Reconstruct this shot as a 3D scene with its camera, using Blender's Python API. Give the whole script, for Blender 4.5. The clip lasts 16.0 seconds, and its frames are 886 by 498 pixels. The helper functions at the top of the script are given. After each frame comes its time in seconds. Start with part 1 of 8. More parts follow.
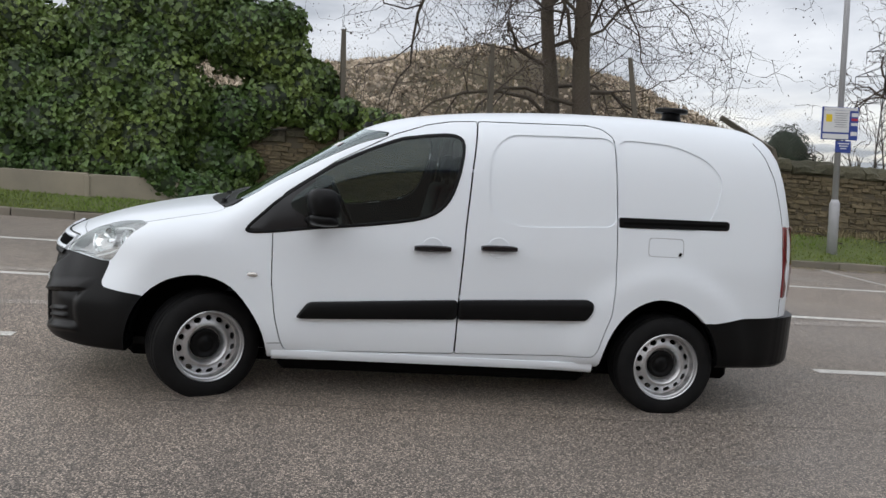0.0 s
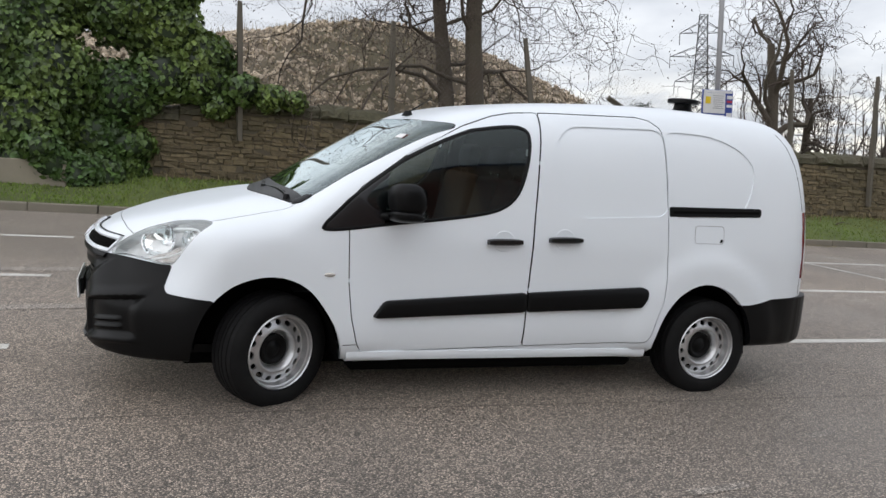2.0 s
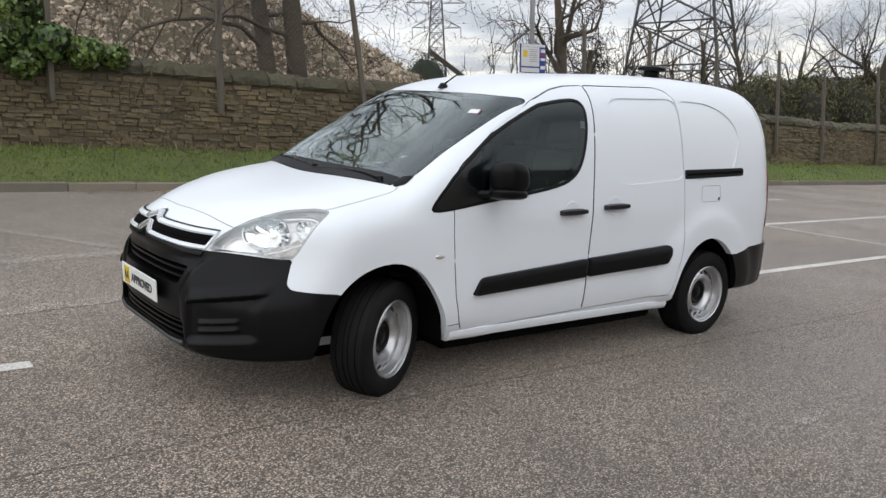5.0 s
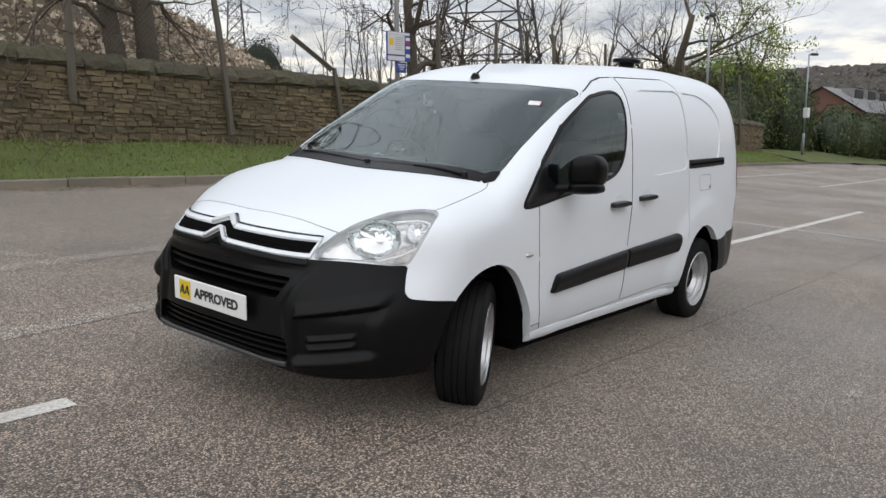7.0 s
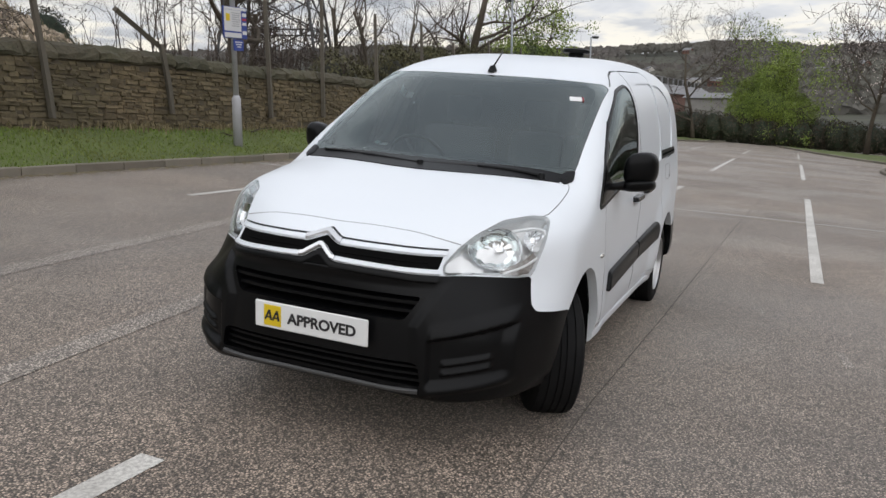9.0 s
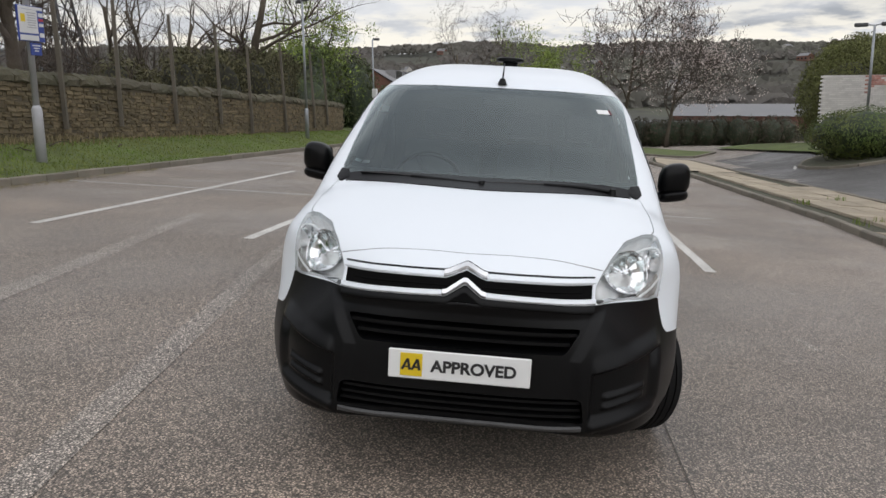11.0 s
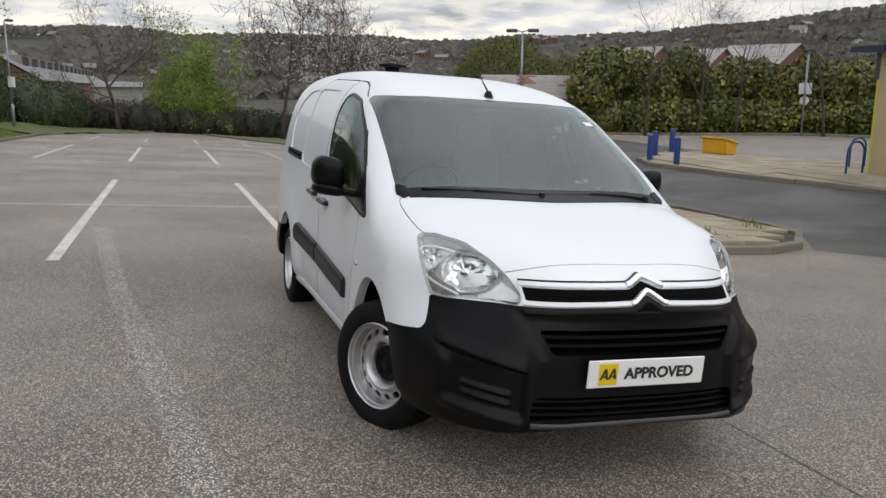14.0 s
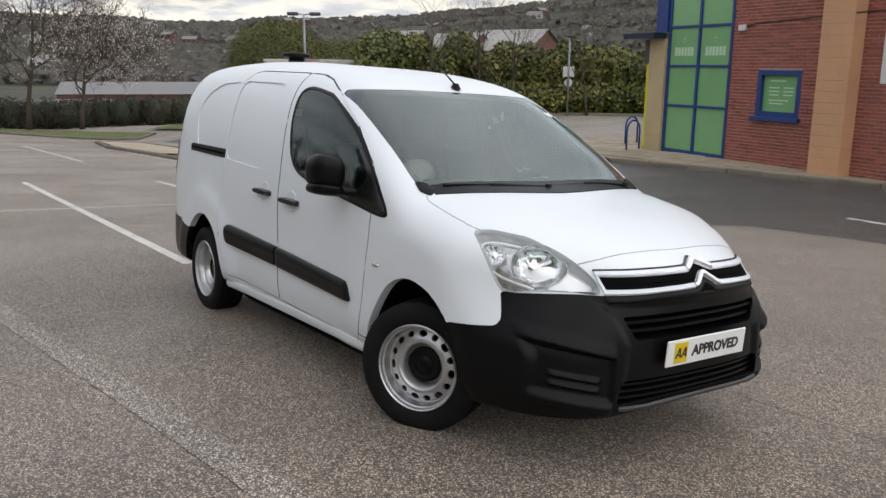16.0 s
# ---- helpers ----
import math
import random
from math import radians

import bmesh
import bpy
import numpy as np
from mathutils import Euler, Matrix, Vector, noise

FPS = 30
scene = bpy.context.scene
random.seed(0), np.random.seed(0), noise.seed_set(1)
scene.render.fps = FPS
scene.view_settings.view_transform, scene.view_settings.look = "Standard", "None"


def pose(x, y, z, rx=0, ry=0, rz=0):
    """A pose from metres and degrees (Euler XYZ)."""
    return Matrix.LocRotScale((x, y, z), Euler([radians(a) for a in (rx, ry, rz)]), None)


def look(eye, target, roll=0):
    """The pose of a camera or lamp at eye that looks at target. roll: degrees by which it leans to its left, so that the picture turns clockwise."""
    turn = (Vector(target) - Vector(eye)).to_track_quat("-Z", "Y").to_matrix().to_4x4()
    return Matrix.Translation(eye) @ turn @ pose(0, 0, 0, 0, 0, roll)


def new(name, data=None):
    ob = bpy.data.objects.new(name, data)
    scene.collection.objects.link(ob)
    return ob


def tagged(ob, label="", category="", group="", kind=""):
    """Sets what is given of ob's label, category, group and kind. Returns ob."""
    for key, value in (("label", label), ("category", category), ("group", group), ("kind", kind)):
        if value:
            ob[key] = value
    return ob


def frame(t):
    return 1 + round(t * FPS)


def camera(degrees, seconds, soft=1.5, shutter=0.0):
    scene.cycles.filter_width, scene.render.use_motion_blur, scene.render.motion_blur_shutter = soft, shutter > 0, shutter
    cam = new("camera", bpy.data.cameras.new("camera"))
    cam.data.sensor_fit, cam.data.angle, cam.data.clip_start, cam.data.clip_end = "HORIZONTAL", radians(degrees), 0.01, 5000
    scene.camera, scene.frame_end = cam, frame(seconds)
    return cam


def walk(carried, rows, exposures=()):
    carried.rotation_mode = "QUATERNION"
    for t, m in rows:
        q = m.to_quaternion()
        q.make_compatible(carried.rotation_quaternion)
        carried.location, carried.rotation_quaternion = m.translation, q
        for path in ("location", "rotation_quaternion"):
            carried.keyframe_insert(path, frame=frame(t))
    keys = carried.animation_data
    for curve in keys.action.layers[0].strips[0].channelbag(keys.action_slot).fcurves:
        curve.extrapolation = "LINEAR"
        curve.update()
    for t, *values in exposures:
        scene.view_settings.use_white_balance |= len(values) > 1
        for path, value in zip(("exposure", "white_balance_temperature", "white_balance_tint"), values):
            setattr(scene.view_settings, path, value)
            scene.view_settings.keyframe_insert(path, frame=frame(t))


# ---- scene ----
cam = camera(57.1, 16.0)
METRES, EYE, TILT, LEAN, TURN = 10.966, 1.484, 3.062, 2.054, -8.564
ROWS = [
    (0.0, 0.0, 0.0, 0.0, 0.46, -6.62, -3.95),
    (0.5, -0.0308, 0.0024, 0.0006, -1.95, -6.33, -4.21),
    (1.0, -0.0637, 0.0035, 0.002, -5.43, -6.76, -3.97),
    (1.5, -0.0916, 0.0129, 0.0013, -8.11, -7.25, -4.29),
    (2.0, -0.122, 0.0186, 0.0012, -11.18, -7.65, -4.02),
    (2.5, -0.1499, 0.0267, 0.0005, -14.38, -8.36, -3.37),
    (3.0, -0.1756, 0.0382, 0.0016, -17.09, -8.4, -3.68),
    (3.5, -0.2057, 0.0444, 0.0055, -20.38, -9.03, -4.2),
    (4.0, -0.2307, 0.0511, 0.0069, -22.94, -9.91, -3.8),
    (6.5, -0.3622, 0.1445, 0.0003, -40.32, -9.71, -3.4),
    (7.0, -0.3793, 0.1714, -0.0006, -43.25, -10.23, -3.54),
    (7.5, -0.3959, 0.1991, -0.0004, -46.55, -10.48, -3.52),
    (8.0, -0.417, 0.2281, 0.001, -50.89, -10.55, -3.94),
    (8.5, -0.4292, 0.2569, 0.0003, -53.95, -10.81, -4.42),
    (9.0, -0.445, 0.2858, 0.0003, -58.62, -10.86, -3.91),
    (11.5, -0.4846, 0.4473, 0.0003, -79.72, -9.61, -3.04),
    (12.0, -0.4932, 0.4793, 0.001, -84.65, -9.49, -3.18),
    (12.5, -0.4928, 0.5086, -0.0, -88.0, -9.25, -3.27),
    (13.0, -0.4942, 0.5394, -0.0004, -91.86, -9.15, -3.05),
    (13.5, -0.4949, 0.5706, 0.0, -96.05, -9.3, -2.68),
    (14.0, -0.4857, 0.5984, 0.0001, -100.09, -9.06, -3.22),
    (14.5, -0.4806, 0.6288, 0.0005, -105.08, -8.53, -3.38),
    (15.0, -0.4713, 0.6553, -0.0001, -109.97, -8.7, -3.14),
    (15.5, -0.4567, 0.6781, -0.0001, -113.64, -9.17, -2.81),
    (16.0, -0.4472, 0.7047, -0.0001, -116.83, -9.41, -2.21),
]
EXPOSURES = [(0.0, 0.38, 6400, 10), (4.0, 0.50, 6400, 10), (6.5, 0.44, 6450, 10), (9.0, 0.30, 6500, 11), (12.5, 0.28, 6550, 11), (16.0, 0.40, 6600, 11)]
walk(cam, [(t, pose(0, 0, EYE, TILT, LEAN, TURN) @ pose(METRES * x, METRES * y, METRES * z, 90 + pitch, roll, yaw)) for t, x, y, z, yaw, pitch, roll in ROWS], exposures=EXPOSURES)


# ---------------------------------------------------------------- world and sun
def build_world():
    w = bpy.data.worlds.new("overcast_sky")
    scene.world = w
    w.use_nodes = True
    nt = w.node_tree
    nt.nodes.clear()
    N, L = nt.nodes.new, nt.links.new
    out, bg = N("ShaderNodeOutputWorld"), N("ShaderNodeBackground")
    sky = N("ShaderNodeTexSky")
    sky.sky_type, sky.sun_disc = "NISHITA", False
    sky.sun_elevation, sky.sun_rotation = radians(SUN_EL), radians(SUN_ROT)
    sky.altitude, sky.air_density, sky.dust_density = 100, 1.2, 2.0
    dim = N("ShaderNodeMix")
    dim.data_type, dim.blend_type = "RGBA", "MULTIPLY"
    dim.inputs[0].default_value = 1.0
    dim.inputs[7].default_value = (0.085, 0.085, 0.085, 1)
    L(sky.outputs[0], dim.inputs[6])
    tc, sep = N("ShaderNodeTexCoord"), N("ShaderNodeSeparateXYZ")
    L(tc.outputs["Generated"], sep.inputs[0])
    # cloud deck: project the direction on a high flat layer
    up = N("ShaderNodeMath"); up.operation = "MAXIMUM"; up.inputs[1].default_value = 0.0
    L(sep.outputs[2], up.inputs[0])
    lift = N("ShaderNodeMath"); lift.operation = "ADD"; lift.inputs[1].default_value = 0.16
    L(up.outputs[0], lift.inputs[0])
    dx, dy, cmb = N("ShaderNodeMath"), N("ShaderNodeMath"), N("ShaderNodeCombineXYZ")
    for node, k in ((dx, 0), (dy, 1)):
        node.operation = "DIVIDE"
        L(sep.outputs[k], node.inputs[0]); L(lift.outputs[0], node.inputs[1]); L(node.outputs[0], cmb.inputs[k])
    big, fine = N("ShaderNodeTexNoise"), N("ShaderNodeTexNoise")
    big.inputs["Scale"].default_value, big.inputs["Detail"].default_value, big.inputs["Roughness"].default_value = 0.9, 7, 0.55
    big.inputs["Distortion"].default_value = 0.4
    fine.inputs["Scale"].default_value, fine.inputs["Detail"].default_value = 3.2, 6
    L(cmb.outputs[0], big.inputs["Vector"]); L(cmb.outputs[0], fine.inputs["Vector"])
    mixn = N("ShaderNodeMix"); mixn.inputs[0].default_value = 0.25
    L(big.outputs["Fac"], mixn.inputs[2]); L(fine.outputs["Fac"], mixn.inputs[3])
    ramp = N("ShaderNodeValToRGB")
    e = ramp.color_ramp.elements
    e[0].position, e[0].color = 0.37, (0.34, 0.36, 0.40, 1)
    e[1].position, e[1].color = 0.64, (0.77, 0.78, 0.80, 1)
    m = ramp.color_ramp.elements.new(0.5); m.color = (0.585, 0.60, 0.635, 1)
    L(mixn.outputs[0], ramp.inputs[0])
    # the clouds break up into a pale warm strip just above the hills
    low = N("ShaderNodeMapRange")
    low.inputs[1].default_value, low.inputs[2].default_value = 0.15, 0.03
    low.interpolation_type = "SMOOTHSTEP"
    L(sep.outputs[2], low.inputs[0])
    strip = N("ShaderNodeMapRange")
    strip.inputs[1].default_value, strip.inputs[2].default_value = 0.44, 0.56
    L(fine.outputs["Fac"], strip.inputs[0])
    both = N("ShaderNodeMath"); both.operation = "MULTIPLY"
    L(low.outputs[0], both.inputs[0]); L(strip.outputs[0], both.inputs[1])
    warm = N("ShaderNodeMix"); warm.data_type = "RGBA"
    warm.inputs[7].default_value = (0.92, 0.875, 0.77, 1)
    L(both.outputs[0], warm.inputs[0]); L(ramp.outputs[0], warm.inputs[6])
    mix = N("ShaderNodeMix"); mix.data_type = "RGBA"
    mix.inputs[0].default_value = 0.90
    L(dim.outputs[2], mix.inputs[6]); L(warm.outputs[2], mix.inputs[7])
    # overcast luminance grows from the horizon to the zenith
    zen = N("ShaderNodeMath"); zen.operation = "MULTIPLY_ADD"; zen.inputs[1].default_value, zen.inputs[2].default_value = 0.45, 0.97
    L(up.outputs[0], zen.inputs[0])
    lum = N("ShaderNodeMath"); lum.operation = "MULTIPLY"; lum.inputs[1].default_value = SKY_STRENGTH
    L(zen.outputs[0], lum.inputs[0])
    L(mix.outputs[2], bg.inputs[0])
    L(lum.outputs[0], bg.inputs[1])
    L(bg.outputs[0], out.inputs[0])


SUN_EL, SUN_ROT, SKY_STRENGTH = 38.0, 246.0, 0.98
build_world()
sun = new("sun", bpy.data.lights.new("sun", "SUN"))
sun.data.energy, sun.data.angle, sun.data.color = 1.0, radians(120), (1.0, 0.985, 0.955)
_az = radians(SUN_ROT)
sun.matrix_world = look((0, 0, 60), (-math.sin(_az), -math.cos(_az), 60 - math.tan(radians(SUN_EL))))
scene.view_settings.exposure = 0.0


# ---------------------------------------------------------------- materials
def material(name, base, rough=0.6, metal=0.0, grain=None, stain=None, bump=None, coat=0.0, spec=0.5, per_object=0.0, per_island=0.0):
    """Principled surface. grain, stain: (scale, amount, colour) at a fine and a coarse size; bump: (scale, strength, distance)."""
    m = bpy.data.materials.new(name)
    m.use_nodes = True
    nt = m.node_tree
    N, L = nt.nodes.new, nt.links.new
    b = nt.nodes["Principled BSDF"]
    b.inputs["Roughness"].default_value, b.inputs["Metallic"].default_value = rough, metal
    b.inputs["Coat Weight"].default_value, b.inputs["Coat Roughness"].default_value = coat, 0.04
    b.inputs["Specular IOR Level"].default_value = spec
    geo = N("ShaderNodeNewGeometry")
    rgb = N("ShaderNodeRGB")
    rgb.outputs[0].default_value = (*base, 1)
    col = rgb.outputs[0]
    for k, layer in enumerate((stain, grain)):
        if not layer:
            continue
        scale, amount, tint = layer
        nz, rp, mx = N("ShaderNodeTexNoise"), N("ShaderNodeMapRange"), N("ShaderNodeMix")
        nz.inputs["Scale"].default_value = scale
        nz.inputs["Detail"].default_value = 6 if k == 0 else 3
        nz.inputs["Roughness"].default_value = 0.6
        L(geo.outputs["Position"], nz.inputs["Vector"])
        rp.inputs[1].default_value, rp.inputs[2].default_value = 0.38, 0.66
        rp.inputs[4].default_value = amount
        L(nz.outputs["Fac"], rp.inputs[0])
        mx.data_type = "RGBA"
        mx.inputs[7].default_value = (*tint, 1)
        L(rp.outputs[0], mx.inputs[0]); L(col, mx.inputs[6])
        col = mx.outputs[2]
    for amount, src in ((per_object, "object"), (per_island, "island")):
        if not amount:
            continue
        if src == "object":
            rnd = N("ShaderNodeObjectInfo").outputs["Random"]
        else:
            rnd = geo.outputs["Random Per Island"]
        rp, hsv = N("ShaderNodeMapRange"), N("ShaderNodeHueSaturation")
        rp.inputs[3].default_value, rp.inputs[4].default_value = 1 - amount, 1 + amount
        L(rnd, rp.inputs[0]); L(rp.outputs[0], hsv.inputs["Value"]); L(col, hsv.inputs["Color"])
        col = hsv.outputs[0]
    L(col, b.inputs["Base Color"])
    if bump:
        scale, strength, dist = bump
        nz, bp = N("ShaderNodeTexNoise"), N("ShaderNodeBump")
        nz.inputs["Scale"].default_value, nz.inputs["Detail"].default_value = scale, 4
        L(geo.outputs["Position"], nz.inputs["Vector"])
        bp.inputs["Strength"].default_value, bp.inputs["Distance"].default_value = strength, dist
        L(nz.outputs["Fac"], bp.inputs["Height"]); L(bp.outputs[0], b.inputs["Normal"])
    return m


def asphalt_material(name, base, light, dark, scale=1.0, grazing_sheen=0.25):
    """Worn open-graded asphalt: stones of several greys in dark binder, large pale and damp patches."""
    m = bpy.data.materials.new(name)
    m.use_nodes = True
    nt = m.node_tree
    N, L = nt.nodes.new, nt.links.new
    b = nt.nodes["Principled BSDF"]
    geo = N("ShaderNodeNewGeometry")
    vor = N("ShaderNodeTexVoronoi"); vor.inputs["Scale"].default_value = 88 * scale
    L(geo.outputs["Position"], vor.inputs["Vector"])
    stone = N("ShaderNodeValToRGB")
    e = stone.color_ramp.elements
    e[0].color, e[1].color = (*[c * 0.16 for c in base], 1), (*[min(1, c * 2.75) for c in base], 1)
    mid = stone.color_ramp.elements.new(0.5); mid.color = (*base, 1)
    sep = N("ShaderNodeSeparateColor")
    L(vor.outputs["Color"], sep.inputs[0]); L(sep.outputs[0], stone.inputs[0])
    edge = N("ShaderNodeMapRange")
    edge.inputs[1].default_value, edge.inputs[2].default_value, edge.inputs[3].default_value, edge.inputs[4].default_value = 0.28, 0.66, 1.12, 0.14
    L(vor.outputs["Distance"], edge.inputs[0])
    mul = N("ShaderNodeMix"); mul.data_type, mul.blend_type = "RGBA", "MULTIPLY"; mul.inputs[0].default_value = 1
    L(stone.outputs[0], mul.inputs[6]); L(edge.outputs[0], mul.inputs[7])
    col = mul.outputs[2]
    for sc, lo, hi, amt, tint in ((0.22, 0.45, 0.66, 0.75, light), (0.55, 0.50, 0.66, 0.75, dark), (3.5, 0.5, 0.8, 0.35, dark)):
        nz, rp, mx = N("ShaderNodeTexNoise"), N("ShaderNodeMapRange"), N("ShaderNodeMix")
        nz.inputs["Scale"].default_value, nz.inputs["Detail"].default_value, nz.inputs["Roughness"].default_value = sc, 7, 0.62
        nz.noise_dimensions = "4D"; nz.inputs["W"].default_value = sc * 17
        L(geo.outputs["Position"], nz.inputs["Vector"])
        rp.inputs[1].default_value, rp.inputs[2].default_value, rp.inputs[4].default_value = lo, hi, amt
        L(nz.outputs["Fac"], rp.inputs[0])
        mx.data_type, mx.blend_type = "RGBA", "MULTIPLY"
        mx.inputs[7].default_value = (*tint, 1)
        L(rp.outputs[0], mx.inputs[0]); L(col, mx.inputs[6])
        col = mx.outputs[2]
    L(col, b.inputs["Base Color"])
    damp, wet = N("ShaderNodeTexNoise"), N("ShaderNodeMapRange")
    damp.inputs["Scale"].default_value, damp.inputs["Detail"].default_value = 0.45, 5
    L(geo.outputs["Position"], damp.inputs["Vector"]); L(damp.outputs["Fac"], wet.inputs[0])
    wet.inputs[1].default_value, wet.inputs[2].default_value, wet.inputs[3].default_value, wet.inputs[4].default_value = 0.40, 0.62, 0.46, 0.72
    L(wet.outputs[0], b.inputs["Roughness"])
    # sheen added to brighten the asphalt at grazing views, like sky glare
    b.inputs["Sheen Weight"].default_value, b.inputs["Sheen Roughness"].default_value = grazing_sheen, 0.45
    b.inputs["Sheen Tint"].default_value = (1.0, 0.90, 0.80, 1)
    b.inputs["Specular IOR Level"].default_value = 0.5
    bp = N("ShaderNodeBump"); bp.inputs["Strength"].default_value, bp.inputs["Distance"].default_value = 0.75, 0.003
    inv = N("ShaderNodeMath"); inv.operation = "SUBTRACT"; inv.inputs[0].default_value = 1
    L(vor.outputs["Distance"], inv.inputs[1]); L(inv.outputs[0], bp.inputs["Height"]); L(bp.outputs[0], b.inputs["Normal"])
    return m


def glass_material(name, tint, gloss_rough=0.02, share=1.8):
    """Thin pane: clear transmission with a mirror share that grows at grazing angles."""
    m = bpy.data.materials.new(name)
    m.use_nodes = True
    nt = m.node_tree
    nt.nodes.clear()
    N, L = nt.nodes.new, nt.links.new
    out, mix, tr, gl, fr = N("ShaderNodeOutputMaterial"), N("ShaderNodeMixShader"), N("ShaderNodeBsdfTransparent"), N("ShaderNodeBsdfGlossy"), N("ShaderNodeFresnel")
    tr.inputs[0].default_value = (*tint, 1)
    gl.inputs[0].default_value, gl.inputs["Roughness"].default_value = (0.90, 1.0, 0.99, 1), gloss_rough
    fr.inputs[0].default_value = 1.52
    k = N("ShaderNodeMath"); k.operation = "MULTIPLY"; k.inputs[1].default_value = share; k.use_clamp = True
    L(fr.outputs[0], k.inputs[0]); L(k.outputs[0], mix.inputs[0]); L(tr.outputs[0], mix.inputs[1]); L(gl.outputs[0], mix.inputs[2])
    L(mix.outputs[0], out.inputs[0])
    return m


def paint_line_material():
    """Thermoplastic road paint, worn through in specks to the asphalt."""
    m = material("road_paint", (0.74, 0.72, 0.67), 0.7, grain=(60, 0.55, (0.20, 0.185, 0.165)), stain=(2.2, 0.40, (0.30, 0.28, 0.25)), bump=(90, 0.4, 0.003))
    return m


M = {}
M["asphalt"] = asphalt_material("car_park_asphalt", (0.208, 0.171, 0.139), (1.6, 1.54, 1.46), (0.58, 0.58, 0.59), 1.25, 0.31)
M["road"] = asphalt_material("road_asphalt", (0.092, 0.089, 0.086), (1.2, 1.2, 1.2), (0.8, 0.8, 0.8), 1.3, 0.08)
M["line"] = paint_line_material()
M["faded"] = asphalt_material("faded_paint", (0.300, 0.262, 0.226), (1.3, 1.28, 1.25), (0.62, 0.61, 0.60), 1.25, 0.31)
M["white"] = material("white_van_paint", (0.795, 0.835, 0.875), 0.33, coat=0.30, stain=(0.9, 0.06, (0.71, 0.74, 0.77)), spec=0.35)
M["black"] = material("black_textured_plastic", (0.0038, 0.0040, 0.0044), 0.34, grain=(300, 0.3, (0.008, 0.008, 0.0085)), stain=(3, 0.3, (0.0075, 0.0075, 0.008)), bump=(450, 0.15, 0.001), spec=0.165)
M["black_gloss"] = material("black_trim", (0.008, 0.008, 0.009), 0.25, stain=(6, 0.2, (0.014, 0.014, 0.014)))
# near-black puts the shade of hollows, gaps and undersides into the colour
M["void"] = material("painted_cavity_dark", (0.004, 0.004, 0.004), 0.9, spec=0.05)
M["interior"] = material("grey_cabin_plastic", (0.036, 0.040, 0.042), 0.65, stain=(4, 0.3, (0.055, 0.060, 0.062)), bump=(300, 0.2, 0.001))
M["seat"] = material("grey_seat_cloth", (0.07, 0.075, 0.08), 0.9, grain=(220, 0.4, (0.11, 0.115, 0.12)), stain=(3, 0.3, (0.05, 0.05, 0.055)), bump=(300, 0.4, 0.002))
M["glass"] = glass_material("clear_glass", (0.46, 0.53, 0.51), 0.02, 1.05)
M["screen"] = glass_material("windscreen_glass", (0.72, 0.84, 0.83), 0.02, 2.05)
M["lens"] = glass_material("headlight_lens", (0.985, 0.985, 0.985), 0.02, 0.75)
M["chrome"] = material("bright_reflector", (0.92, 0.93, 0.94), 0.09, 1.0, stain=(14, 0.25, (0.62, 0.63, 0.65)))
M["silver"] = material("silver_wheel_paint", (0.60, 0.605, 0.615), 0.34, 0.85, stain=(9, 0.35, (0.42, 0.42, 0.42)), grain=(120, 0.15, (0.35, 0.34, 0.33)))
M["rubber"] = material("tyre_rubber", (0.0075, 0.0075, 0.008), 0.7, stain=(8, 0.5, (0.015, 0.0147, 0.0143)), bump=(160, 0.3, 0.002), spec=0.16)
M["plate_white"] = material("white_plate", (0.78, 0.79, 0.78), 0.3, stain=(5, 0.06, (0.6, 0.6, 0.6)))
M["yellow"] = material("yellow_square", (0.72, 0.52, 0.015), 0.4, stain=(20, 0.1, (0.6, 0.4, 0.02)))
M["ink"] = material("dark_lettering", (0.02, 0.02, 0.022), 0.4)
M["red_lamp"] = material("red_lamp_plastic", (0.16, 0.008, 0.012), 0.12, coat=0.6, stain=(9, 0.4, (0.08, 0.004, 0.008)))
M["smoked"] = material("smoked_indicator", (0.34, 0.31, 0.29), 0.15, 0.5, stain=(40, 0.7, (0.75, 0.74, 0.73)))
M["amber"] = material("clear_indicator", (0.62, 0.60, 0.56), 0.15, 0.6)


# ---------------------------------------------------------------- mesh helpers
def mesh_of(name, verts, faces, smooth=False):
    me = bpy.data.meshes.new(name)
    me.from_pydata([tuple(v) for v in verts], [], [tuple(f) for f in faces])
    me.validate()
    if smooth:
        me.polygons.foreach_set("use_smooth", [True] * len(me.polygons))
    me.update()
    return me


def hang(name, me, mat, parent=None, label="", m=None):
    """Links a mesh as one object, under parent if given."""
    if mat is not None and not me.materials:
        me.materials.append(mat)
    ob = new(name, me)
    if parent is not None:
        ob.parent = parent
    if m is not None:
        ob.matrix_basis = m
    if label:
        ob["label"] = label
    return ob


def part(name, bm, mat, parent, label="", m=None, smooth=False, angle=35):
    me = bpy.data.meshes.new(name)
    bmesh.ops.recalc_face_normals(bm, faces=bm.faces)
    bm.to_mesh(me)
    bm.free()
    if smooth:
        me.polygons.foreach_set("use_smooth", [True] * len(me.polygons))
        me.set_sharp_from_angle(angle=radians(angle))
    return hang(name, me, mat, parent, label, m)


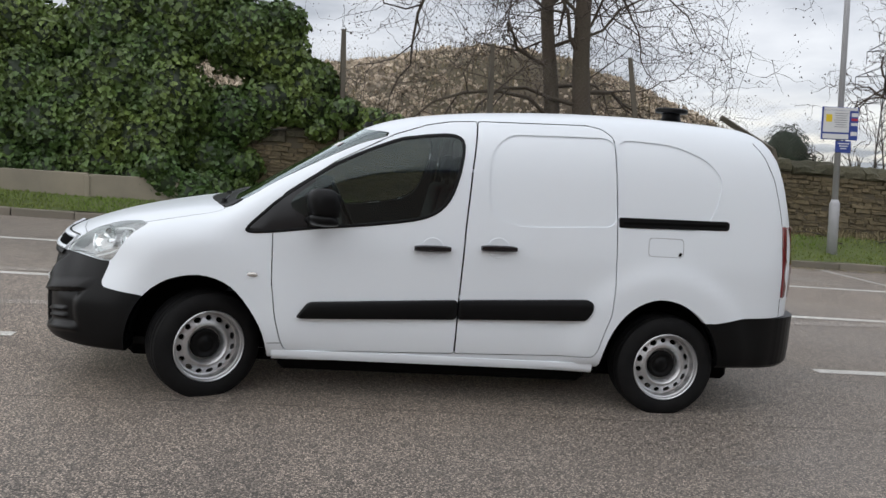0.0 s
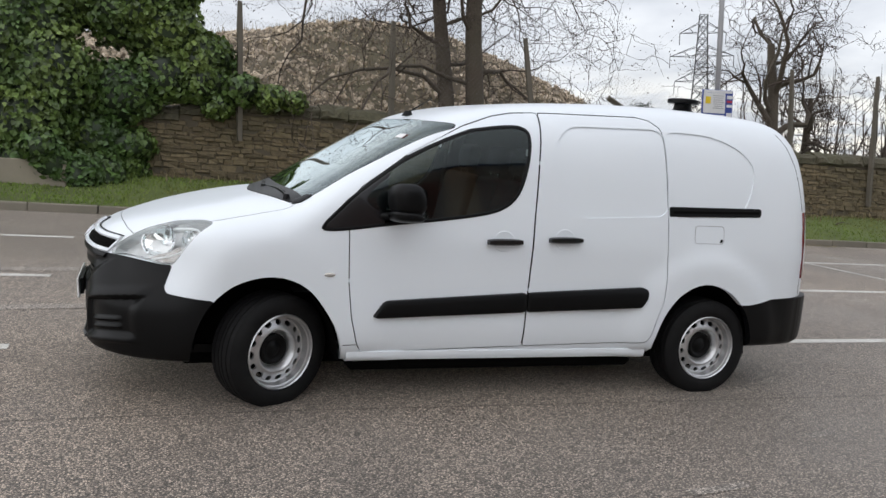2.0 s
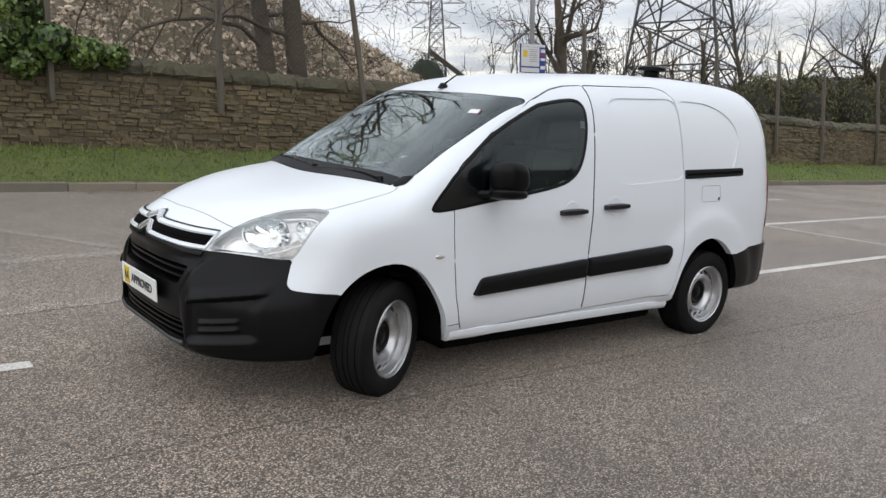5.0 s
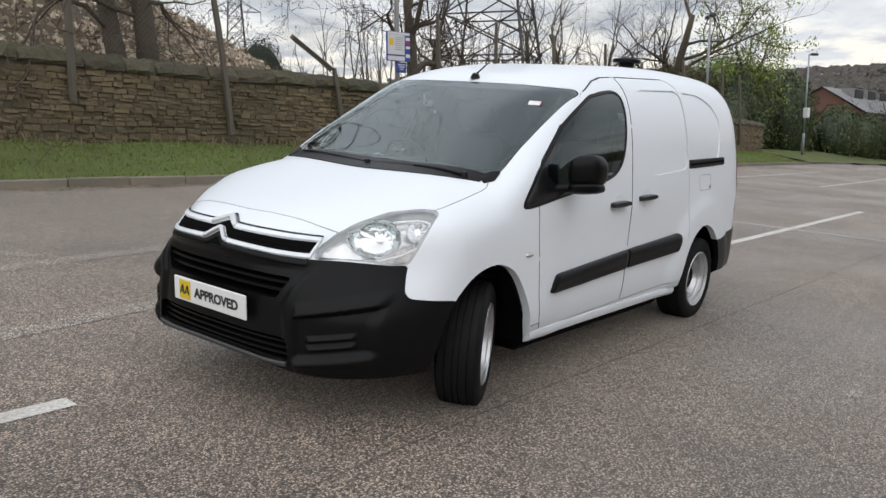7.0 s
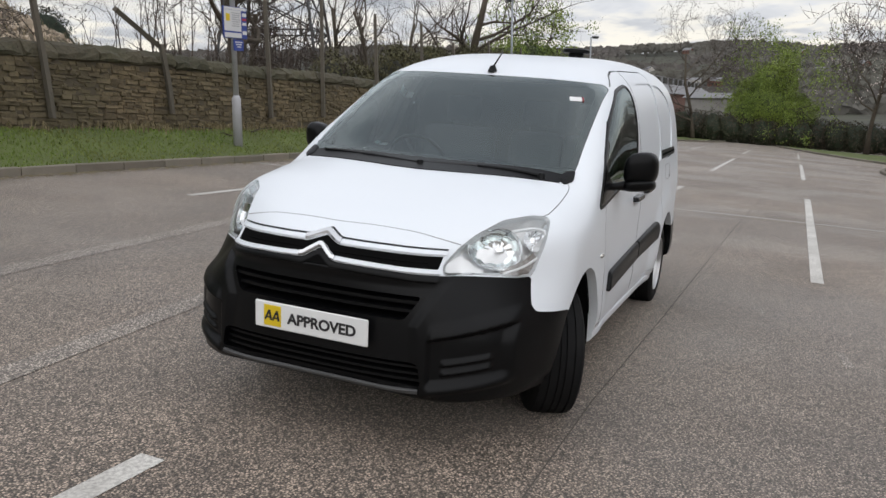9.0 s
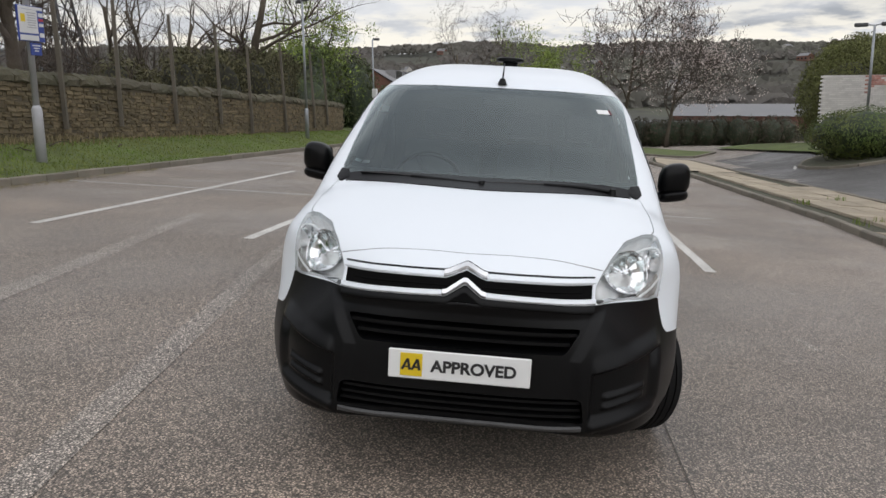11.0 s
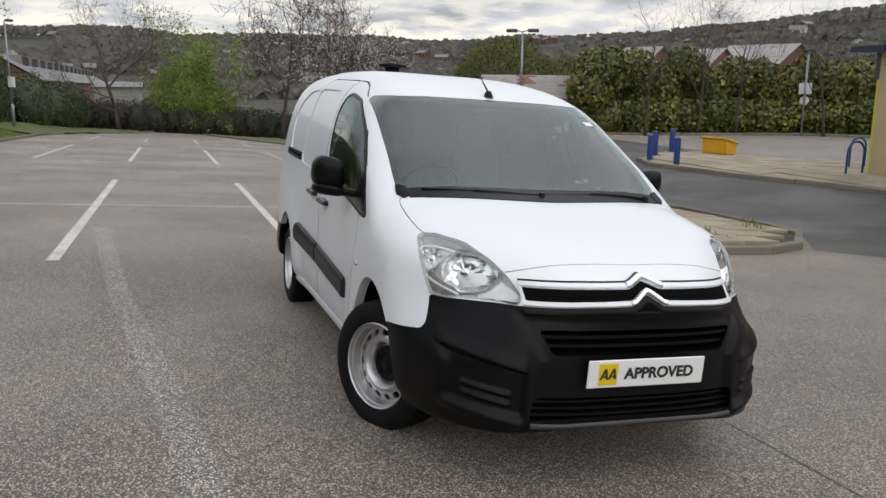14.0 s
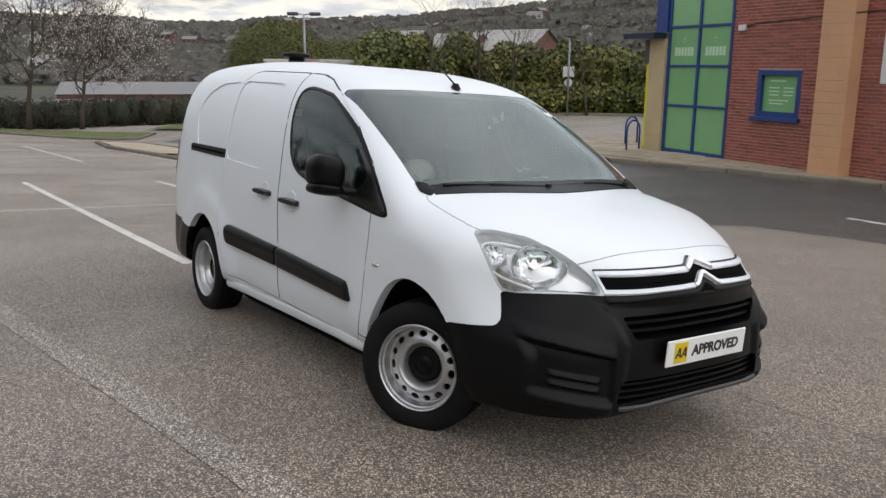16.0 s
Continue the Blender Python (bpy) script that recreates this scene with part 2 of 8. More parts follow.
def add_box(bm, cx, cy, cz, sx, sy, sz, bevel=0.0, m=None, seg=1):
    r = bmesh.ops.create_cube(bm, size=1)
    vs = r["verts"]
    bmesh.ops.scale(bm, vec=(sx, sy, sz), verts=vs)
    if bevel:
        es = list({e for v in vs for e in v.link_edges})
        out = bmesh.ops.bevel(bm, geom=es, offset=bevel, segments=seg, affect="EDGES", profile=0.5)
        vs = list({v for f in out["faces"] for v in f.verts} | {v for v in vs if v.is_valid})
    t = Matrix.Translation((cx, cy, cz))
    bmesh.ops.transform(bm, matrix=(m @ t) if m is not None else t, verts=vs)
    return vs


def box_bm(sx, sy, sz, bevel=0.0, c=(0, 0, 0), seg=1):
    bm = bmesh.new()
    add_box(bm, c[0], c[1], c[2], sx, sy, sz, bevel, None, seg)
    return bm


def tube_data(points, radii, sides=8, cap=True, off=0):
    """Verts and faces of a tapered tube along points."""
    pts = [Vector(p) for p in points]
    vs, fs = [], []
    ref = Vector((0.13, 0.21, 1)).normalized()
    for i, p in enumerate(pts):
        d = (pts[min(i + 1, len(pts) - 1)] - pts[max(i - 1, 0)]).normalized()
        a = d.cross(ref)
        if a.length < 1e-3:
            a = d.cross(Vector((1, 0, 0)))
        a.normalize()
        b = d.cross(a)
        for k in range(sides):
            t = 2 * math.pi * k / sides
            vs.append(p + (a * math.cos(t) + b * math.sin(t)) * radii[i])
    for i in range(len(pts) - 1):
        for k in range(sides):
            k2 = (k + 1) % sides
            fs.append((off + i * sides + k, off + i * sides + k2, off + (i + 1) * sides + k2, off + (i + 1) * sides + k))
    if cap:
        fs.append(tuple(off + k for k in range(sides))[::-1])
        fs.append(tuple(off + (len(pts) - 1) * sides + k for k in range(sides)))
    return vs, fs


def tube(name, points, radius, mat, parent=None, sides=8, label="", m=None):
    rad = radius if isinstance(radius, (list, tuple)) else [radius] * len(points)
    vs, fs = tube_data(points, rad, sides)
    return hang(name, mesh_of(name, vs, fs, True), mat, parent, label, m)


def lathe_bm(profile, steps=48, axis="y"):
    """Revolves (radius, offset) pairs round the y axis."""
    bm = bmesh.new()
    rings = []
    for k in range(steps):
        t = 2 * math.pi * k / steps
        rings.append([bm.verts.new((r * math.cos(t), o, r * math.sin(t))) for r, o in profile])
    for k in range(steps):
        a, b = rings[k], rings[(k + 1) % steps]
        for i in range(len(profile) - 1):
            bm.faces.new((a[i], a[i + 1], b[i + 1], b[i]))
    bmesh.ops.remove_doubles(bm, verts=bm.verts, dist=1e-5)
    return bm


def smooth_loop(pts, n=4, closed=True):
    """Catmull-Rom through 2D points."""
    out, c = [], len(pts)
    for i in range(c if closed else c - 1):
        g = lambda k: pts[k % c] if closed else pts[min(max(k, 0), c - 1)]
        p0, p1, p2, p3 = (np.array(g(i + k), float) for k in (-1, 0, 1, 2))
        for j in range(n):
            t = j / n
            out.append(tuple(0.5 * (2 * p1 + (p2 - p0) * t + (2 * p0 - 5 * p1 + 4 * p2 - p3) * t ** 2 + (3 * p1 - p0 - 3 * p2 + p3) * t ** 3)))
    if not closed:
        out.append(tuple(pts[-1]))
    return out


def rounded(pts, r=0.03, n=4):
    """A 2D polygon with its corners rounded."""
    out, c = [], len(pts)
    for i in range(c):
        p, a, b = np.array(pts[i], float), np.array(pts[i - 1], float), np.array(pts[(i + 1) % c], float)
        la, lb = np.linalg.norm(a - p), np.linalg.norm(b - p)
        k = min(r, la * 0.45, lb * 0.45)
        s, e = p + (a - p) / la * k, p + (b - p) / lb * k
        for j in range(n + 1):
            t = j / n
            out.append(tuple((1 - t) ** 2 * s + 2 * t * (1 - t) * p + t ** 2 * e))
    return out


def offset_loop(pts, d):
    """Moves a 2D polygon's edge inwards by d."""
    p = np.array(pts, float)
    area = 0.5 * np.sum(p[:, 0] * np.roll(p[:, 1], -1) - np.roll(p[:, 0], -1) * p[:, 1])
    s = 1 if area > 0 else -1
    a, b = p - np.roll(p, 1, 0), np.roll(p, -1, 0) - p
    na = np.c_[-a[:, 1], a[:, 0]] / (np.linalg.norm(a, axis=1)[:, None] + 1e-9)
    nb = np.c_[-b[:, 1], b[:, 0]] / (np.linalg.norm(b, axis=1)[:, None] + 1e-9)
    n = na + nb
    n /= np.maximum(0.5, np.sum(n * na, axis=1))[:, None]
    return [tuple(q) for q in p + s * d * n]


# ---------------------------------------------------------------- lie of the land
def ease(a, b, x):
    t = min(1.0, max(0.0, (x - a) / (b - a)))
    return t * t * (3 - 2 * t)


def lot(x, y):
    """Height of the paved ground: falls to the east and south, level by the building."""
    p = -0.04 * x + 0.061 * max(y, -4.0)
    s = ease(-1, -8, y)
    return (1 - s) * p + s * (-0.17 - 0.072 * max(0.0, min(x, 62.0) - 28.0))


def hill_angle(az):
    return float(np.interp(az, [-180, -120, -75, -47, -42, -32, -20, 10, 30, 60, 120, 180], [3.0, 3.5, 5.0, 4.3, 3.9, 2.9, 2.45, 2.4, 2.3, 1.5, 2.0, 3.0]))


def land(x, y):
    """Height of the whole ground sheet, out to the hills."""
    z = lot(min(max(x, -40), 75), min(max(y, -60), 40))
    d = math.hypot(x - 5, y - 5)
    out = ease(66, 110, x)
    z = z * (1 - out) + out * -9.0
    if y > 16.05:
        z += 0.75 * ease(16.05, 16.25, y) * (1 - ease(40, 44, x))
    far = ease(120, 420, d)
    z = z * (1 - far) + far * (-12 if x > 40 else z)
    if d > 380:
        az = math.degrees(math.atan2(y - 5, x - 5))
        crest = math.tan(radians(hill_angle(az))) * 1500
        bump = 14 * noise.noise(Vector((x / 260, y / 260, 0.3))) + 6 * noise.noise(Vector((x / 90, y / 90, 1.7)))
        z += (crest + 12) * ease(420, 1500, d) + bump * ease(420, 1000, d)
    return z


def graded(lo, hi, step, out, grow=1.22):
    v = list(np.arange(lo, hi + 1e-6, step))
    s, a = step, hi
    while a < out:
        s *= grow
        a += s
        v.append(a)
    s, a = step, lo
    while a > -out:
        s *= grow
        a -= s
        v.insert(0, a)
    return v


def sheet(name, xs, ys, height, mat, lift=0.0, keep=None):
    vs = [(x, y, height(x, y) + lift) for y in ys for x in xs]
    n = len(xs)
    fs = []
    for j in range(len(ys) - 1):
        for i in range(n - 1):
            if keep is None or keep(0.5 * (xs[i] + xs[i + 1]), 0.5 * (ys[j] + ys[j + 1])):
                fs.append((j * n + i, j * n + i + 1, (j + 1) * n + i + 1, (j + 1) * n + i))
    me = mesh_of(name, vs, fs, True)
    return hang(name, me, mat)


M["fields"] = material("distant_woods_and_fields", (0.050, 0.053, 0.036), 0.95, stain=(0.006, 0.9, (0.082, 0.084, 0.050)), grain=(0.06, 0.8, (0.040, 0.036, 0.030)))


def build_ground():
    gx, gy = graded(-14, 74, 2.0, 2600), graded(-30, 22, 1.0, 2600)
    gy = sorted(set(gy + [16.05, 16.25]))
    g = sheet("ground", gx, gy, land, M["asphalt"])
    g.data.materials.append(M["fields"])
    for p in g.data.polygons:
        c = p.center
        if c.x > 70 or c.x < -60 or c.y > 16.1 or c.y < -40:
            p.material_index = 1
    tagged(g, "sloping worn grey asphalt car park that runs out to wooded hills", "ground", kind="structure")


build_ground()


# ---------------------------------------------------------------- the van
# Van frame: x towards the tail from the front axle, y to its right-hand side, z up from the ground.
SLOPE_TURN = Matrix.Rotation(0.0729, 4, Vector((0.836, 0.548, 0)))
VAN_POSE = Matrix.Translation((-0.657, 5.559, 0.3655)) @ SLOPE_TURN
WHEELBASE, AXLE_Z, TYRE_R = 2.728, 0.306, 0.311


def soft_table(rows):
    """Monotone cubic through the rows."""
    xs, ys = np.array([r[0] for r in rows], float), np.array([r[1] for r in rows], float)
    h, d = np.diff(xs), np.diff(ys) / np.diff(xs)
    m = np.zeros(len(xs))
    m[0], m[-1] = d[0], d[-1]
    for i in range(1, len(xs) - 1):
        if d[i - 1] * d[i] > 0:
            w1, w2 = 2 * h[i] + h[i - 1], h[i] + 2 * h[i - 1]
            m[i] = (w1 + w2) / (w1 / d[i - 1] + w2 / d[i])

    def at(x):
        x = min(max(x, xs[0]), xs[-1])
        i = min(int(np.searchsorted(xs, x, side="right")) - 1, len(xs) - 2)
        i = max(i, 0)
        t = (x - xs[i]) / h[i]
        return float((2 * t ** 3 - 3 * t ** 2 + 1) * ys[i] + (t ** 3 - 2 * t ** 2 + t) * h[i] * m[i] + (-2 * t ** 3 + 3 * t ** 2) * ys[i + 1] + (t ** 3 - t ** 2) * h[i] * m[i + 1])
    return at


TOP = soft_table([(-1.0, 0.74), (-0.97, 0.79), (-0.93, 0.835), (-0.86, 0.88), (-0.75, 0.925), (-0.55, 0.988), (-0.34, 1.038), (-0.11, 1.083), (0.03, 1.105), (0.06, 1.118),
                  (0.37, 1.312), (0.69, 1.513), (0.80, 1.578), (0.90, 1.625), (1.03, 1.668), (1.2, 1.706), (1.6, 1.76), (2.2, 1.803), (2.6, 1.813), (3.0, 1.808), (3.22, 1.795), (3.33, 1.765),
                  (3.42, 1.69), (3.50, 1.46), (3.565, 1.19), (3.612, 0.80), (3.63, 0.66)])
LOW = soft_table([(-1.0, 0.345), (-0.95, 0.268), (-0.85, 0.240), (-0.6, 0.225), (-0.3, 0.225), (0.3, 0.235), (2.3, 0.262), (3.0, 0.29), (3.4, 0.30), (3.63, 0.34)])
BOX = soft_table([(-1.0, 3.0), (-0.8, 3.5), (-0.4, 3.7), (0.0, 3.9), (0.4, 5.2), (0.8, 5.6), (1.2, 5.4), (2.0, 5.6), (3.2, 6.0), (3.63, 6.0)])
SHOULDER = soft_table([(-1.0, 0.52), (-0.8, 0.60), (-0.4, 0.72), (0.0, 0.84), (0.4, 0.95), (3.3, 0.95), (3.50, 0.8), (3.63, 0.5)])


NOSE = soft_table([(-1.0, 0.02), (-0.996, 0.18), (-0.985, 0.32), (-0.962, 0.445), (-0.932, 0.548), (-0.88, 0.632), (-0.80, 0.712), (-0.695, 0.778), (-0.57, 0.829), (-0.42, 0.858), (-0.28, 0.871), (-0.20, 0.872)])
LAMP_SETBACK = soft_table([(-1.0, 0.22), (-0.9, 0.255), (-0.82, 0.260), (-0.70, 0.190), (-0.60, 0.130), (-0.50, 0.078), (-0.40, 0.028), (-0.30, 0.0), (4.0, 0.0)])


def plan_width(x):
    if x < -0.20:
        return NOSE(x)
    if x > 3.20:
        t = min(0.99, (x - 3.20) / 0.47)
        return 0.872 * (1 - t ** 3.2) ** (1 / 3.2)
    return 0.872


def width(x, z):
    w = plan_width(x)
    if z < 0.46:
        w -= 0.055 * ((0.46 - z) / 0.25) ** 2
    # the nose draws in from the bumper up to the lamps
    w *= 1 - LAMP_SETBACK(x) * ease(0.48, 0.80, z)
    if z > 0.90:
        w -= 0.100 * max(0.0, (z - 0.90) / 0.67) ** 1.25
    # swollen lips round the wheels
    for cx, k, reach, soft, on in ((-0.02, 0.021, 0.585, 0.034, ease(-0.66, -0.42, x)), (WHEELBASE - 0.04, 0.030, 0.560, 0.024, 1.0)):
        r = math.hypot(x - cx, z - 0.33)
        w += k * on / (1 + math.exp((r - reach) / soft)) * (1 if z > 0.3 else 0.4)
    return max(w, 0.02)


def section(x, off=0.0):
    """Half ring from the middle of the floor up to the middle of the top."""
    zb, zc, n = LOW(x) + off, TOP(x) - off, BOX(x)
    zs = min(SHOULDER(x), zc - 0.12)
    zs = max(zs, zb + 0.08)
    zc = max(zc, zs + 0.02)
    pts = []
    wb = max(width(x, zb) - off, 0.012)
    for k in (0.0, 0.35, 0.7, 0.92):
        pts.append((wb * k, zb))
    for k in range(18):
        t = k / 17
        z = zb + (zs - zb) * t
        w = max(width(x, z) - off, 0.012)
        if k == 0:
            w *= 0.985
        pts.append((w, z + (0.012 if k == 0 else 0)))
    steps = 30
    for k in range(1, steps + 1):
        a = math.pi / 2 * k / steps
        c, s = math.cos(a), math.sin(a)
        r = (abs(c) ** n + abs(s) ** n) ** (-1 / n)
        z = zs + (zc - zs) * s * r
        pts.append((max(width(x, z) - off, 0.012) * c * r if k < steps else 0.0, z))
    return pts


def loft(name, xs, off=0.0):
    rows = []
    for x in xs:
        half = section(x, off)
        rows.append([(x, -y, z) for y, z in half] + [(x, y, z) for y, z in half[-2:0:-1]])
    n = len(rows[0])
    vs = [p for r in rows for p in r]
    fs = []
    for i in range(len(rows) - 1):
        for k in range(n):
            k2 = (k + 1) % n
            fs.append((i * n + k, (i + 1) * n + k, (i + 1) * n + k2, i * n + k2))
    fs.append(tuple(range(n)))
    fs.append(tuple((len(rows) - 1) * n + k for k in range(n))[::-1])
    me = mesh_of(name, vs, fs, True)
    bm = bmesh.new()
    bm.from_mesh(me)
    bmesh.ops.recalc_face_normals(bm, faces=bm.faces)
    bm.to_mesh(me)
    bm.free()
    return me


def prism(poly, axis, lo, hi):
    """Closed prism of a 2D polygon along an axis: 'y' takes (x, z), 'z' takes (x, y), 'x' takes (y, z)."""
    put = {"y": lambda p, h: (p[0], h, p[1]), "z": lambda p, h: (p[0], p[1], h), "x": lambda p, h: (h, p[0], p[1])}[axis]
    n = len(poly)
    vs = [put(p, lo) for p in poly] + [put(p, hi) for p in poly]
    fs = [tuple(range(n)), tuple(range(2 * n - 1, n - 1, -1))] + [(k, k + n, (k + 1) % n + n, (k + 1) % n) for k in range(n)]
    me = mesh_of("cutter", vs, fs)
    bm = bmesh.new()
    bm.from_mesh(me)
    bmesh.ops.recalc_face_normals(bm, faces=bm.faces)
    bm.to_mesh(me)
    bm.free()
    return me


def boolean(a, b, op):
    """A new mesh: a DIFFERENCE, INTERSECT or UNION b."""
    oa, ob = new("tmp_a", a), new("tmp_b", b)
    md = oa.modifiers.new("b", "BOOLEAN")
    md.operation, md.solver, md.object = op, "EXACT", ob
    dg = bpy.context.evaluated_depsgraph_get()
    dg.update()
    me = bpy.data.meshes.new_from_object(oa.evaluated_get(dg))
    bpy.data.objects.remove(oa)
    bpy.data.objects.remove(ob)
    return me


def volume(me):
    bm = bmesh.new()
    bm.from_mesh(me)
    v = bm.calc_volume(signed=True)
    bm.free()
    return v


def split(solid, poly, axis, lo, hi, gap=0.0, least=0.03):
    """Parts a solid along a prism: the piece inside, with a gap round it, and the rest. A hair's shift is tried where edges coincide."""
    total = volume(solid)
    for k in range(9):
        sh = 0.00037 * k * (1 if k % 2 else -1)
        moved = [(a + sh, b + 0.6 * sh) for a, b in poly]
        piece = boolean(solid.copy(), prism(offset_loop(moved, gap), axis, lo + sh, hi + sh), "INTERSECT")
        rest = boolean(solid.copy(), prism(moved, axis, lo + sh, hi + sh), "DIFFERENCE")
        if abs(volume(piece) + volume(rest) - total) < 0.004 + 0.02 * volume(piece) and volume(piece) > least:
            break
    return piece, rest


from mathutils.bvhtree import BVHTree

XS = sorted(set([round(-0.998 + 0.7 * (k / 34) ** 1.9, 4) for k in range(35)] + [round(-0.28 + 0.042 * k, 4) for k in range(84)] + [round(3.63 - 0.44 * (k / 16) ** 1.6, 4) for k in range(17)]))
XS = [x for i, x in enumerate(XS) if i == 0 or x - XS[i - 1] > 0.0007]
OUTER = loft("outer", XS)
_v = [v.co.copy() for v in OUTER.vertices]
_n = [v.normal.copy() for v in OUTER.vertices]
_f = [tuple(p.vertices) for p in OUTER.polygons]
SKIN = BVHTree.FromPolygons(_v, _f)


def skin_normal(p):
    loc, nrm, idx, dist = SKIN.find_nearest(p)
    acc, tot = Vector(), 0.0
    if len(_f[idx]) > 4:
        return nrm, dist
    for k in _f[idx]:
        w = 1.0 / ((_v[k] - loc).length_squared + 1e-7)
        acc += _n[k] * w
        tot += w
    return acc.normalized(), dist


def refine(me, edge=0.014, area=None):
    """Triangles no longer than edge over the part of a mesh that area() names."""
    bm = bmesh.new()
    bm.from_mesh(me)
    bmesh.ops.triangulate(bm, faces=bm.faces)
    for _ in range(5):
        cut = [e for e in bm.edges if e.calc_length() > edge and (area is None or (area(e.verts[0].co) and area(e.verts[1].co)))]
        if not cut:
            break
        bmesh.ops.subdivide_edges(bm, edges=cut, cuts=1)
        bmesh.ops.triangulate(bm, faces=[f for f in bm.faces if len(f.verts) > 3])
    bm.to_mesh(me)
    bm.free()
    return me


def finish(me, deep=0.028, outer_mat=None, inner_mat=None, edge_mat=None, relief=None):
    """Smooth skin normals where a face lies along the skin; the inside takes its own material. relief: height over the skin."""
    me.materials.clear()
    for m in (outer_mat, inner_mat or outer_mat, edge_mat or outer_mat):
        me.materials.append(m)
    near = [skin_normal(v.co) for v in me.vertices]
    normals = [None] * len(me.loops)
    for p in me.polygons:
        ds = [near[vi][1] for vi in p.vertices]
        d = sum(ds) / len(ds)
        along = max(abs(p.normal.dot(near[vi][0])) for vi in p.vertices) > 0.75
        p.material_index = 0 if (max(ds) < 0.012 and along) else (1 if d > deep else 2)
        p.use_smooth = True
        for li, vi in zip(p.loop_indices, p.vertices):
            nv, dv = near[vi]
            if dv < 0.012 and p.normal.dot(nv) > 0.55:
                normals[li] = nv
            else:
                normals[li] = p.normal.copy()
    if relief:
        lean, e = {}, 0.002
        for v in me.vertices:
            n, d = near[v.index]
            if d < 0.012:
                h = relief(v.co)
                g = Vector([(relief(v.co + Vector(a)) - relief(v.co - Vector(a))) / (2 * e) for a in ((e, 0, 0), (0, e, 0), (0, 0, e))])
                lean[v.index] = (h, (n - (g - n * g.dot(n))).normalized(), n)
        for p in me.polygons:
            for li, vi in zip(p.loop_indices, p.vertices):
                if vi in lean and (normals[li] - lean[vi][2]).length < 1e-6:
                    normals[li] = lean[vi][1]
        for vi, (h, _, n) in lean.items():
            me.vertices[vi].co += n * h
    me.normals_split_custom_set([tuple(n) for n in normals])
    me.update()
    return me


def bumper_relief(p):
    """Moulded shape of the front bumper: sunk middle between two pods, a brow over a slatted hollow and a lip below it."""
    if p.x > -0.50:
        return 0.0
    a, z = abs(p.y), p.z
    edge = 0.415 + 0.50 * max(0.0, z - 0.55) + 0.12 * max(0.0, 0.55 - z)
    h = -0.016 * (1 - ease(edge - 0.018, edge + 0.034, a)) * (1 - ease(0.700, 0.745, z)) * ease(0.27, 0.31, z)
    brow, lip = 0.508 + 0.235 * (a - 0.495), 0.292 + 0.16 * (a - 0.475)
    side = ease(0.478, 0.505, a) * (1 - ease(0.735, 0.775, a))
    h += 0.013 * side * (1 - ease(0.0, 0.075, z - brow)) * ease(-0.004, 0.006, z - brow)
    h -= 0.023 * side * ease(0.0, 0.012, brow - z) * ease(0.010, 0.045, z - lip)
    h += 0.009 * side * (1 - ease(0.0, 0.026, abs(z - lip)))
    slat = ease(0.535, 0.56, a) * (1 - ease(0.70, 0.725, a))
    for c in (0.418, 0.378):
        t = z - (c + 0.17 * (a - 0.60))
        h += 0.015 * slat * ease(-0.012, -0.003, t) * (1 - ease(0.0, 0.022, t))
    return h


def only_skin(me):
    """Keeps the outermost faces: a thin pane."""
    bm = bmesh.new()
    bm.from_mesh(me)
    drop = []
    for f in bm.faces:
        n0, d = skin_normal(f.calc_center_median())
        if d > 0.004 or f.normal.dot(n0) < 0.7:
            drop.append(f)
    bmesh.ops.delete(bm, geom=drop, context="FACES")
    bm.to_mesh(me)
    bm.free()
    return me


def on_side(x, z, sgn=-1):
    """Point and normal of the skin at the side, seen along y."""
    p, n, i, d = SKIN.ray_cast(Vector((x, sgn * 2, z)), Vector((0, -sgn, 0)))
    return p, skin_normal(p)[0]


def on_front(y, z):
    p, n, i, d = SKIN.ray_cast(Vector((-3, y, z)), Vector((1, 0, 0)))
    return p, skin_normal(p)[0]


def on_top(x, y):
    p, n, i, d = SKIN.ray_cast(Vector((x, y, 4)), Vector((0, 0, -1)))
    return p, skin_normal(p)[0]


def pad(name, poly, place, depth, mat, parent, label="", lift=0.0, rings=((0.0, 0.0), (0.0, 0.75), (0.006, 1.0)), fill=True):
    """A raised pad on the skin. poly: 2D loop; place: 2D point to skin point and normal; rings: inset and share of depth."""
    bm = bmesh.new()
    loops = []
    for inset, share in rings:
        lp = offset_loop(poly, inset) if inset else poly
        row = []
        for q in lp:
            p, n = place(*q)
            row.append(bm.verts.new(p + n * (lift + depth * share)))
        loops.append(row)
    c = len(poly)
    for a, b in zip(loops, loops[1:]):
        for k in range(c):
            bm.faces.new((a[k], a[(k + 1) % c], b[(k + 1) % c], b[k]))
    if fill:
        bmesh.ops.triangle_fill(bm, edges=[e for e in bm.edges if e.verts[0] in loops[-1] and e.verts[1] in loops[-1]], use_beauty=True)
    return part(name, bm, mat, parent, label, smooth=True, angle=40)


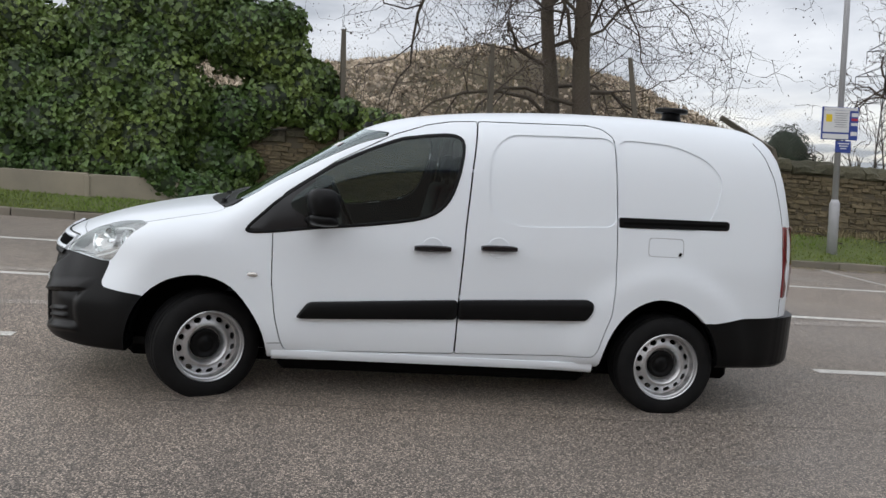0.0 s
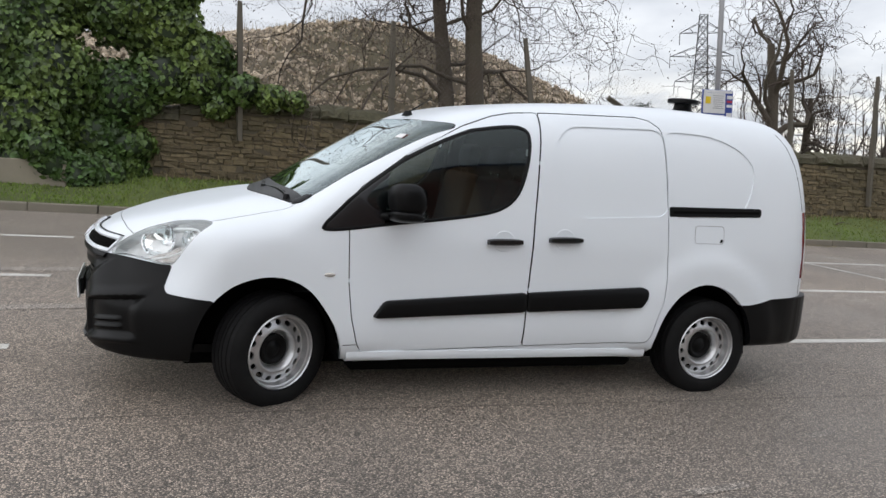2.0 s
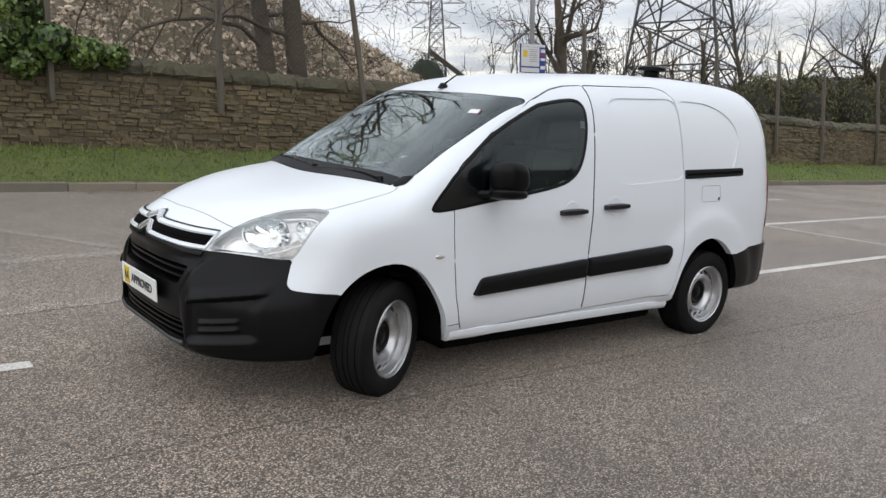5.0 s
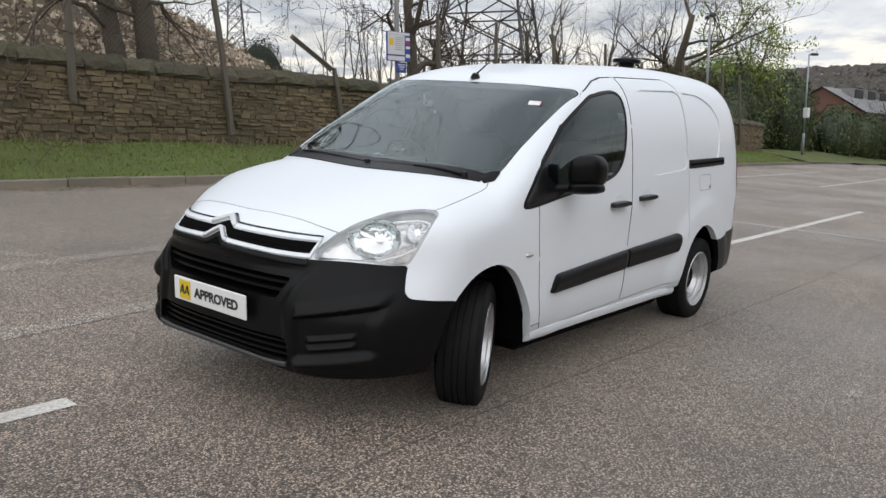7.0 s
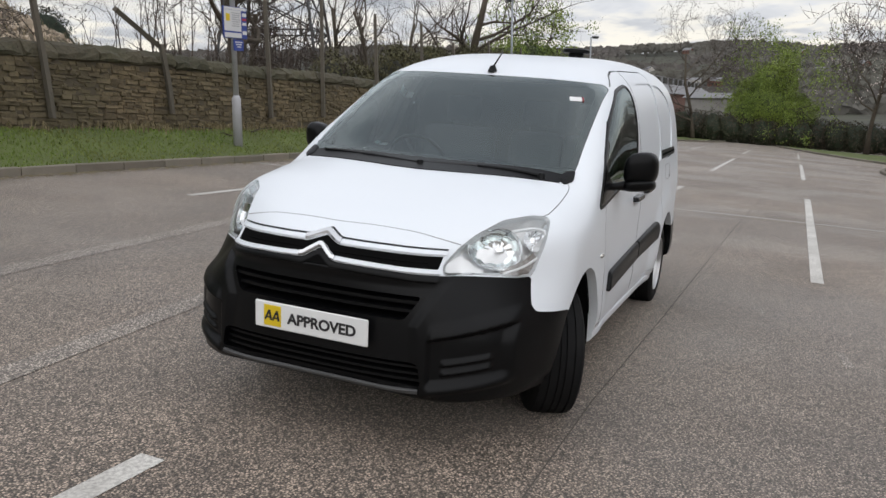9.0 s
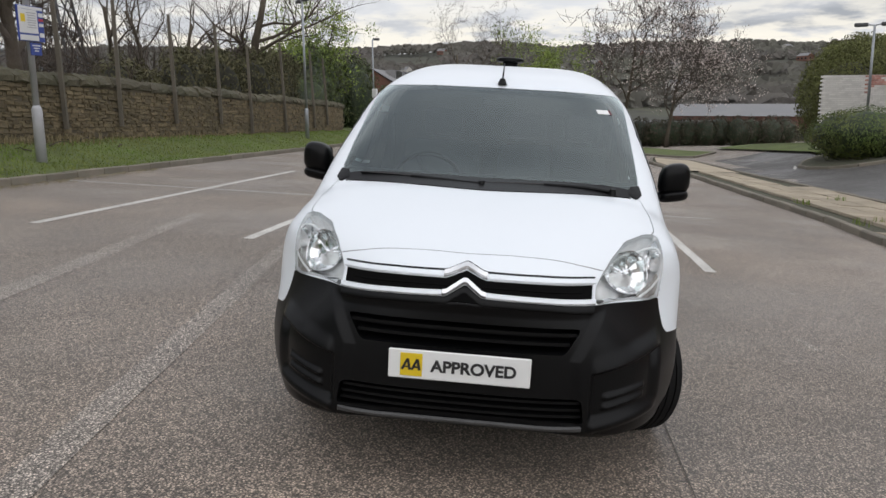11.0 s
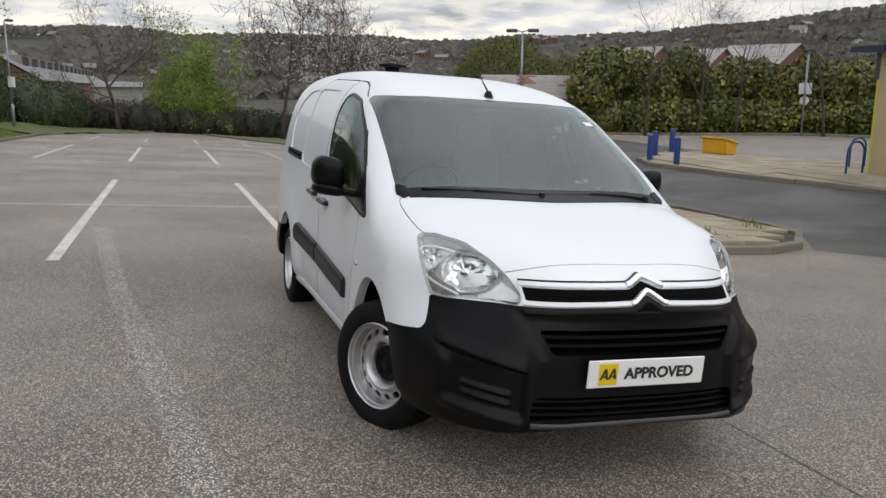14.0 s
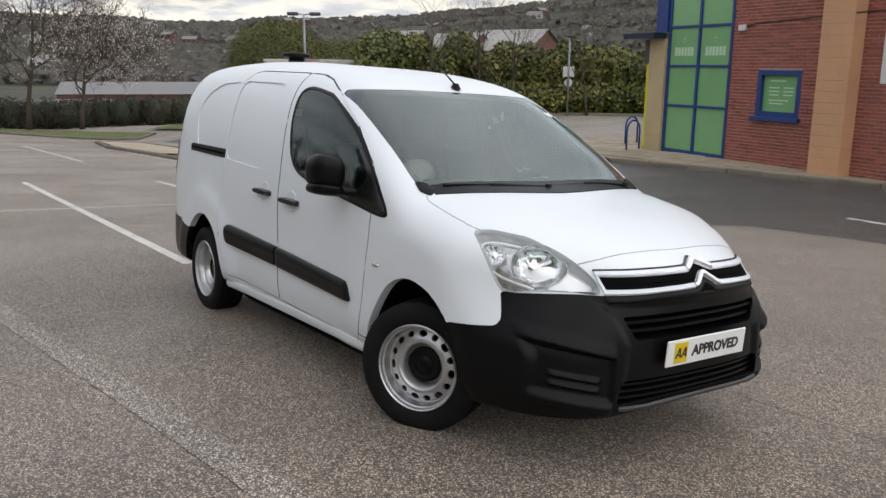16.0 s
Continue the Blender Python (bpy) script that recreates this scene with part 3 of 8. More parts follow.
def ribbon(name, path, place, half, depth, mat, parent, label="", lift=-0.004, upright=False):
    """A bar of rounded section along a 2D path on the skin."""
    bm = bmesh.new()
    prev, first = None, None
    c = len(path)
    for i, q in enumerate(path):
        a, b = np.array(path[max(i - 1, 0)]), np.array(path[min(i + 1, c - 1)])
        d = b - a
        d = d / (np.linalg.norm(d) + 1e-9)
        nrm2 = np.array((-d[1], d[0]))
        if upright:
            nrm2 = np.array((0.0, 1.0 / max(0.62, abs(d[0])))) * (1 if d[0] > 0 else -1)
        h = half(i / (c - 1)) if callable(half) else half
        row = []
        for s, e in ((-1, 0.0), (-0.92, 0.7), (-0.6, 1.0), (0.6, 1.0), (0.92, 0.7), (1, 0.0)):
            pt = np.array(q) + nrm2 * s * h
            p, n = place(*pt)
            row.append(bm.verts.new(p + n * (lift + depth * e)))
        if prev:
            for k in range(5):
                bm.faces.new((prev[k], prev[k + 1], row[k + 1], row[k]))
        else:
            first = row
        prev = row
    bm.faces.new(first)
    bm.faces.new(prev[::-1])
    return part(name, bm, mat, parent, label, smooth=True, angle=50)


def densify(path, step=0.03):
    out = []
    for a, b in zip(path, path[1:]):
        n = max(1, int(math.hypot(b[0] - a[0], b[1] - a[1]) / step))
        out += [(a[0] + (b[0] - a[0]) * k / n, a[1] + (b[1] - a[1]) * k / n) for k in range(n)]
    return out + [path[-1]]


# ---- outlines in the van's side view (x, z)
ARCH_FRONT = smooth_loop([(-0.445, 0.05), (-0.44, 0.30), (-0.405, 0.46), (-0.325, 0.590), (-0.205, 0.675), (-0.045, 0.708), (0.095, 0.672), (0.195, 0.588), (0.295, 0.440), (0.338, 0.310), (0.348, 0.20), (0.35, 0.05)], 3, False)
ARCH_REAR = smooth_loop([(2.300, 0.05), (2.305, 0.25), (2.345, 0.445), (2.420, 0.583), (2.520, 0.672), (2.650, 0.716), (2.795, 0.692), (2.915, 0.618), (3.0, 0.52), (3.055, 0.38), (3.07, 0.25), (3.07, 0.05)], 3, False)
DOOR_FRONT = rounded([(0.335, 1.02), (0.341, 0.973), (0.351, 0.686), (0.377, 0.493), (0.417, 0.348), (0.450, 0.288), (1.425, 0.318), (1.426, 0.649), (1.438, 1.08), (1.460, 1.406), (1.492, 1.690), (1.33, 1.675), (1.195, 1.645), (0.998, 1.571), (0.683, 1.399), (0.40, 1.195), (0.345, 1.12)], 0.02, 2)
DOOR_SLIDE = rounded([(1.4255, 0.318), (1.4265, 0.649), (1.4385, 1.08), (1.4605, 1.406), (1.4925, 1.690), (2.16, 1.722), (2.25, 1.708), (2.315, 1.664), (2.328, 1.607), (2.354, 1.140), (2.367, 0.804), (2.356, 0.600), (2.325, 0.509), (2.288, 0.369), (2.258, 0.340)], 0.02, 2)
SIDE_WINDOW = smooth_loop([(0.205, 0.985), (0.30, 1.085), (0.385, 1.163), (0.672, 1.374), (0.990, 1.528), (1.12, 1.563), (1.25, 1.585), (1.345, 1.590), (1.398, 1.560), (1.400, 1.47), (1.375, 1.34), (1.328, 1.216), (1.250, 1.136), (1.122, 1.089), (0.866, 1.046), (0.60, 1.012), (0.334, 0.974), (0.226, 0.966)], 3)
BUMPER_FRONT = rounded([(-1.2, 0.0), (-1.2, 0.752), (-0.90, 0.748), (-0.75, 0.744), (-0.60, 0.734), (-0.54, 0.738), (-0.556, 0.69), (-0.580, 0.622), (-0.566, 0.597), (-0.50, 0.588), (-0.333, 0.574), (-0.25, 0.0)], 0.025, 3)
BUMPER_REAR = [(2.9, 0.0), (2.9, 0.585), (3.02, 0.588), (3.20, 0.625), (3.48, 0.640), (3.7, 0.640), (3.7, 0.0)]
PANEL_DOOR = rounded([(1.568, 1.165), (1.560, 1.41), (1.58, 1.535), (1.68, 1.625), (2.3275, 1.656), (2.354, 1.128), (1.74, 1.090)], 0.09, 6)
PANEL_SIDE = rounded([(2.335, 1.650), (2.69, 1.646), (2.90, 1.577), (3.015, 1.47), (2.99, 1.30), (2.90, 1.14), (2.365, 1.12)], 0.09, 6)
FUEL_FLAP = rounded([(2.555, 0.972), (2.555, 1.082), (2.775, 1.085), (2.775, 0.975)], 0.025, 3)
# ---- front view (y, z) and top view (x, y)
SCREEN = rounded([(-0.735, 1.135), (-0.71, 1.085), (-0.35, 1.09), (0.0, 1.095), (0.35, 1.09), (0.71, 1.085), (0.735, 1.135), (0.695, 1.555), (0.66, 1.582), (0.35, 1.592), (0.0, 1.594), (-0.35, 1.592), (-0.66, 1.582), (-0.695, 1.555)], 0.03, 3)
BONNET_HALF = [(-0.801, 0.25), (-0.774, 0.42), (-0.739, 0.515), (-0.706, 0.563), (-0.60, 0.605), (-0.50, 0.655), (-0.40, 0.725), (-0.330, 0.757), (-0.16, 0.760), (0.0, 0.750), (0.085, 0.735), (0.03, 0.60), (-0.065, 0.25)]
BONNET = rounded([(-0.815, 0.0)] + BONNET_HALF + [(-0.10, 0.0)] + [(x, -y) for x, y in reversed(BONNET_HALF)], 0.04, 2)


def lamp_prism(sgn, depth):
    """Prism of the headlight outline along the diagonal that faces it."""
    pts = [(-0.84, 0.482, 0.744), (-0.74, 0.575, 0.748), (-0.655, 0.665, 0.742), (-0.60, 0.725, 0.728), (-0.55, 0.762, 0.732), (-0.525, 0.772, 0.760), (-0.46, 0.775, 0.845), (-0.395, 0.768, 0.915), (-0.325, 0.752, 0.960), (-0.385, 0.70, 0.970), (-0.52, 0.610, 0.950), (-0.665, 0.552, 0.900), (-0.755, 0.515, 0.850), (-0.83, 0.480, 0.785)]
    d = Vector((-0.72, 0.68, 0.10)).normalized()
    u = Vector((0.68, 0.72, 0)).normalized()
    w = d.cross(u)
    c = Vector((-0.66, 0.66, 0.85))
    flat = [((Vector(p) - c).dot(u), (Vector(p) - c).dot(w)) for p in pts]
    flat = rounded(flat, 0.03, 3)
    n = len(flat)
    vs = []
    for h in (-depth, 0.5):
        for a, b in flat:
            p = c + u * a + w * b + d * h
            vs.append((p.x, p.y * sgn, p.z))
    fs = [tuple(range(n)), tuple(range(2 * n - 1, n - 1, -1))] + [(k, k + n, (k + 1) % n + n, (k + 1) % n) for k in range(n)]
    me = mesh_of("cutter", vs, fs)
    bm = bmesh.new()
    bm.from_mesh(me)
    bmesh.ops.recalc_face_normals(bm, faces=bm.faces)
    bm.to_mesh(me)
    bm.free()
    return me


def build_van():
    van = tagged(new("van"), "white panel van with black bumpers and silver steel wheels", "van")
    van.matrix_world = VAN_POSE
    full = OUTER
    inner = loft("inner", [x for x in XS if -0.50 < x < 3.46], 0.045)
    shell = boolean(full.copy(), inner, "DIFFERENCE")
    for s in (-1, 1):
        shell = boolean(shell, prism(ARCH_FRONT, "y", *sorted((s * 0.58, s * 1.3))), "DIFFERENCE")
        shell = boolean(shell, prism(ARCH_REAR, "y", *sorted((s * 0.58, s * 1.3))), "DIFFERENCE")
    # front bumper
    bump, shell = split(shell, BUMPER_FRONT, "y", -1.3, 1.3, 0.0015)
    upper = rounded([(-0.445, 0.672), (-0.385, 0.572), (0.385, 0.572), (0.445, 0.672)], 0.02, 3)
    lower = rounded([(-0.455, 0.405), (-0.47, 0.310), (0.47, 0.310), (0.455, 0.405)], 0.02, 3)
    for poly in (upper, lower):
        bump = boolean(bump, prism(poly, "x", -1.3, -0.80), "DIFFERENCE")
    bump = refine(bump, 0.0105, lambda q: q.x < -0.50)
    body_black = finish(bump, 0.5, M["black"], M["black"], M["black"], bumper_relief)
    hang("front_bumper", body_black, None, van, "unpainted black plastic bumper")
    # rear bumper
    rear, shell = split(shell, BUMPER_REAR, "y", -1.3, 1.3, 0.0015)
    for v in rear.vertices:
        if v.co.x > 3.0:
            v.co.x += 0.055 * ease(3.15, 3.6, v.co.x)
    hang("rear_bumper", finish(rear, 0.5, M["black"], M["black"], M["black"]), None, van, "unpainted black plastic bumper")
    # headlights
    for s in (-1, 1):
        lens = only_skin(boolean(full.copy(), lamp_prism(s, 0.3), "INTERSECT"))
        shell = boolean(shell, lamp_prism(s, 0.25), "DIFFERENCE")
        lamp = hang("headlight", finish(lens, 0.5, M["lens"]), None, van, "clear headlight with bright reflectors")
        lamp.visible_shadow = False
        headlight_inside(lamp, s)
    # windscreen and cab windows
    glass = only_skin(boolean(full.copy(), prism(offset_loop(SCREEN, 0.002), "x", -0.3, 1.25), "INTERSECT"))
    shell = boolean(shell, prism(SCREEN, "x", -0.3, 1.25), "DIFFERENCE")
    screen = hang("windscreen", finish(glass, 0.5, M["screen"]), None, van, "curved windscreen with a black border")
    screen.visible_shadow = False
    frit = rounded([(-0.735, 1.135), (-0.71, 1.085), (-0.35, 1.09), (0.0, 1.095), (0.35, 1.09), (0.71, 1.085), (0.735, 1.135), (0.695, 1.555), (0.66, 1.582), (0.35, 1.592), (0.0, 1.594), (-0.35, 1.592), (-0.66, 1.582), (-0.695, 1.555)], 0.03, 3)
    hole = rounded([(-0.695, 1.165), (-0.69, 1.15), (0.69, 1.15), (0.695, 1.165), (0.655, 1.53), (0.62, 1.562), (-0.62, 1.562), (-0.655, 1.53)], 0.04, 4)
    border = boolean(full.copy(), prism(offset_loop(frit, 0.003), "x", -0.3, 1.25), "INTERSECT")
    border = only_skin(boolean(border, prism(hole, "x", -0.4, 1.4), "DIFFERENCE"))
    fb = hang("screen_border", finish(border, 0.5, M["black_gloss"]), None, screen)
    fb.matrix_basis = Matrix.Translation((0.004, 0, -0.005))
    doors = {}
    for s, side in ((-1, "near"), (1, "far")):
        lim = sorted((s * 0.35, s * 1.3))
        pane = only_skin(boolean(full.copy(), prism(offset_loop(SIDE_WINDOW, 0.002), "y", *lim), "INTERSECT"))
        shell = boolean(shell, prism(SIDE_WINDOW, "y", *lim), "DIFFERENCE")
        door, shell = split(shell, offset_loop(DOOR_FRONT, -0.0012), "y", *lim, 0.0058)
        slide, shell = split(shell, offset_loop(DOOR_SLIDE, -0.0012), "y", *lim, 0.0058)
        flush = boolean(prism(PANEL_DOOR, "y", *lim), loft("inset", XS, 0.007), "DIFFERENCE")
        slide = boolean(slide, flush, "DIFFERENCE")
        flush = boolean(prism(PANEL_SIDE, "y", *lim), loft("inset", XS, 0.007), "DIFFERENCE")
        shell = boolean(shell, flush, "DIFFERENCE")
        ob = hang("front_door", finish(door, 0.02, M["white"], M["interior"], M["white"]), None, van, "white cab door with a dark window")
        side_door = hang("sliding_door", finish(slide, 0.02, M["white"], M["interior"], M["white"]), None, van, "white windowless sliding load door")
        g = hang("door_window", finish(pane, 0.5, M["glass"]), None, ob, "clear side window")
        g.visible_shadow = False
        doors[s] = (ob, side_door)
        # black quarter trim before the opening glass, and the rubber round it
        place = lambda x, z, q=s: on_side(x, z, q)
        tri = rounded([(0.212, 0.985), (0.39, 1.160), (0.56, 1.285), (0.535, 1.008), (0.334, 0.978), (0.232, 0.970)], 0.012, 2)
        pad("quarter_trim", tri, place, 0.004, M["black_gloss"], ob, "gloss black corner trim")
        loop = SIDE_WINDOW + SIDE_WINDOW[:1]
        ribbon("window_seal", loop, place, 0.010, 0.008, M["black"], ob)
        # handles
        for owner, hx, hz in ((ob, 1.248, 0.931), (side_door, 1.637, 0.955)):
            bar = densify([(hx - 0.105, hz), (hx + 0.105, hz + 0.006)], 0.02)
            ribbon("door_handle", bar, place, lambda t: 0.0195 - 0.006 * abs(2 * t - 1) ** 4, 0.040, M["black_gloss"], owner, "black plastic pull handle")
            dish = [(hx + 0.068 * math.cos(a), hz + 0.006 + 0.062 * math.sin(a)) for a in np.linspace(0, 2 * math.pi, 20, endpoint=False)]
            pad("handle_dish", dish, place, 0.0025, M["white"], owner, rings=((0, 0), (0.004, 1.0), (0.010, 0.4)))
        # long rub strips
        fr = rounded([(0.497, 0.50), (0.56, 0.587), (1.4215, 0.645), (1.420, 0.528), (0.52, 0.490)], 0.03, 4)
        rr = rounded([(1.427, 0.645), (2.205, 0.690), (2.242, 0.668), (2.238, 0.62), (2.20, 0.562), (1.425, 0.529)], 0.02, 4)
        pad("rub_strip", fr, place, 0.024, M["black"], ob, "black plastic rub strip", rings=((0, -0.2), (0.001, 0.7), (0.010, 1.0)))
        pad("rub_strip", rr, place, 0.024, M["black"], side_door, "black plastic rub strip", rings=((0, -0.2), (0.001, 0.7), (0.010, 1.0)))
        # sliding rail
        rail = rounded([(2.360, 1.129), (2.357, 1.190), (3.05, 1.210), (3.065, 1.20), (3.063, 1.165), (3.05, 1.153)], 0.012, 3)
        pad("door_rail", rail, place, 0.004, M["black"], van, "black door rail", rings=((0, 0), (0.003, 1.0)))
        core = densify([(2.385, 1.158), (3.04, 1.182)], 0.05)
        ribbon("rail_groove", core, place, 0.008, 0.003, M["void"], van, lift=0.003)
        # side repeater
        rep = [(0.247 + 0.030 * math.cos(a), 0.727 + 0.013 * math.sin(a)) for a in np.linspace(0, 2 * math.pi, 16, endpoint=False)]
        pad("side_repeater", rep, place, 0.010, M["amber"], van, "small clear side repeater", rings=((0, 0), (0.003, 0.7), (0.008, 1.0)))
        # outline of the fuel flap on the left-hand side
        if s < 0:
            ribbon("fuel_flap", FUEL_FLAP + FUEL_FLAP[:1], place, 0.0014, 0.0008, M["seam_grey"], van, lift=0.0)
            notch = rounded([(2.742, 0.982), (2.752, 1.004), (2.768, 1.004), (2.762, 0.982)], 0.003, 2)
            pad("flap_notch", notch, place, 0.002, M["void"], van)
        # tail lamp at the corner
        lamp = rounded([(3.425, 1.205), (3.440, 1.0), (3.455, 0.760), (3.585, 0.752), (3.573, 0.95), (3.535, 1.205)], 0.01, 2)
        pad("tail_lamp", lamp, place, 0.010, M["red_lamp"], van, "dark red tail lamp", rings=((0, -0.5), (0.003, 0.8), (0.010, 1.0)))
        seam = densify([(3.24, 1.70), (3.30, 1.62), (3.36, 1.48), (3.41, 1.28), (3.424, 1.205)], 0.03)
        ribbon("rear_seam", seam, place, 0.0022, 0.0012, M["void"], van, lift=0.0)
        seam = densify([(3.456, 0.755), (3.462, 0.648)], 0.02)
        ribbon("rear_seam", seam, place, 0.0022, 0.0012, M["void"], van, lift=0.0)
        # sill joint
        seam = densify([(0.345, 0.338), (0.42, 0.342)], 0.02)
        ribbon("sill_seam", seam, place, 0.002, 0.0012, M["void"], van, lift=0.0)
        mirror_of(van, ob, s)
    # bonnet
    bon, shell = split(shell, BONNET, "z", 0.835, 1.3, 0.0036)
    hang("bonnet", finish(bon, 0.03, M["white"], M["void"], M["seam_grey"]), None, van, "white bonnet")
    hang("body", finish(shell, 0.028, M["white"], M["interior"], M["white"]), None, van, "glossy white painted steel body")
    van_front(van)
    van_cabin(van)
    van_wheels(van)
    return van


def headlight_inside(lamp, s):
    """Reflector bowls, bulbs and a bright bezel behind the lens."""
    d = Vector((-0.80, 0.60 * s, 0.06)).normalized()
    q = Vector((0, 0, 1)).rotation_difference(d).to_matrix().to_4x4()
    for cx, cy, cz, r, wide in ((-0.610, 0.660, 0.852, 0.086, 1.75), (-0.474, 0.752, 0.888, 0.050, 1.0)):
        bm = bmesh.new()
        prof = [(r * 1.03, 0.002), (r, 0.0), (r * 0.95, -0.010), (r * 0.80, -0.022), (r * 0.55, -0.033), (r * 0.28, -0.038), (0.016, -0.038), (0.014, -0.014), (0.0, -0.010)]
        steps = 30
        rings = [[bm.verts.new((a * math.cos(2 * math.pi * k / steps) * (wide if s * math.cos(2 * math.pi * k / steps) > 0 else 1.0), a * math.sin(2 * math.pi * k / steps), o - (0.0025 if k % 3 == 0 and 1 < i < 6 else 0.0))) for i, (a, o) in enumerate(prof)] for k in range(steps)]
        for k in range(steps):
            for i in range(len(prof) - 1):
                bm.faces.new((rings[k][i], rings[k][i + 1], rings[(k + 1) % steps][i + 1], rings[(k + 1) % steps][i]))
        bmesh.ops.remove_doubles(bm, verts=bm.verts, dist=1e-5)
        p, n, i, dist = SKIN.find_nearest(Vector((cx, cy * s, cz)))
        face = (d * 0.9 + n).normalized()
        across = Vector((0, 0, 1)).cross(face).normalized()
        q = Matrix((across, face.cross(across), face)).transposed().to_4x4()
        back = p - n * (0.014 + 0.24 * r)
        part("reflector", bm, M["chrome"], lamp, "", Matrix.Translation(back) @ q, True, 20)
    # smoked indicator wedge at the lower outer corner
    wedge = [(-0.665, 0.752), (-0.60, 0.742), (-0.545, 0.748), (-0.500, 0.800), (-0.512, 0.832), (-0.56, 0.800), (-0.62, 0.778)]
    pts = [on_side(x, z, s) for x, z in wedge]
    bm = bmesh.new()
    bm.faces.new([bm.verts.new(p - n * 0.010) for p, n in pts])
    part("indicator", bm, M["smoked"], lamp, "smoked grey indicator")
    # bright lining: the lens sunk inwards, with a wall up to its rim
    bm = bmesh.new()
    bm.from_mesh(lamp.data)
    bmesh.ops.remove_doubles(bm, verts=bm.verts, dist=0.0008)
    mid = sum((v.co for v in bm.verts), Vector()) / len(bm.verts)
    top, low = {}, {}
    out = bmesh.new()
    for v in bm.verts:
        n = skin_normal(v.co)[0]
        rib = 0.004 * math.sin(v.co.z * 260) if v.co.x < mid.x - 0.02 else 0.0
        low[v] = out.verts.new(v.co.lerp(mid, 0.10) - n * (0.066 + rib))
        if v.is_boundary:
            top[v] = out.verts.new(v.co - n * 0.0035)
    for f in bm.faces:
        out.faces.new([low[v] for v in f.verts])
    for e in bm.edges:
        if e.is_boundary:
            a, b = e.verts
            out.faces.new((top[a], top[b], low[b], low[a]))
    # grey rim of the lens
    rim = bmesh.new()
    edge = {}
    for v in bm.verts:
        if v.is_boundary:
            n = skin_normal(v.co)[0]
            inward = (mid - v.co).normalized()
            edge[v] = (rim.verts.new(v.co - n * 0.002), rim.verts.new(v.co + inward * 0.007 - n * 0.003), rim.verts.new(v.co + inward * 0.015 - n * 0.012))
    for e in bm.edges:
        if e.is_boundary:
            a, b = (edge[v] for v in e.verts)
            for k in (0, 1):
                rim.faces.new((a[k], b[k], b[k + 1], a[k + 1]))
    part("lens_rim", rim, M["lens_rim"], lamp, "grey moulded lens rim", None, True, 60)
    bm.free()
    part("bezel", out, M["satin"], lamp, "", None, True, 45)
    # bright strip that hooks round the outer bowl
    hook = [(-0.70, 0.735, 0.775), (-0.60, 0.79, 0.79), (-0.52, 0.815, 0.82), (-0.465, 0.80, 0.87), (-0.42, 0.77, 0.915), (-0.47, 0.72, 0.932), (-0.55, 0.665, 0.925)]
    q = []
    for x, y, z in smooth_loop(hook, 3, False):
        p, n, i, dist = SKIN.find_nearest(Vector((x, y * s, z)))
        q.append(p - n * 0.013)
    tube("light_strip", q, 0.007, M["strip"], lamp, 8)


def mirror_of(van, door, s):
    """Door mirror: a squarish cap on a flat foot that reaches back to the door."""
    root = part("door_mirror", mirror_shell(s, 0.088, 0.084, 0.088, 1.150, 2.9), M["black"], door, "black plastic door mirror", None, True, 60)
    part("mirror_foot", mirror_shell(s, 0.082, 0.080, 0.032, 1.062, 3.0), M["black"], root, "", None, True, 60)
    bm = bmesh.new()
    rows = []
    for t in np.linspace(0, 1, 9):
        x, y = 0.500 + 0.115 * t, 0.815 + 0.085 * t + 0.03 * t * t
        hx, hz = 0.060 - 0.018 * math.sin(math.pi * t), 0.034 - 0.012 * math.sin(math.pi * t)
        zc = 1.040 + 0.020 * t
        rows.append([bm.verts.new((x + hx * math.cos(a), s * y, zc + hz * math.sin(a))) for a in np.linspace(0, 2 * math.pi, 14, endpoint=False)])
    for a, b in zip(rows, rows[1:]):
        for k in range(14):
            bm.faces.new((a[k], a[(k + 1) % 14], b[(k + 1) % 14], b[k]))
    part("mirror_arm", bm, M["black"], root, "", None, True, 60)
    glass = rounded([(s * 0.910, 1.085), (s * 1.045, 1.085), (s * 1.040, 1.215), (s * 0.915, 1.215)], 0.03, 4)
    bm = bmesh.new()
    bm.faces.new([bm.verts.new((0.688 + 0.022 * (abs(y) - 0.962) / 0.105, y, z)) for y, z in glass])
    part("mirror_glass", bm, M["chrome"], root, "silvered mirror glass")


def mirror_shell(s, rx, ry, rz, zc, power):
    """Rounded box cut flat at the back."""
    bm = bmesh.new()
    bmesh.ops.create_uvsphere(bm, u_segments=32, v_segments=20, radius=1)
    for v in bm.verts:
        x, y, z = v.co
        k = (abs(x) ** power + abs(y) ** power + abs(z) ** power) ** (-1 / power)
        x, y, z = min(x * k, 0.78), y * k, z * k
        v.co = Vector((0.617 + rx * x + 0.02 * y - 0.012 * z, s * (0.978 + ry * y * (1 - 0.05 * z)), zc + rz * z + 0.010 * y))
    return bm


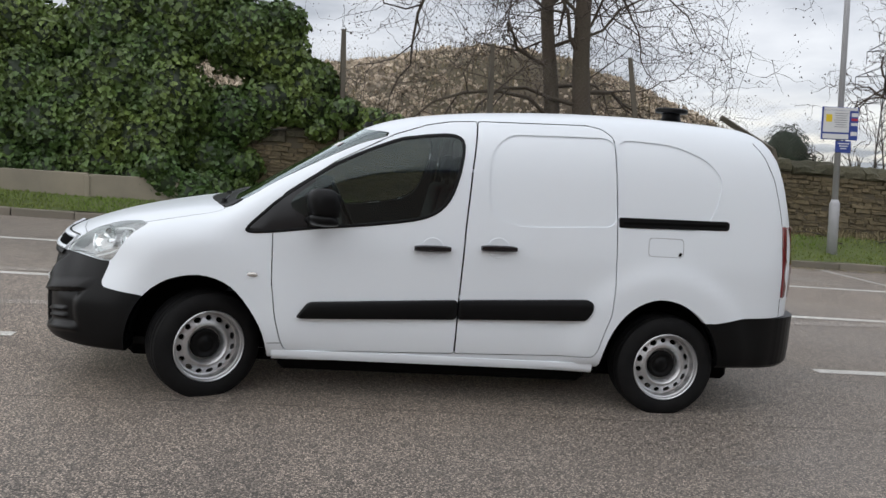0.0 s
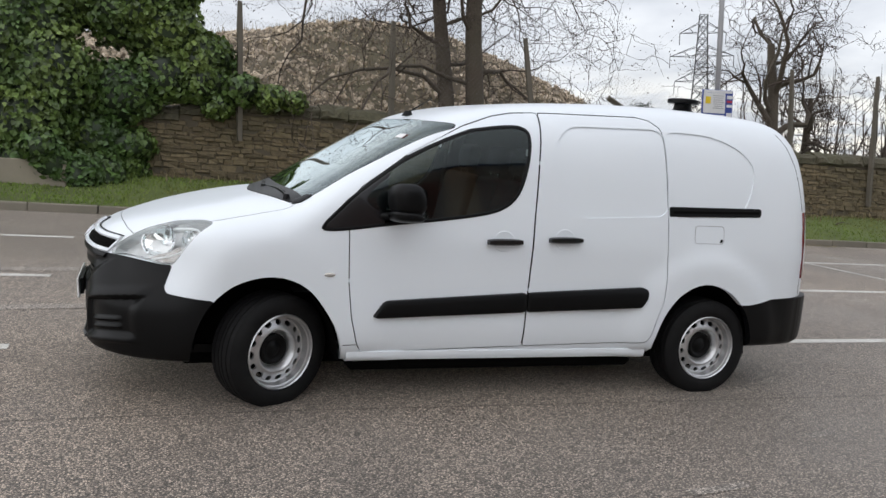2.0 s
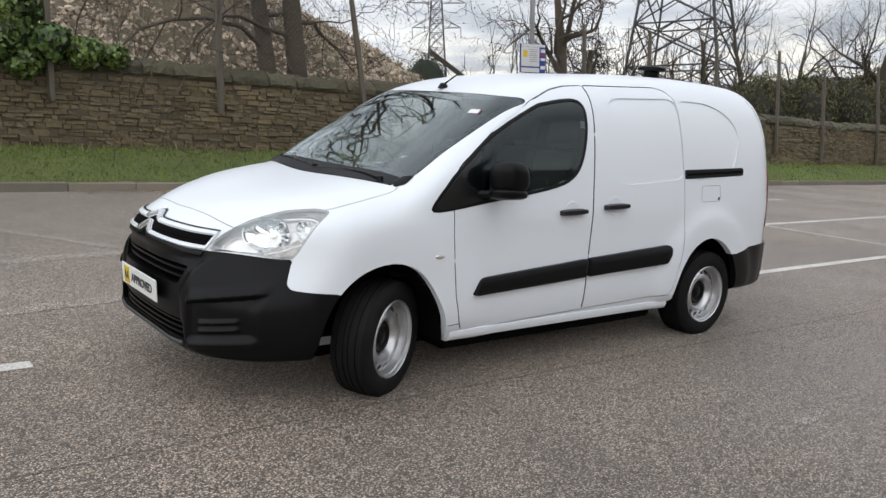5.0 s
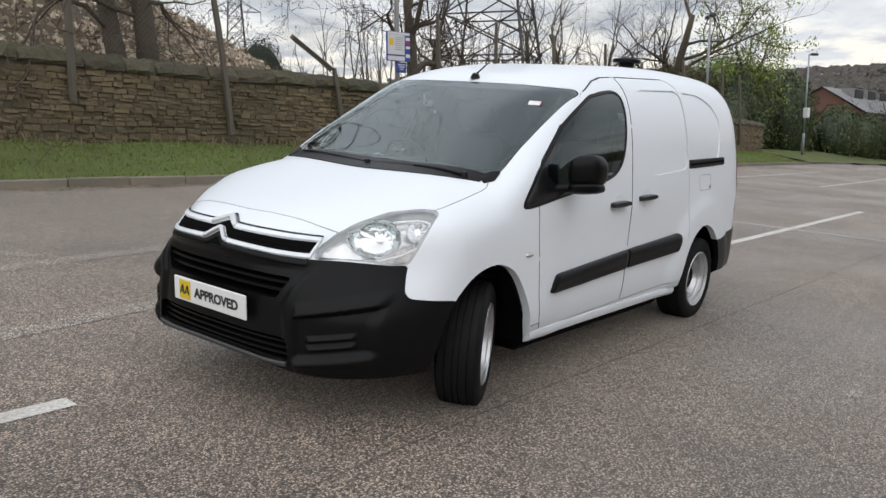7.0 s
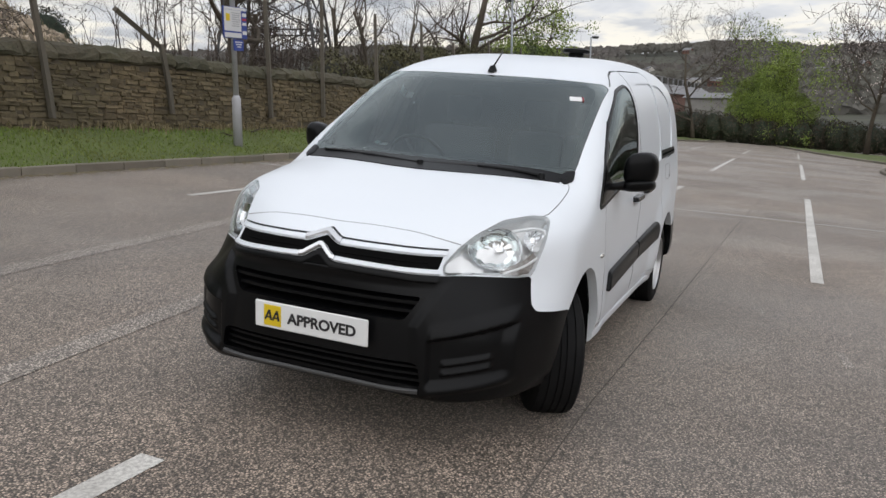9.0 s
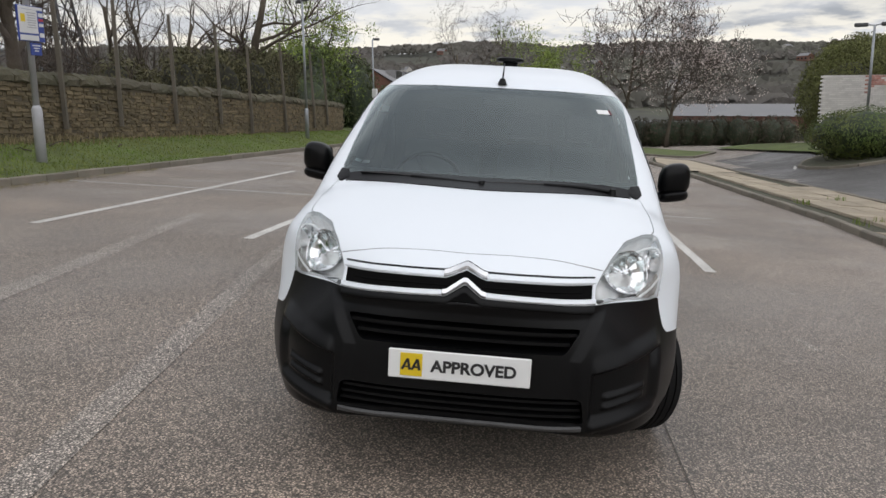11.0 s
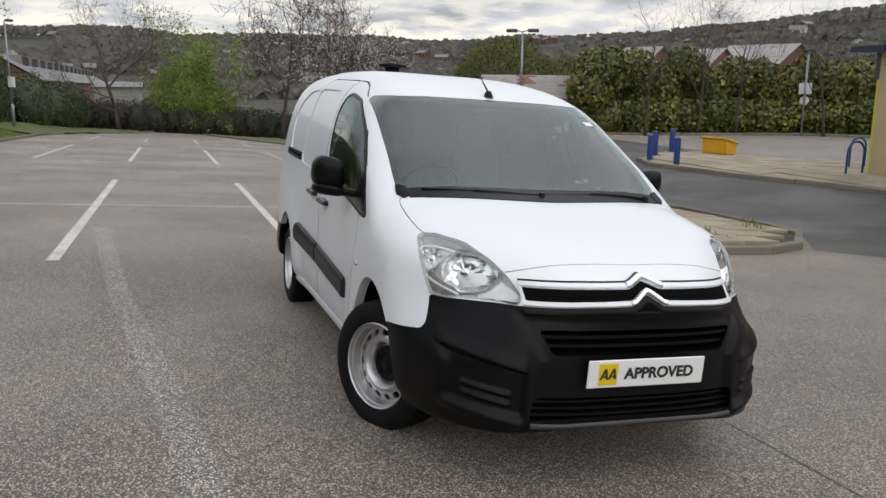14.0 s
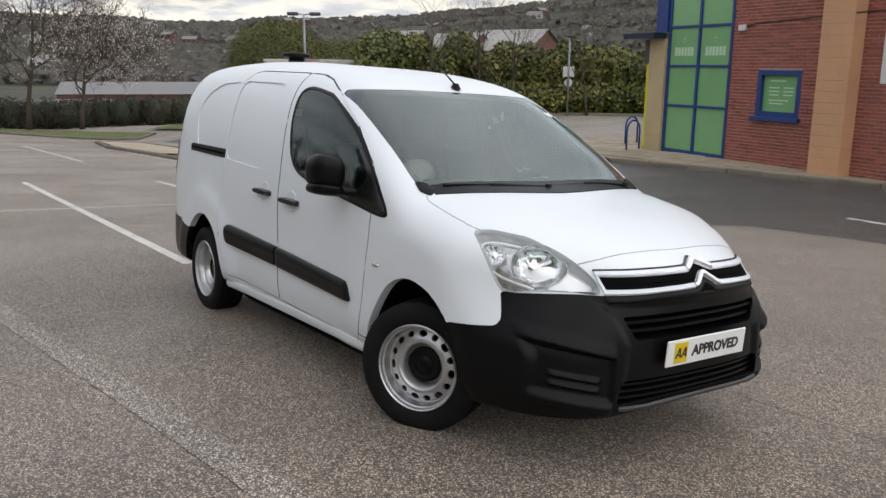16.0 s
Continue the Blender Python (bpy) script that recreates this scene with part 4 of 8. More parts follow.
def van_front(van):
    """Grille bars, chevron badge, slats, plate, wipers, aerial and beacon."""
    fr = lambda y, z: on_front(y, z)
    # dark grille band between the two white bars
    mid = densify([(-0.470, 0.787), (-0.27, 0.798), (-0.07, 0.808), (0.0, 0.826), (0.07, 0.808), (0.27, 0.798), (0.470, 0.787)], 0.015)
    ribbon("grille", mid, fr, 0.034, 0.007, M["void"], van, "black slatted grille", lift=-0.003, upright=True)
    for z0 in (0.797,):
        path = densify([(-0.43, z0 - 0.006), (-0.2, z0 + 0.004), (0.2, z0 + 0.004), (0.43, z0 - 0.006)], 0.04)
        ribbon("grille_slat", path, fr, 0.003, 0.006, M["void"], van, lift=0.0, upright=True)
    for name, ze, zm, zc, peak in (("upper_grille_bar", 0.823, 0.831, 0.834, 0.861), ("lower_grille_bar", 0.756, 0.768, 0.775, 0.815)):
        path = densify([(-0.478, ze), (-0.27, zm), (-0.080, zc), (-0.064, zc + 0.003), (-0.009, peak - 0.002), (0.0, peak), (0.009, peak - 0.002), (0.064, zc + 0.003), (0.080, zc), (0.27, zm), (0.478, ze)], 0.010)
        ribbon(name, path, fr, 0.0105, 0.018, M["white"], van, "white painted grille bar", upright=True)
        if name[0] == "u":
            ribbon("bar_edge", [(y, z + 0.0140) for y, z in path], fr, 0.0030, 0.010, M["black_gloss"], van, lift=-0.001, upright=True)
        else:
            ribbon("bar_foot", [(y, z - 0.0235) for y, z in path], fr, 0.0135, 0.010, M["black"], van, "black band below the grille", lift=-0.003, upright=True)
        low = [(y, z) for y, z in path if abs(y) < 0.082]
        ribbon("chevron", low, fr, 0.0100, 0.026, M["chevron"], van, "plain bright chevron", upright=True)
    pad("badge_shade", rounded([(-0.085, 0.748), (0.085, 0.748), (0.0, 0.803)], 0.006, 2), fr, 0.007, M["void"], van, "dark gap below the chevron", rings=((0, 0), (0.001, 1.0)))
    for s in (-1, 1):
        ribbon("bar_end", densify([(s * 0.472, 0.752), (s * 0.476, 0.824)], 0.02), fr, 0.006, 0.014, M["white"], van)
    # slats inside the two intakes
    for z0, w in ((0.642, 0.425), (0.606, 0.40)):
        add = bmesh.new()
        for k in range(12):
            y0, y1 = -w + 2 * w * k / 12, -w + 2 * w * (k + 1) / 12
            xa, xb = on_front(y0, 0.60)[0].x + 0.035, on_front(y1, 0.60)[0].x + 0.035
            q = [add.verts.new(v) for v in ((xa, y0, z0 + 0.006), (xb, y1, z0 + 0.006), (xb, y1, z0 - 0.006), (xa, y0, z0 - 0.006), (xa + 0.05, y0, z0 + 0.012), (xb + 0.05, y1, z0 + 0.012))]
            add.faces.new((q[0], q[1], q[2], q[3]))
            add.faces.new((q[4], q[5], q[1], q[0]))
        bmesh.ops.remove_doubles(add, verts=add.verts, dist=1e-5)
        part("intake_slat", add, M["black"], van)
    for z0, w in ((0.385, 0.450), (0.358, 0.455), (0.332, 0.460)):
        add = bmesh.new()
        for k in range(12):
            y0, y1 = -w + 2 * w * k / 12, -w + 2 * w * (k + 1) / 12
            xa, xb = on_front(y0, 0.36)[0].x + 0.03, on_front(y1, 0.36)[0].x + 0.03
            q = [add.verts.new(v) for v in ((xa, y0, z0 + 0.005), (xb, y1, z0 + 0.005), (xb, y1, z0 - 0.005), (xa, y0, z0 - 0.005), (xa + 0.05, y0, z0 + 0.01), (xb + 0.05, y1, z0 + 0.01))]
            add.faces.new((q[0], q[1], q[2], q[3]))
            add.faces.new((q[4], q[5], q[1], q[0]))
        bmesh.ops.remove_doubles(add, verts=add.verts, dist=1e-5)
        part("intake_slat", add, M["black"], van)
    # pale lower lip
    lip = densify([(-0.46, 0.294), (-0.3, 0.288), (0.3, 0.288), (0.46, 0.294)], 0.04)
    ribbon("bumper_lip", lip, fr, 0.009, 0.012, M["black_worn"], van, "grey scuffed lower lip", upright=True)
    # plate with the yellow square and the word
    plate = tagged(new("number_plate"), "white dealer plate with a yellow square and black lettering")
    plate.parent = van
    px = on_front(0.0, 0.51)[0].x - 0.016
    plate.matrix_basis = pose(px, 0, 0.509, 0, -4, 0)
    part("plate_panel", box_bm(0.010, 0.524, 0.113, 0.004), M["plate_white"], plate, "", None)
    part("plate_backing", box_bm(0.020, 0.40, 0.09, 0.003, (0.014, 0, 0)), M["black"], plate)
    part("yellow_badge", box_bm(0.003, 0.082, 0.088, 0.001, (-0.0062, 0.176, 0.0)), M["yellow"], plate, "yellow square with two dark slanted bars")
    for k in range(2):
        bm = bmesh.new()
        y0 = 0.194 - 0.036 * k
        for a, b, wd in (((y0 + 0.016, -0.020), (y0 - 0.005, 0.023), 0.009), ((y0 - 0.005, 0.023), (y0 - 0.013, -0.020), 0.010), ((y0 + 0.010, -0.008), (y0 - 0.012, -0.008), 0.007)):
            d = Vector((0, b[0] - a[0], b[1] - a[1])).normalized()
            n = Vector((0, -d.z, d.y)) * wd / 2
            A, B = Vector((-0.0088, *a)), Vector((-0.0088, *b))
            bm.faces.new([bm.verts.new(v) for v in (A + n, B + n, B - n, A - n)])
        part("badge_mark", bm, M["ink"], plate)
    txt = bpy.data.curves.new("word", "FONT")
    txt.body, txt.size, txt.align_x, txt.align_y = "APPROVED", 0.072, "CENTER", "CENTER"
    txt.offset, txt.extrude = 0.0026, 0.0006
    tmp = new("tmp_text", txt)
    me = bpy.data.meshes.new_from_object(tmp.evaluated_get(bpy.context.evaluated_depsgraph_get()))
    bpy.data.objects.remove(tmp)
    hang("lettering", me, M["ink"], plate, "black capital letters", pose(-0.0066, -0.054, -0.002, 90, 0, -90) @ Matrix.Diagonal((0.875, 0.86, 1, 1)))
    # cowl and wipers at the foot of the screen
    front = [(-0.098 + 0.115 * (abs(y) / 0.6) ** 1.6 * (0.6 / 0.6), y) for y in np.linspace(-0.69, 0.69, 25)]
    front = [(min(x, 0.075), y) for x, y in front]
    back = [(0.085 + 0.03 * (abs(y) / 0.69) ** 2, y) for y in np.linspace(0.69, -0.69, 25)]
    pad("cowl", front + back, lambda x, y: on_top(x, y), 0.004, M["black"], van, "black plastic cowl below the screen", rings=((0, 0), (0.002, 1.0)))
    for pts in ([(0.045, -0.60), (0.045, -0.35), (0.012, 0.03)], [(0.0, 0.02), (0.04, 0.30), (0.085, 0.62)]):
        wiper = tagged(new("wiper"), "black wiper lying along the foot of the screen")
        wiper.parent = van
        q = []
        for x, y in smooth_loop(pts, 5, False):
            p, n = on_top(x, y)
            q.append(p + n * 0.011)
        tube("wiper_arm", q[:7], 0.008, M["black"], wiper, 6)
        tube("wiper_blade", [v + Vector((0.006, 0, 0.002)) for v in q[3:]], 0.006, M["black_gloss"], wiper, 6)
        hub = bmesh.new()
        bmesh.ops.create_cone(hub, cap_ends=True, segments=14, radius1=0.020, radius2=0.014, depth=0.03, matrix=Matrix.Translation(q[0]))
        part("wiper_hub", hub, M["black"], wiper, "", None, True)
    for s in (-1, 1):
        corner = [(x, s * y) for x, y in rounded([(0.05, 0.715), (0.07, 0.675), (0.135, 0.69), (0.165, 0.735), (0.10, 0.745)], 0.012, 2)]
        pad("cowl_corner", corner if s > 0 else corner[::-1], lambda x, y: on_top(x, y), 0.008, M["black"], van)
    # roof ventilator
    p, n = on_top(2.98, 0.02)
    vent = tagged(new("roof_vent"), "black plastic roof ventilator")
    vent.parent = van
    bm = lathe_bm([(0.0, -0.02), (0.115, -0.02), (0.112, 0.018), (0.075, 0.03), (0.064, 0.045), (0.062, 0.085), (0.0, 0.085)], 24)
    bmesh.ops.transform(bm, matrix=Matrix.Translation(p) @ Matrix.Rotation(radians(90), 4, "X"), verts=bm.verts)
    part("vent_collar", bm, M["black"], vent, "", None, True, 40)
    bm = lathe_bm([(0.0, 0.080), (0.105, 0.080), (0.112, 0.086), (0.112, 0.106), (0.10, 0.114), (0.0, 0.120)], 28)
    bmesh.ops.transform(bm, matrix=Matrix.Translation(p) @ Matrix.Rotation(radians(90), 4, "X"), verts=bm.verts)
    part("vent_cap", bm, M["black"], vent, "", None, True, 40)
    # aerial
    p, n = on_top(0.885, -0.012)
    aerial = tagged(new("aerial"), "short black roof aerial leaning back")
    aerial.parent = van
    bm = bmesh.new()
    bmesh.ops.create_cone(bm, cap_ends=True, segments=16, radius1=0.028, radius2=0.014, depth=0.034, matrix=Matrix.Translation(p + n * 0.014) @ Matrix.Diagonal((1.5, 1, 1, 1)))
    part("aerial_base", bm, M["black"], aerial, "", None, True)
    tube("aerial_rod", [p + n * 0.02, p + n * 0.02 + Vector((0.16, 0, 0.105))], [0.006, 0.0035], M["black"], aerial, 6)
    # sun visor strip, mirror and tax label behind the screen
    bm = bmesh.new()
    add_box(bm, 0.86, 0.0, 1.515, 0.03, 0.20, 0.055, 0.012)
    part("cabin_mirror", bm, M["interior"], van)
    bm = bmesh.new()
    p, n = on_front(-0.575, 1.485)
    q = n.to_track_quat("Z", "Y").to_matrix().to_4x4()
    add_box(bm, 0, 0, 0.002, 0.066, 0.042, 0.002, 0.0, Matrix.Translation(p) @ q)
    part("screen_label", bm, M["plate_white"], van, "small white and red paper label inside the screen")
    bm = bmesh.new()
    add_box(bm, 0.040, 0, 0.002, 0.012, 0.042, 0.002, 0.0, Matrix.Translation(p) @ q)
    part("label_stripe", bm, M["red_lamp"], van)


M["lens_rim"] = material("lens_rim_plastic", (0.52, 0.53, 0.54), 0.25, 0.3, stain=(16, 0.3, (0.68, 0.69, 0.70)))
M["satin"] = material("satin_lamp_lining", (0.95, 0.95, 0.95), 0.20, 0.45, stain=(22, 0.40, (0.62, 0.625, 0.635)))
M["strip"] = material("clear_light_strip", (0.90, 0.91, 0.92), 0.15, 0.2, stain=(40, 0.15, (0.75, 0.76, 0.78)))
# panel-gap shade put into the colour of bonnet edge and flap outline
M["seam_grey"] = material("panel_gap_grey", (0.22, 0.225, 0.23), 0.7)
M["chevron"] = material("bright_badge", (0.78, 0.79, 0.80), 0.2, 0.7, stain=(30, 0.1, (0.5, 0.5, 0.5)))
M["black_worn"] = material("scuffed_grey_plastic", (0.05, 0.05, 0.051), 0.55, grain=(200, 0.4, (0.09, 0.09, 0.09)), stain=(6, 0.5, (0.03, 0.03, 0.03)), bump=(300, 0.3, 0.001))


def bulkhead_bm():
    """Plate that fills the body's section behind the seats."""
    bm = bmesh.new()
    half = [(y, max(z, 0.36)) for y, z in section(1.56, 0.06) if z > 0.34]
    loop = half + [(-y, z) for y, z in half[-2::-1]]
    a = bm.faces.new([bm.verts.new((1.56, y, z)) for y, z in loop])
    out = bmesh.ops.extrude_face_region(bm, geom=[a])
    bmesh.ops.translate(bm, vec=(0.03, 0, 0), verts=[v for v in out["geom"] if isinstance(v, bmesh.types.BMVert)])
    return bm


def van_cabin(van):
    """Dashboard, wheel, seats, bulkhead and floor behind the glass."""
    bm = bmesh.new()
    prof = [(0.10, 1.06), (0.42, 1.085), (0.62, 1.07), (0.72, 1.0), (0.74, 0.85), (0.70, 0.6), (0.10, 0.6)]
    rows = []
    for y in np.linspace(-0.74, 0.74, 13):
        rows.append([bm.verts.new((x + 0.02 * math.cos(y * 3), y, z + (0.028 * math.exp(-((y - 0.36) / 0.2) ** 2) if z > 0.95 else 0))) for x, z in prof])
    for a, b in zip(rows, rows[1:]):
        for k in range(len(prof) - 1):
            bm.faces.new((a[k], a[k + 1], b[k + 1], b[k]))
    part("dashboard", bm, M["interior"], van, "dark grey dashboard", None, True, 40)
    wheel = tagged(new("steering_wheel"), "black steering wheel on the right-hand side")
    wheel.parent = van
    wheel.matrix_basis = pose(0.76, 0.37, 1.045, 0, 62, 0)
    n = 28
    ring = [(0.185 * math.cos(2 * math.pi * k / n), 0.185 * math.sin(2 * math.pi * k / n), 0) for k in range(n + 1)]
    tube("wheel_rim", ring, 0.014, M["black"], wheel, 8)
    part("wheel_hub", box_bm(0.12, 0.12, 0.04, 0.018, (0, 0, 0), 2), M["interior"], wheel)
    for a in (20, 160, 270):
        t = radians(a)
        tube("wheel_spoke", [(0.03 * math.cos(t), 0.03 * math.sin(t), 0), (0.18 * math.cos(t), 0.18 * math.sin(t), 0)], 0.013, M["interior"], wheel, 6)

    def seat(y0, w):
        st = tagged(new("cab_seat"), "grey cloth cab seat with a headrest")
        st.parent = van
        st.matrix_basis = pose(1.12, y0, 0.0)
        part("seat_cushion", box_bm(0.50, w, 0.16, 0.05, (0.0, 0, 0.60), 3), M["seat"], st, "", None, True, 60)
        bk = box_bm(0.13, w, 0.62, 0.05, (0, 0, 0.31), 3)
        part("seat_back", bk, M["seat"], st, "", pose(0.21, 0, 0.66, 0, 12, 0), True, 60)
        part("headrest", box_bm(0.09, 0.24, 0.17, 0.04, (0, 0, 0.0), 3), M["seat"], st, "", pose(0.365, 0, 1.385, 0, 10, 0), True, 60)
        for s in (-0.06, 0.06):
            tube("headrest_rod", [(0.33, s, 1.25), (0.35, s, 1.33)], 0.006, M["chrome"], st, 6)

    seat(0.38, 0.50)
    seat(-0.16, 0.34)
    seat(-0.52, 0.36)
    part("bulkhead", bulkhead_bm(), M["interior"], van, "dark bulkhead behind the seats")
    part("cabin_floor", box_bm(1.16, 1.50, 0.04, 0.0, (1.02, 0, 0.40)), M["interior"], van)
    # near-black boxes, sized to deepen the shade on the ground below the van
    part("underbody", box_bm(3.8, 1.12, 0.19, 0.03, (1.42, 0, 0.245)), M["void"], van, "near-black underside that deepens the shade below")
    part("floor_pan", box_bm(1.86, 1.52, 0.18, 0.03, (1.335, 0, 0.245)), M["void"], van, "near-black floor block added between the axles to deepen shade")
    for s in (-1, 1):
        for arch in (ARCH_FRONT, ARCH_REAR):
            bm = bmesh.new()
            rows = []
            inner = offset_loop(arch, 0.012)
            for x, z in [q for q in inner if q[1] > 0.235]:
                rows.append([bm.verts.new((x, s * y, z)) for y in (0.845, 0.70, 0.60)])
            for a, b in zip(rows, rows[1:]):
                for k in range(2):
                    bm.faces.new((a[k], a[k + 1], b[k + 1], b[k]))
            bm.faces.new([r[2] for r in rows])
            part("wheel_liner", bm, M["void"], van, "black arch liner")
    for s in (-1, 1):
        bm = bmesh.new()
        rows = []
        for x in np.linspace(0.372, 2.272, 12):
            y0 = abs(on_side(x, 0.33, s)[0].y) - 0.004
            end = 0.012 if x < 0.38 or x > 2.26 else 0.0
            rows.append([bm.verts.new((x, s * y, z)) for y, z in ((y0 - 0.02, 0.302), (y0 - end, 0.296), (y0 + 0.002 - end, 0.270), (y0 - 0.010 - end, 0.246), (y0 - 0.045, 0.236), (y0 - 0.11, 0.240), (y0 - 0.11, 0.302))])
        c = len(rows[0])
        for a, b in zip(rows, rows[1:]):
            for k in range(c):
                bm.faces.new((a[k], a[(k + 1) % c], b[(k + 1) % c], b[k]))
        bm.faces.new(rows[0])
        bm.faces.new(rows[-1][::-1])
        part("sill", bm, M["white"], van, "white painted sill below the doors", None, True, 45)
    # grab of belt at the pillar
    for s in (-1, 1):
        tube("seat_belt", [(1.43, s * 0.70, 1.42), (1.40, s * 0.69, 1.1), (1.36, s * 0.68, 0.7)], 0.016, M["interior"], van, 4)


def rim_mesh():
    """Pressed steel wheel with a ring of holes."""
    prof = [(0.206, 0.085), (0.207, 0.101), (0.202, 0.106), (0.197, 0.101), (0.194, 0.086), (0.187, 0.082), (0.184, 0.062), (0.178, 0.046), (0.170, 0.043), (0.150, 0.052), (0.138, 0.058), (0.126, 0.064), (0.116, 0.064), (0.107, 0.056), (0.098, 0.034), (0.090, 0.018), (0.0, 0.014),
            (0.0, 0.004), (0.10, 0.006), (0.120, 0.050), (0.168, 0.030), (0.180, 0.0), (0.180, -0.085), (0.204, -0.095), (0.206, -0.085), (0.190, -0.06), (0.192, 0.05)]
    bm = lathe_bm(prof, 64)
    bmesh.ops.recalc_face_normals(bm, faces=bm.faces)
    me = bpy.data.meshes.new("rim")
    bm.to_mesh(me)
    bm.free()
    cut = bmesh.new()
    for k in range(15):
        t = 2 * math.pi * (k + 0.3) / 15
        m = Matrix.Translation((0.155 * math.cos(t), 0.05, 0.155 * math.sin(t))) @ Matrix.Rotation(-t, 4, "Y") @ Matrix.Diagonal((0.86, 1, 1.25 if k % 2 else 0.95, 1)) @ Matrix.Rotation(radians(90), 4, "X")
        bmesh.ops.create_cone(cut, cap_ends=True, segments=14, radius1=0.0175, radius2=0.0175, depth=0.10, matrix=m)
    bmesh.ops.recalc_face_normals(cut, faces=cut.faces)
    cme = bpy.data.meshes.new("cutter")
    cut.to_mesh(cme)
    cut.free()
    out = boolean(me, cme, "DIFFERENCE")
    out.polygons.foreach_set("use_smooth", [True] * len(out.polygons))
    out.set_sharp_from_angle(angle=radians(32))
    return out


def tyre_mesh():
    prof = [(0.200, 0.092), (0.215, 0.104), (0.240, 0.110), (0.268, 0.108), (0.292, 0.099), (0.304, 0.090)]
    tread = []
    for a, b in ((0.088, 0.058), (0.050, 0.018), (0.010, -0.010), (-0.018, -0.050), (-0.058, -0.088)):
        r0, r1 = TYRE_R - 0.0016 * (a / 0.05) ** 2, TYRE_R - 0.0016 * (b / 0.05) ** 2
        tread += [(r0 - 0.008, a + 0.0005), (r0, a), (r1, b), (r1 - 0.008, b - 0.0005)]
    prof += tread + [(0.304, -0.090), (0.292, -0.099), (0.268, -0.108), (0.240, -0.110), (0.215, -0.104), (0.200, -0.092)]
    bm = lathe_bm(prof, 72)
    bmesh.ops.recalc_face_normals(bm, faces=bm.faces)
    me = bpy.data.meshes.new("tyre")
    bm.to_mesh(me)
    bm.free()
    me.polygons.foreach_set("use_smooth", [True] * len(me.polygons))
    me.set_sharp_from_angle(angle=radians(40))
    return me


def van_wheels(van):
    tyre, rim = tyre_mesh(), rim_mesh()
    tyre.materials.append(M["rubber"])
    rim.materials.clear()
    rim.materials.append(M["silver"])
    cap = lathe_bm([(0.088, 0.018), (0.085, 0.030), (0.078, 0.036), (0.066, 0.034), (0.058, 0.026), (0.040, 0.026), (0.034, 0.034), (0.0, 0.036)], 32)
    cap_me = bpy.data.meshes.new("hub_cap")
    bmesh.ops.recalc_face_normals(cap, faces=cap.faces)
    cap.to_mesh(cap_me)
    cap.free()
    cap_me.polygons.foreach_set("use_smooth", [True] * len(cap_me.polygons))
    cap_me.materials.append(M["black"])
    drum = lathe_bm([(0.0, 0.0), (0.15, 0.0), (0.15, -0.08), (0.0, -0.08)], 24)
    drum_me = bpy.data.meshes.new("brake_drum")
    drum.to_mesh(drum_me)
    drum.free()
    # near-black drum paints the holes of the rim dark
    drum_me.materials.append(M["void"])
    for x, steer in ((0.0, STEER), (WHEELBASE, 0.0)):
        for s in (-1, 1):
            w = tagged(new("wheel"), "silver steel wheel with a black centre cap and worn tyre")
            w.parent = van
            w.matrix_basis = pose(x - ((0.020 if s < 0 else 0.028) if x == 0 else -0.022), s * ((0.736 if s < 0 else 0.762) if x == 0 else 0.755), AXLE_Z - (0.017 if x == 0 else 0.012), 0, 37 * s + 20 * x, steer + (180 if s < 0 else 0))
            hang("tyre", tyre, None, w, "black road tyre")
            hang("rim", rim, None, w, "silver pressed steel rim")
            hang("hub_cap", cap_me, None, w, "black centre cap")
            hang("brake_drum", drum_me, None, w)


STEER = 27.0
build_van()


# ---------------------------------------------------------------- materials outdoors
M["kerb"] = material("kerb_concrete", (0.215, 0.185, 0.145), 0.85, grain=(90, 0.4, (0.16, 0.15, 0.13)), stain=(1.7, 0.6, (0.14, 0.135, 0.10)), bump=(120, 0.4, 0.004), per_object=0.16)
M["slab"] = material("paving_slab", (0.40, 0.335, 0.245), 0.85, grain=(110, 0.4, (0.27, 0.23, 0.175)), stain=(1.1, 0.55, (0.22, 0.19, 0.14)), bump=(120, 0.3, 0.003), per_object=0.14)
M["soil"] = material("joint_soil", (0.07, 0.062, 0.045), 0.95, grain=(40, 0.6, (0.05, 0.07, 0.025)), bump=(60, 0.6, 0.01))
M["turf"] = material("verge_soil_and_thatch", (0.105, 0.150, 0.032), 0.95, grain=(25, 0.6, (0.10, 0.085, 0.045)), stain=(0.6, 0.6, (0.035, 0.055, 0.013)), bump=(30, 0.7, 0.02))
M["blade"] = material("grass_blades", (0.138, 0.205, 0.032), 0.8, stain=(0.35, 0.8, (0.165, 0.170, 0.050)), per_island=0.16)
M["drygrass"] = material("dry_grass", (0.22, 0.18, 0.10), 0.85, per_island=0.3)
M["stone"] = material("dark_sandstone", (0.188, 0.142, 0.082), 0.92, grain=(16, 0.7, (0.095, 0.076, 0.048)), stain=(0.6, 0.75, (0.095, 0.084, 0.048)), bump=(28, 0.9, 0.016), per_object=0.24)
M["stone_far"] = material("dark_sandstone_courses", (0.188, 0.142, 0.082), 0.92, grain=(16, 0.7, (0.095, 0.076, 0.048)), stain=(0.6, 0.75, (0.095, 0.084, 0.048)), bump=(28, 0.9, 0.016), per_island=0.26)
M["mortar"] = material("sooty_mortar", (0.100, 0.082, 0.054), 0.95, grain=(60, 0.4, (0.09, 0.08, 0.065)), bump=(60, 0.6, 0.01))
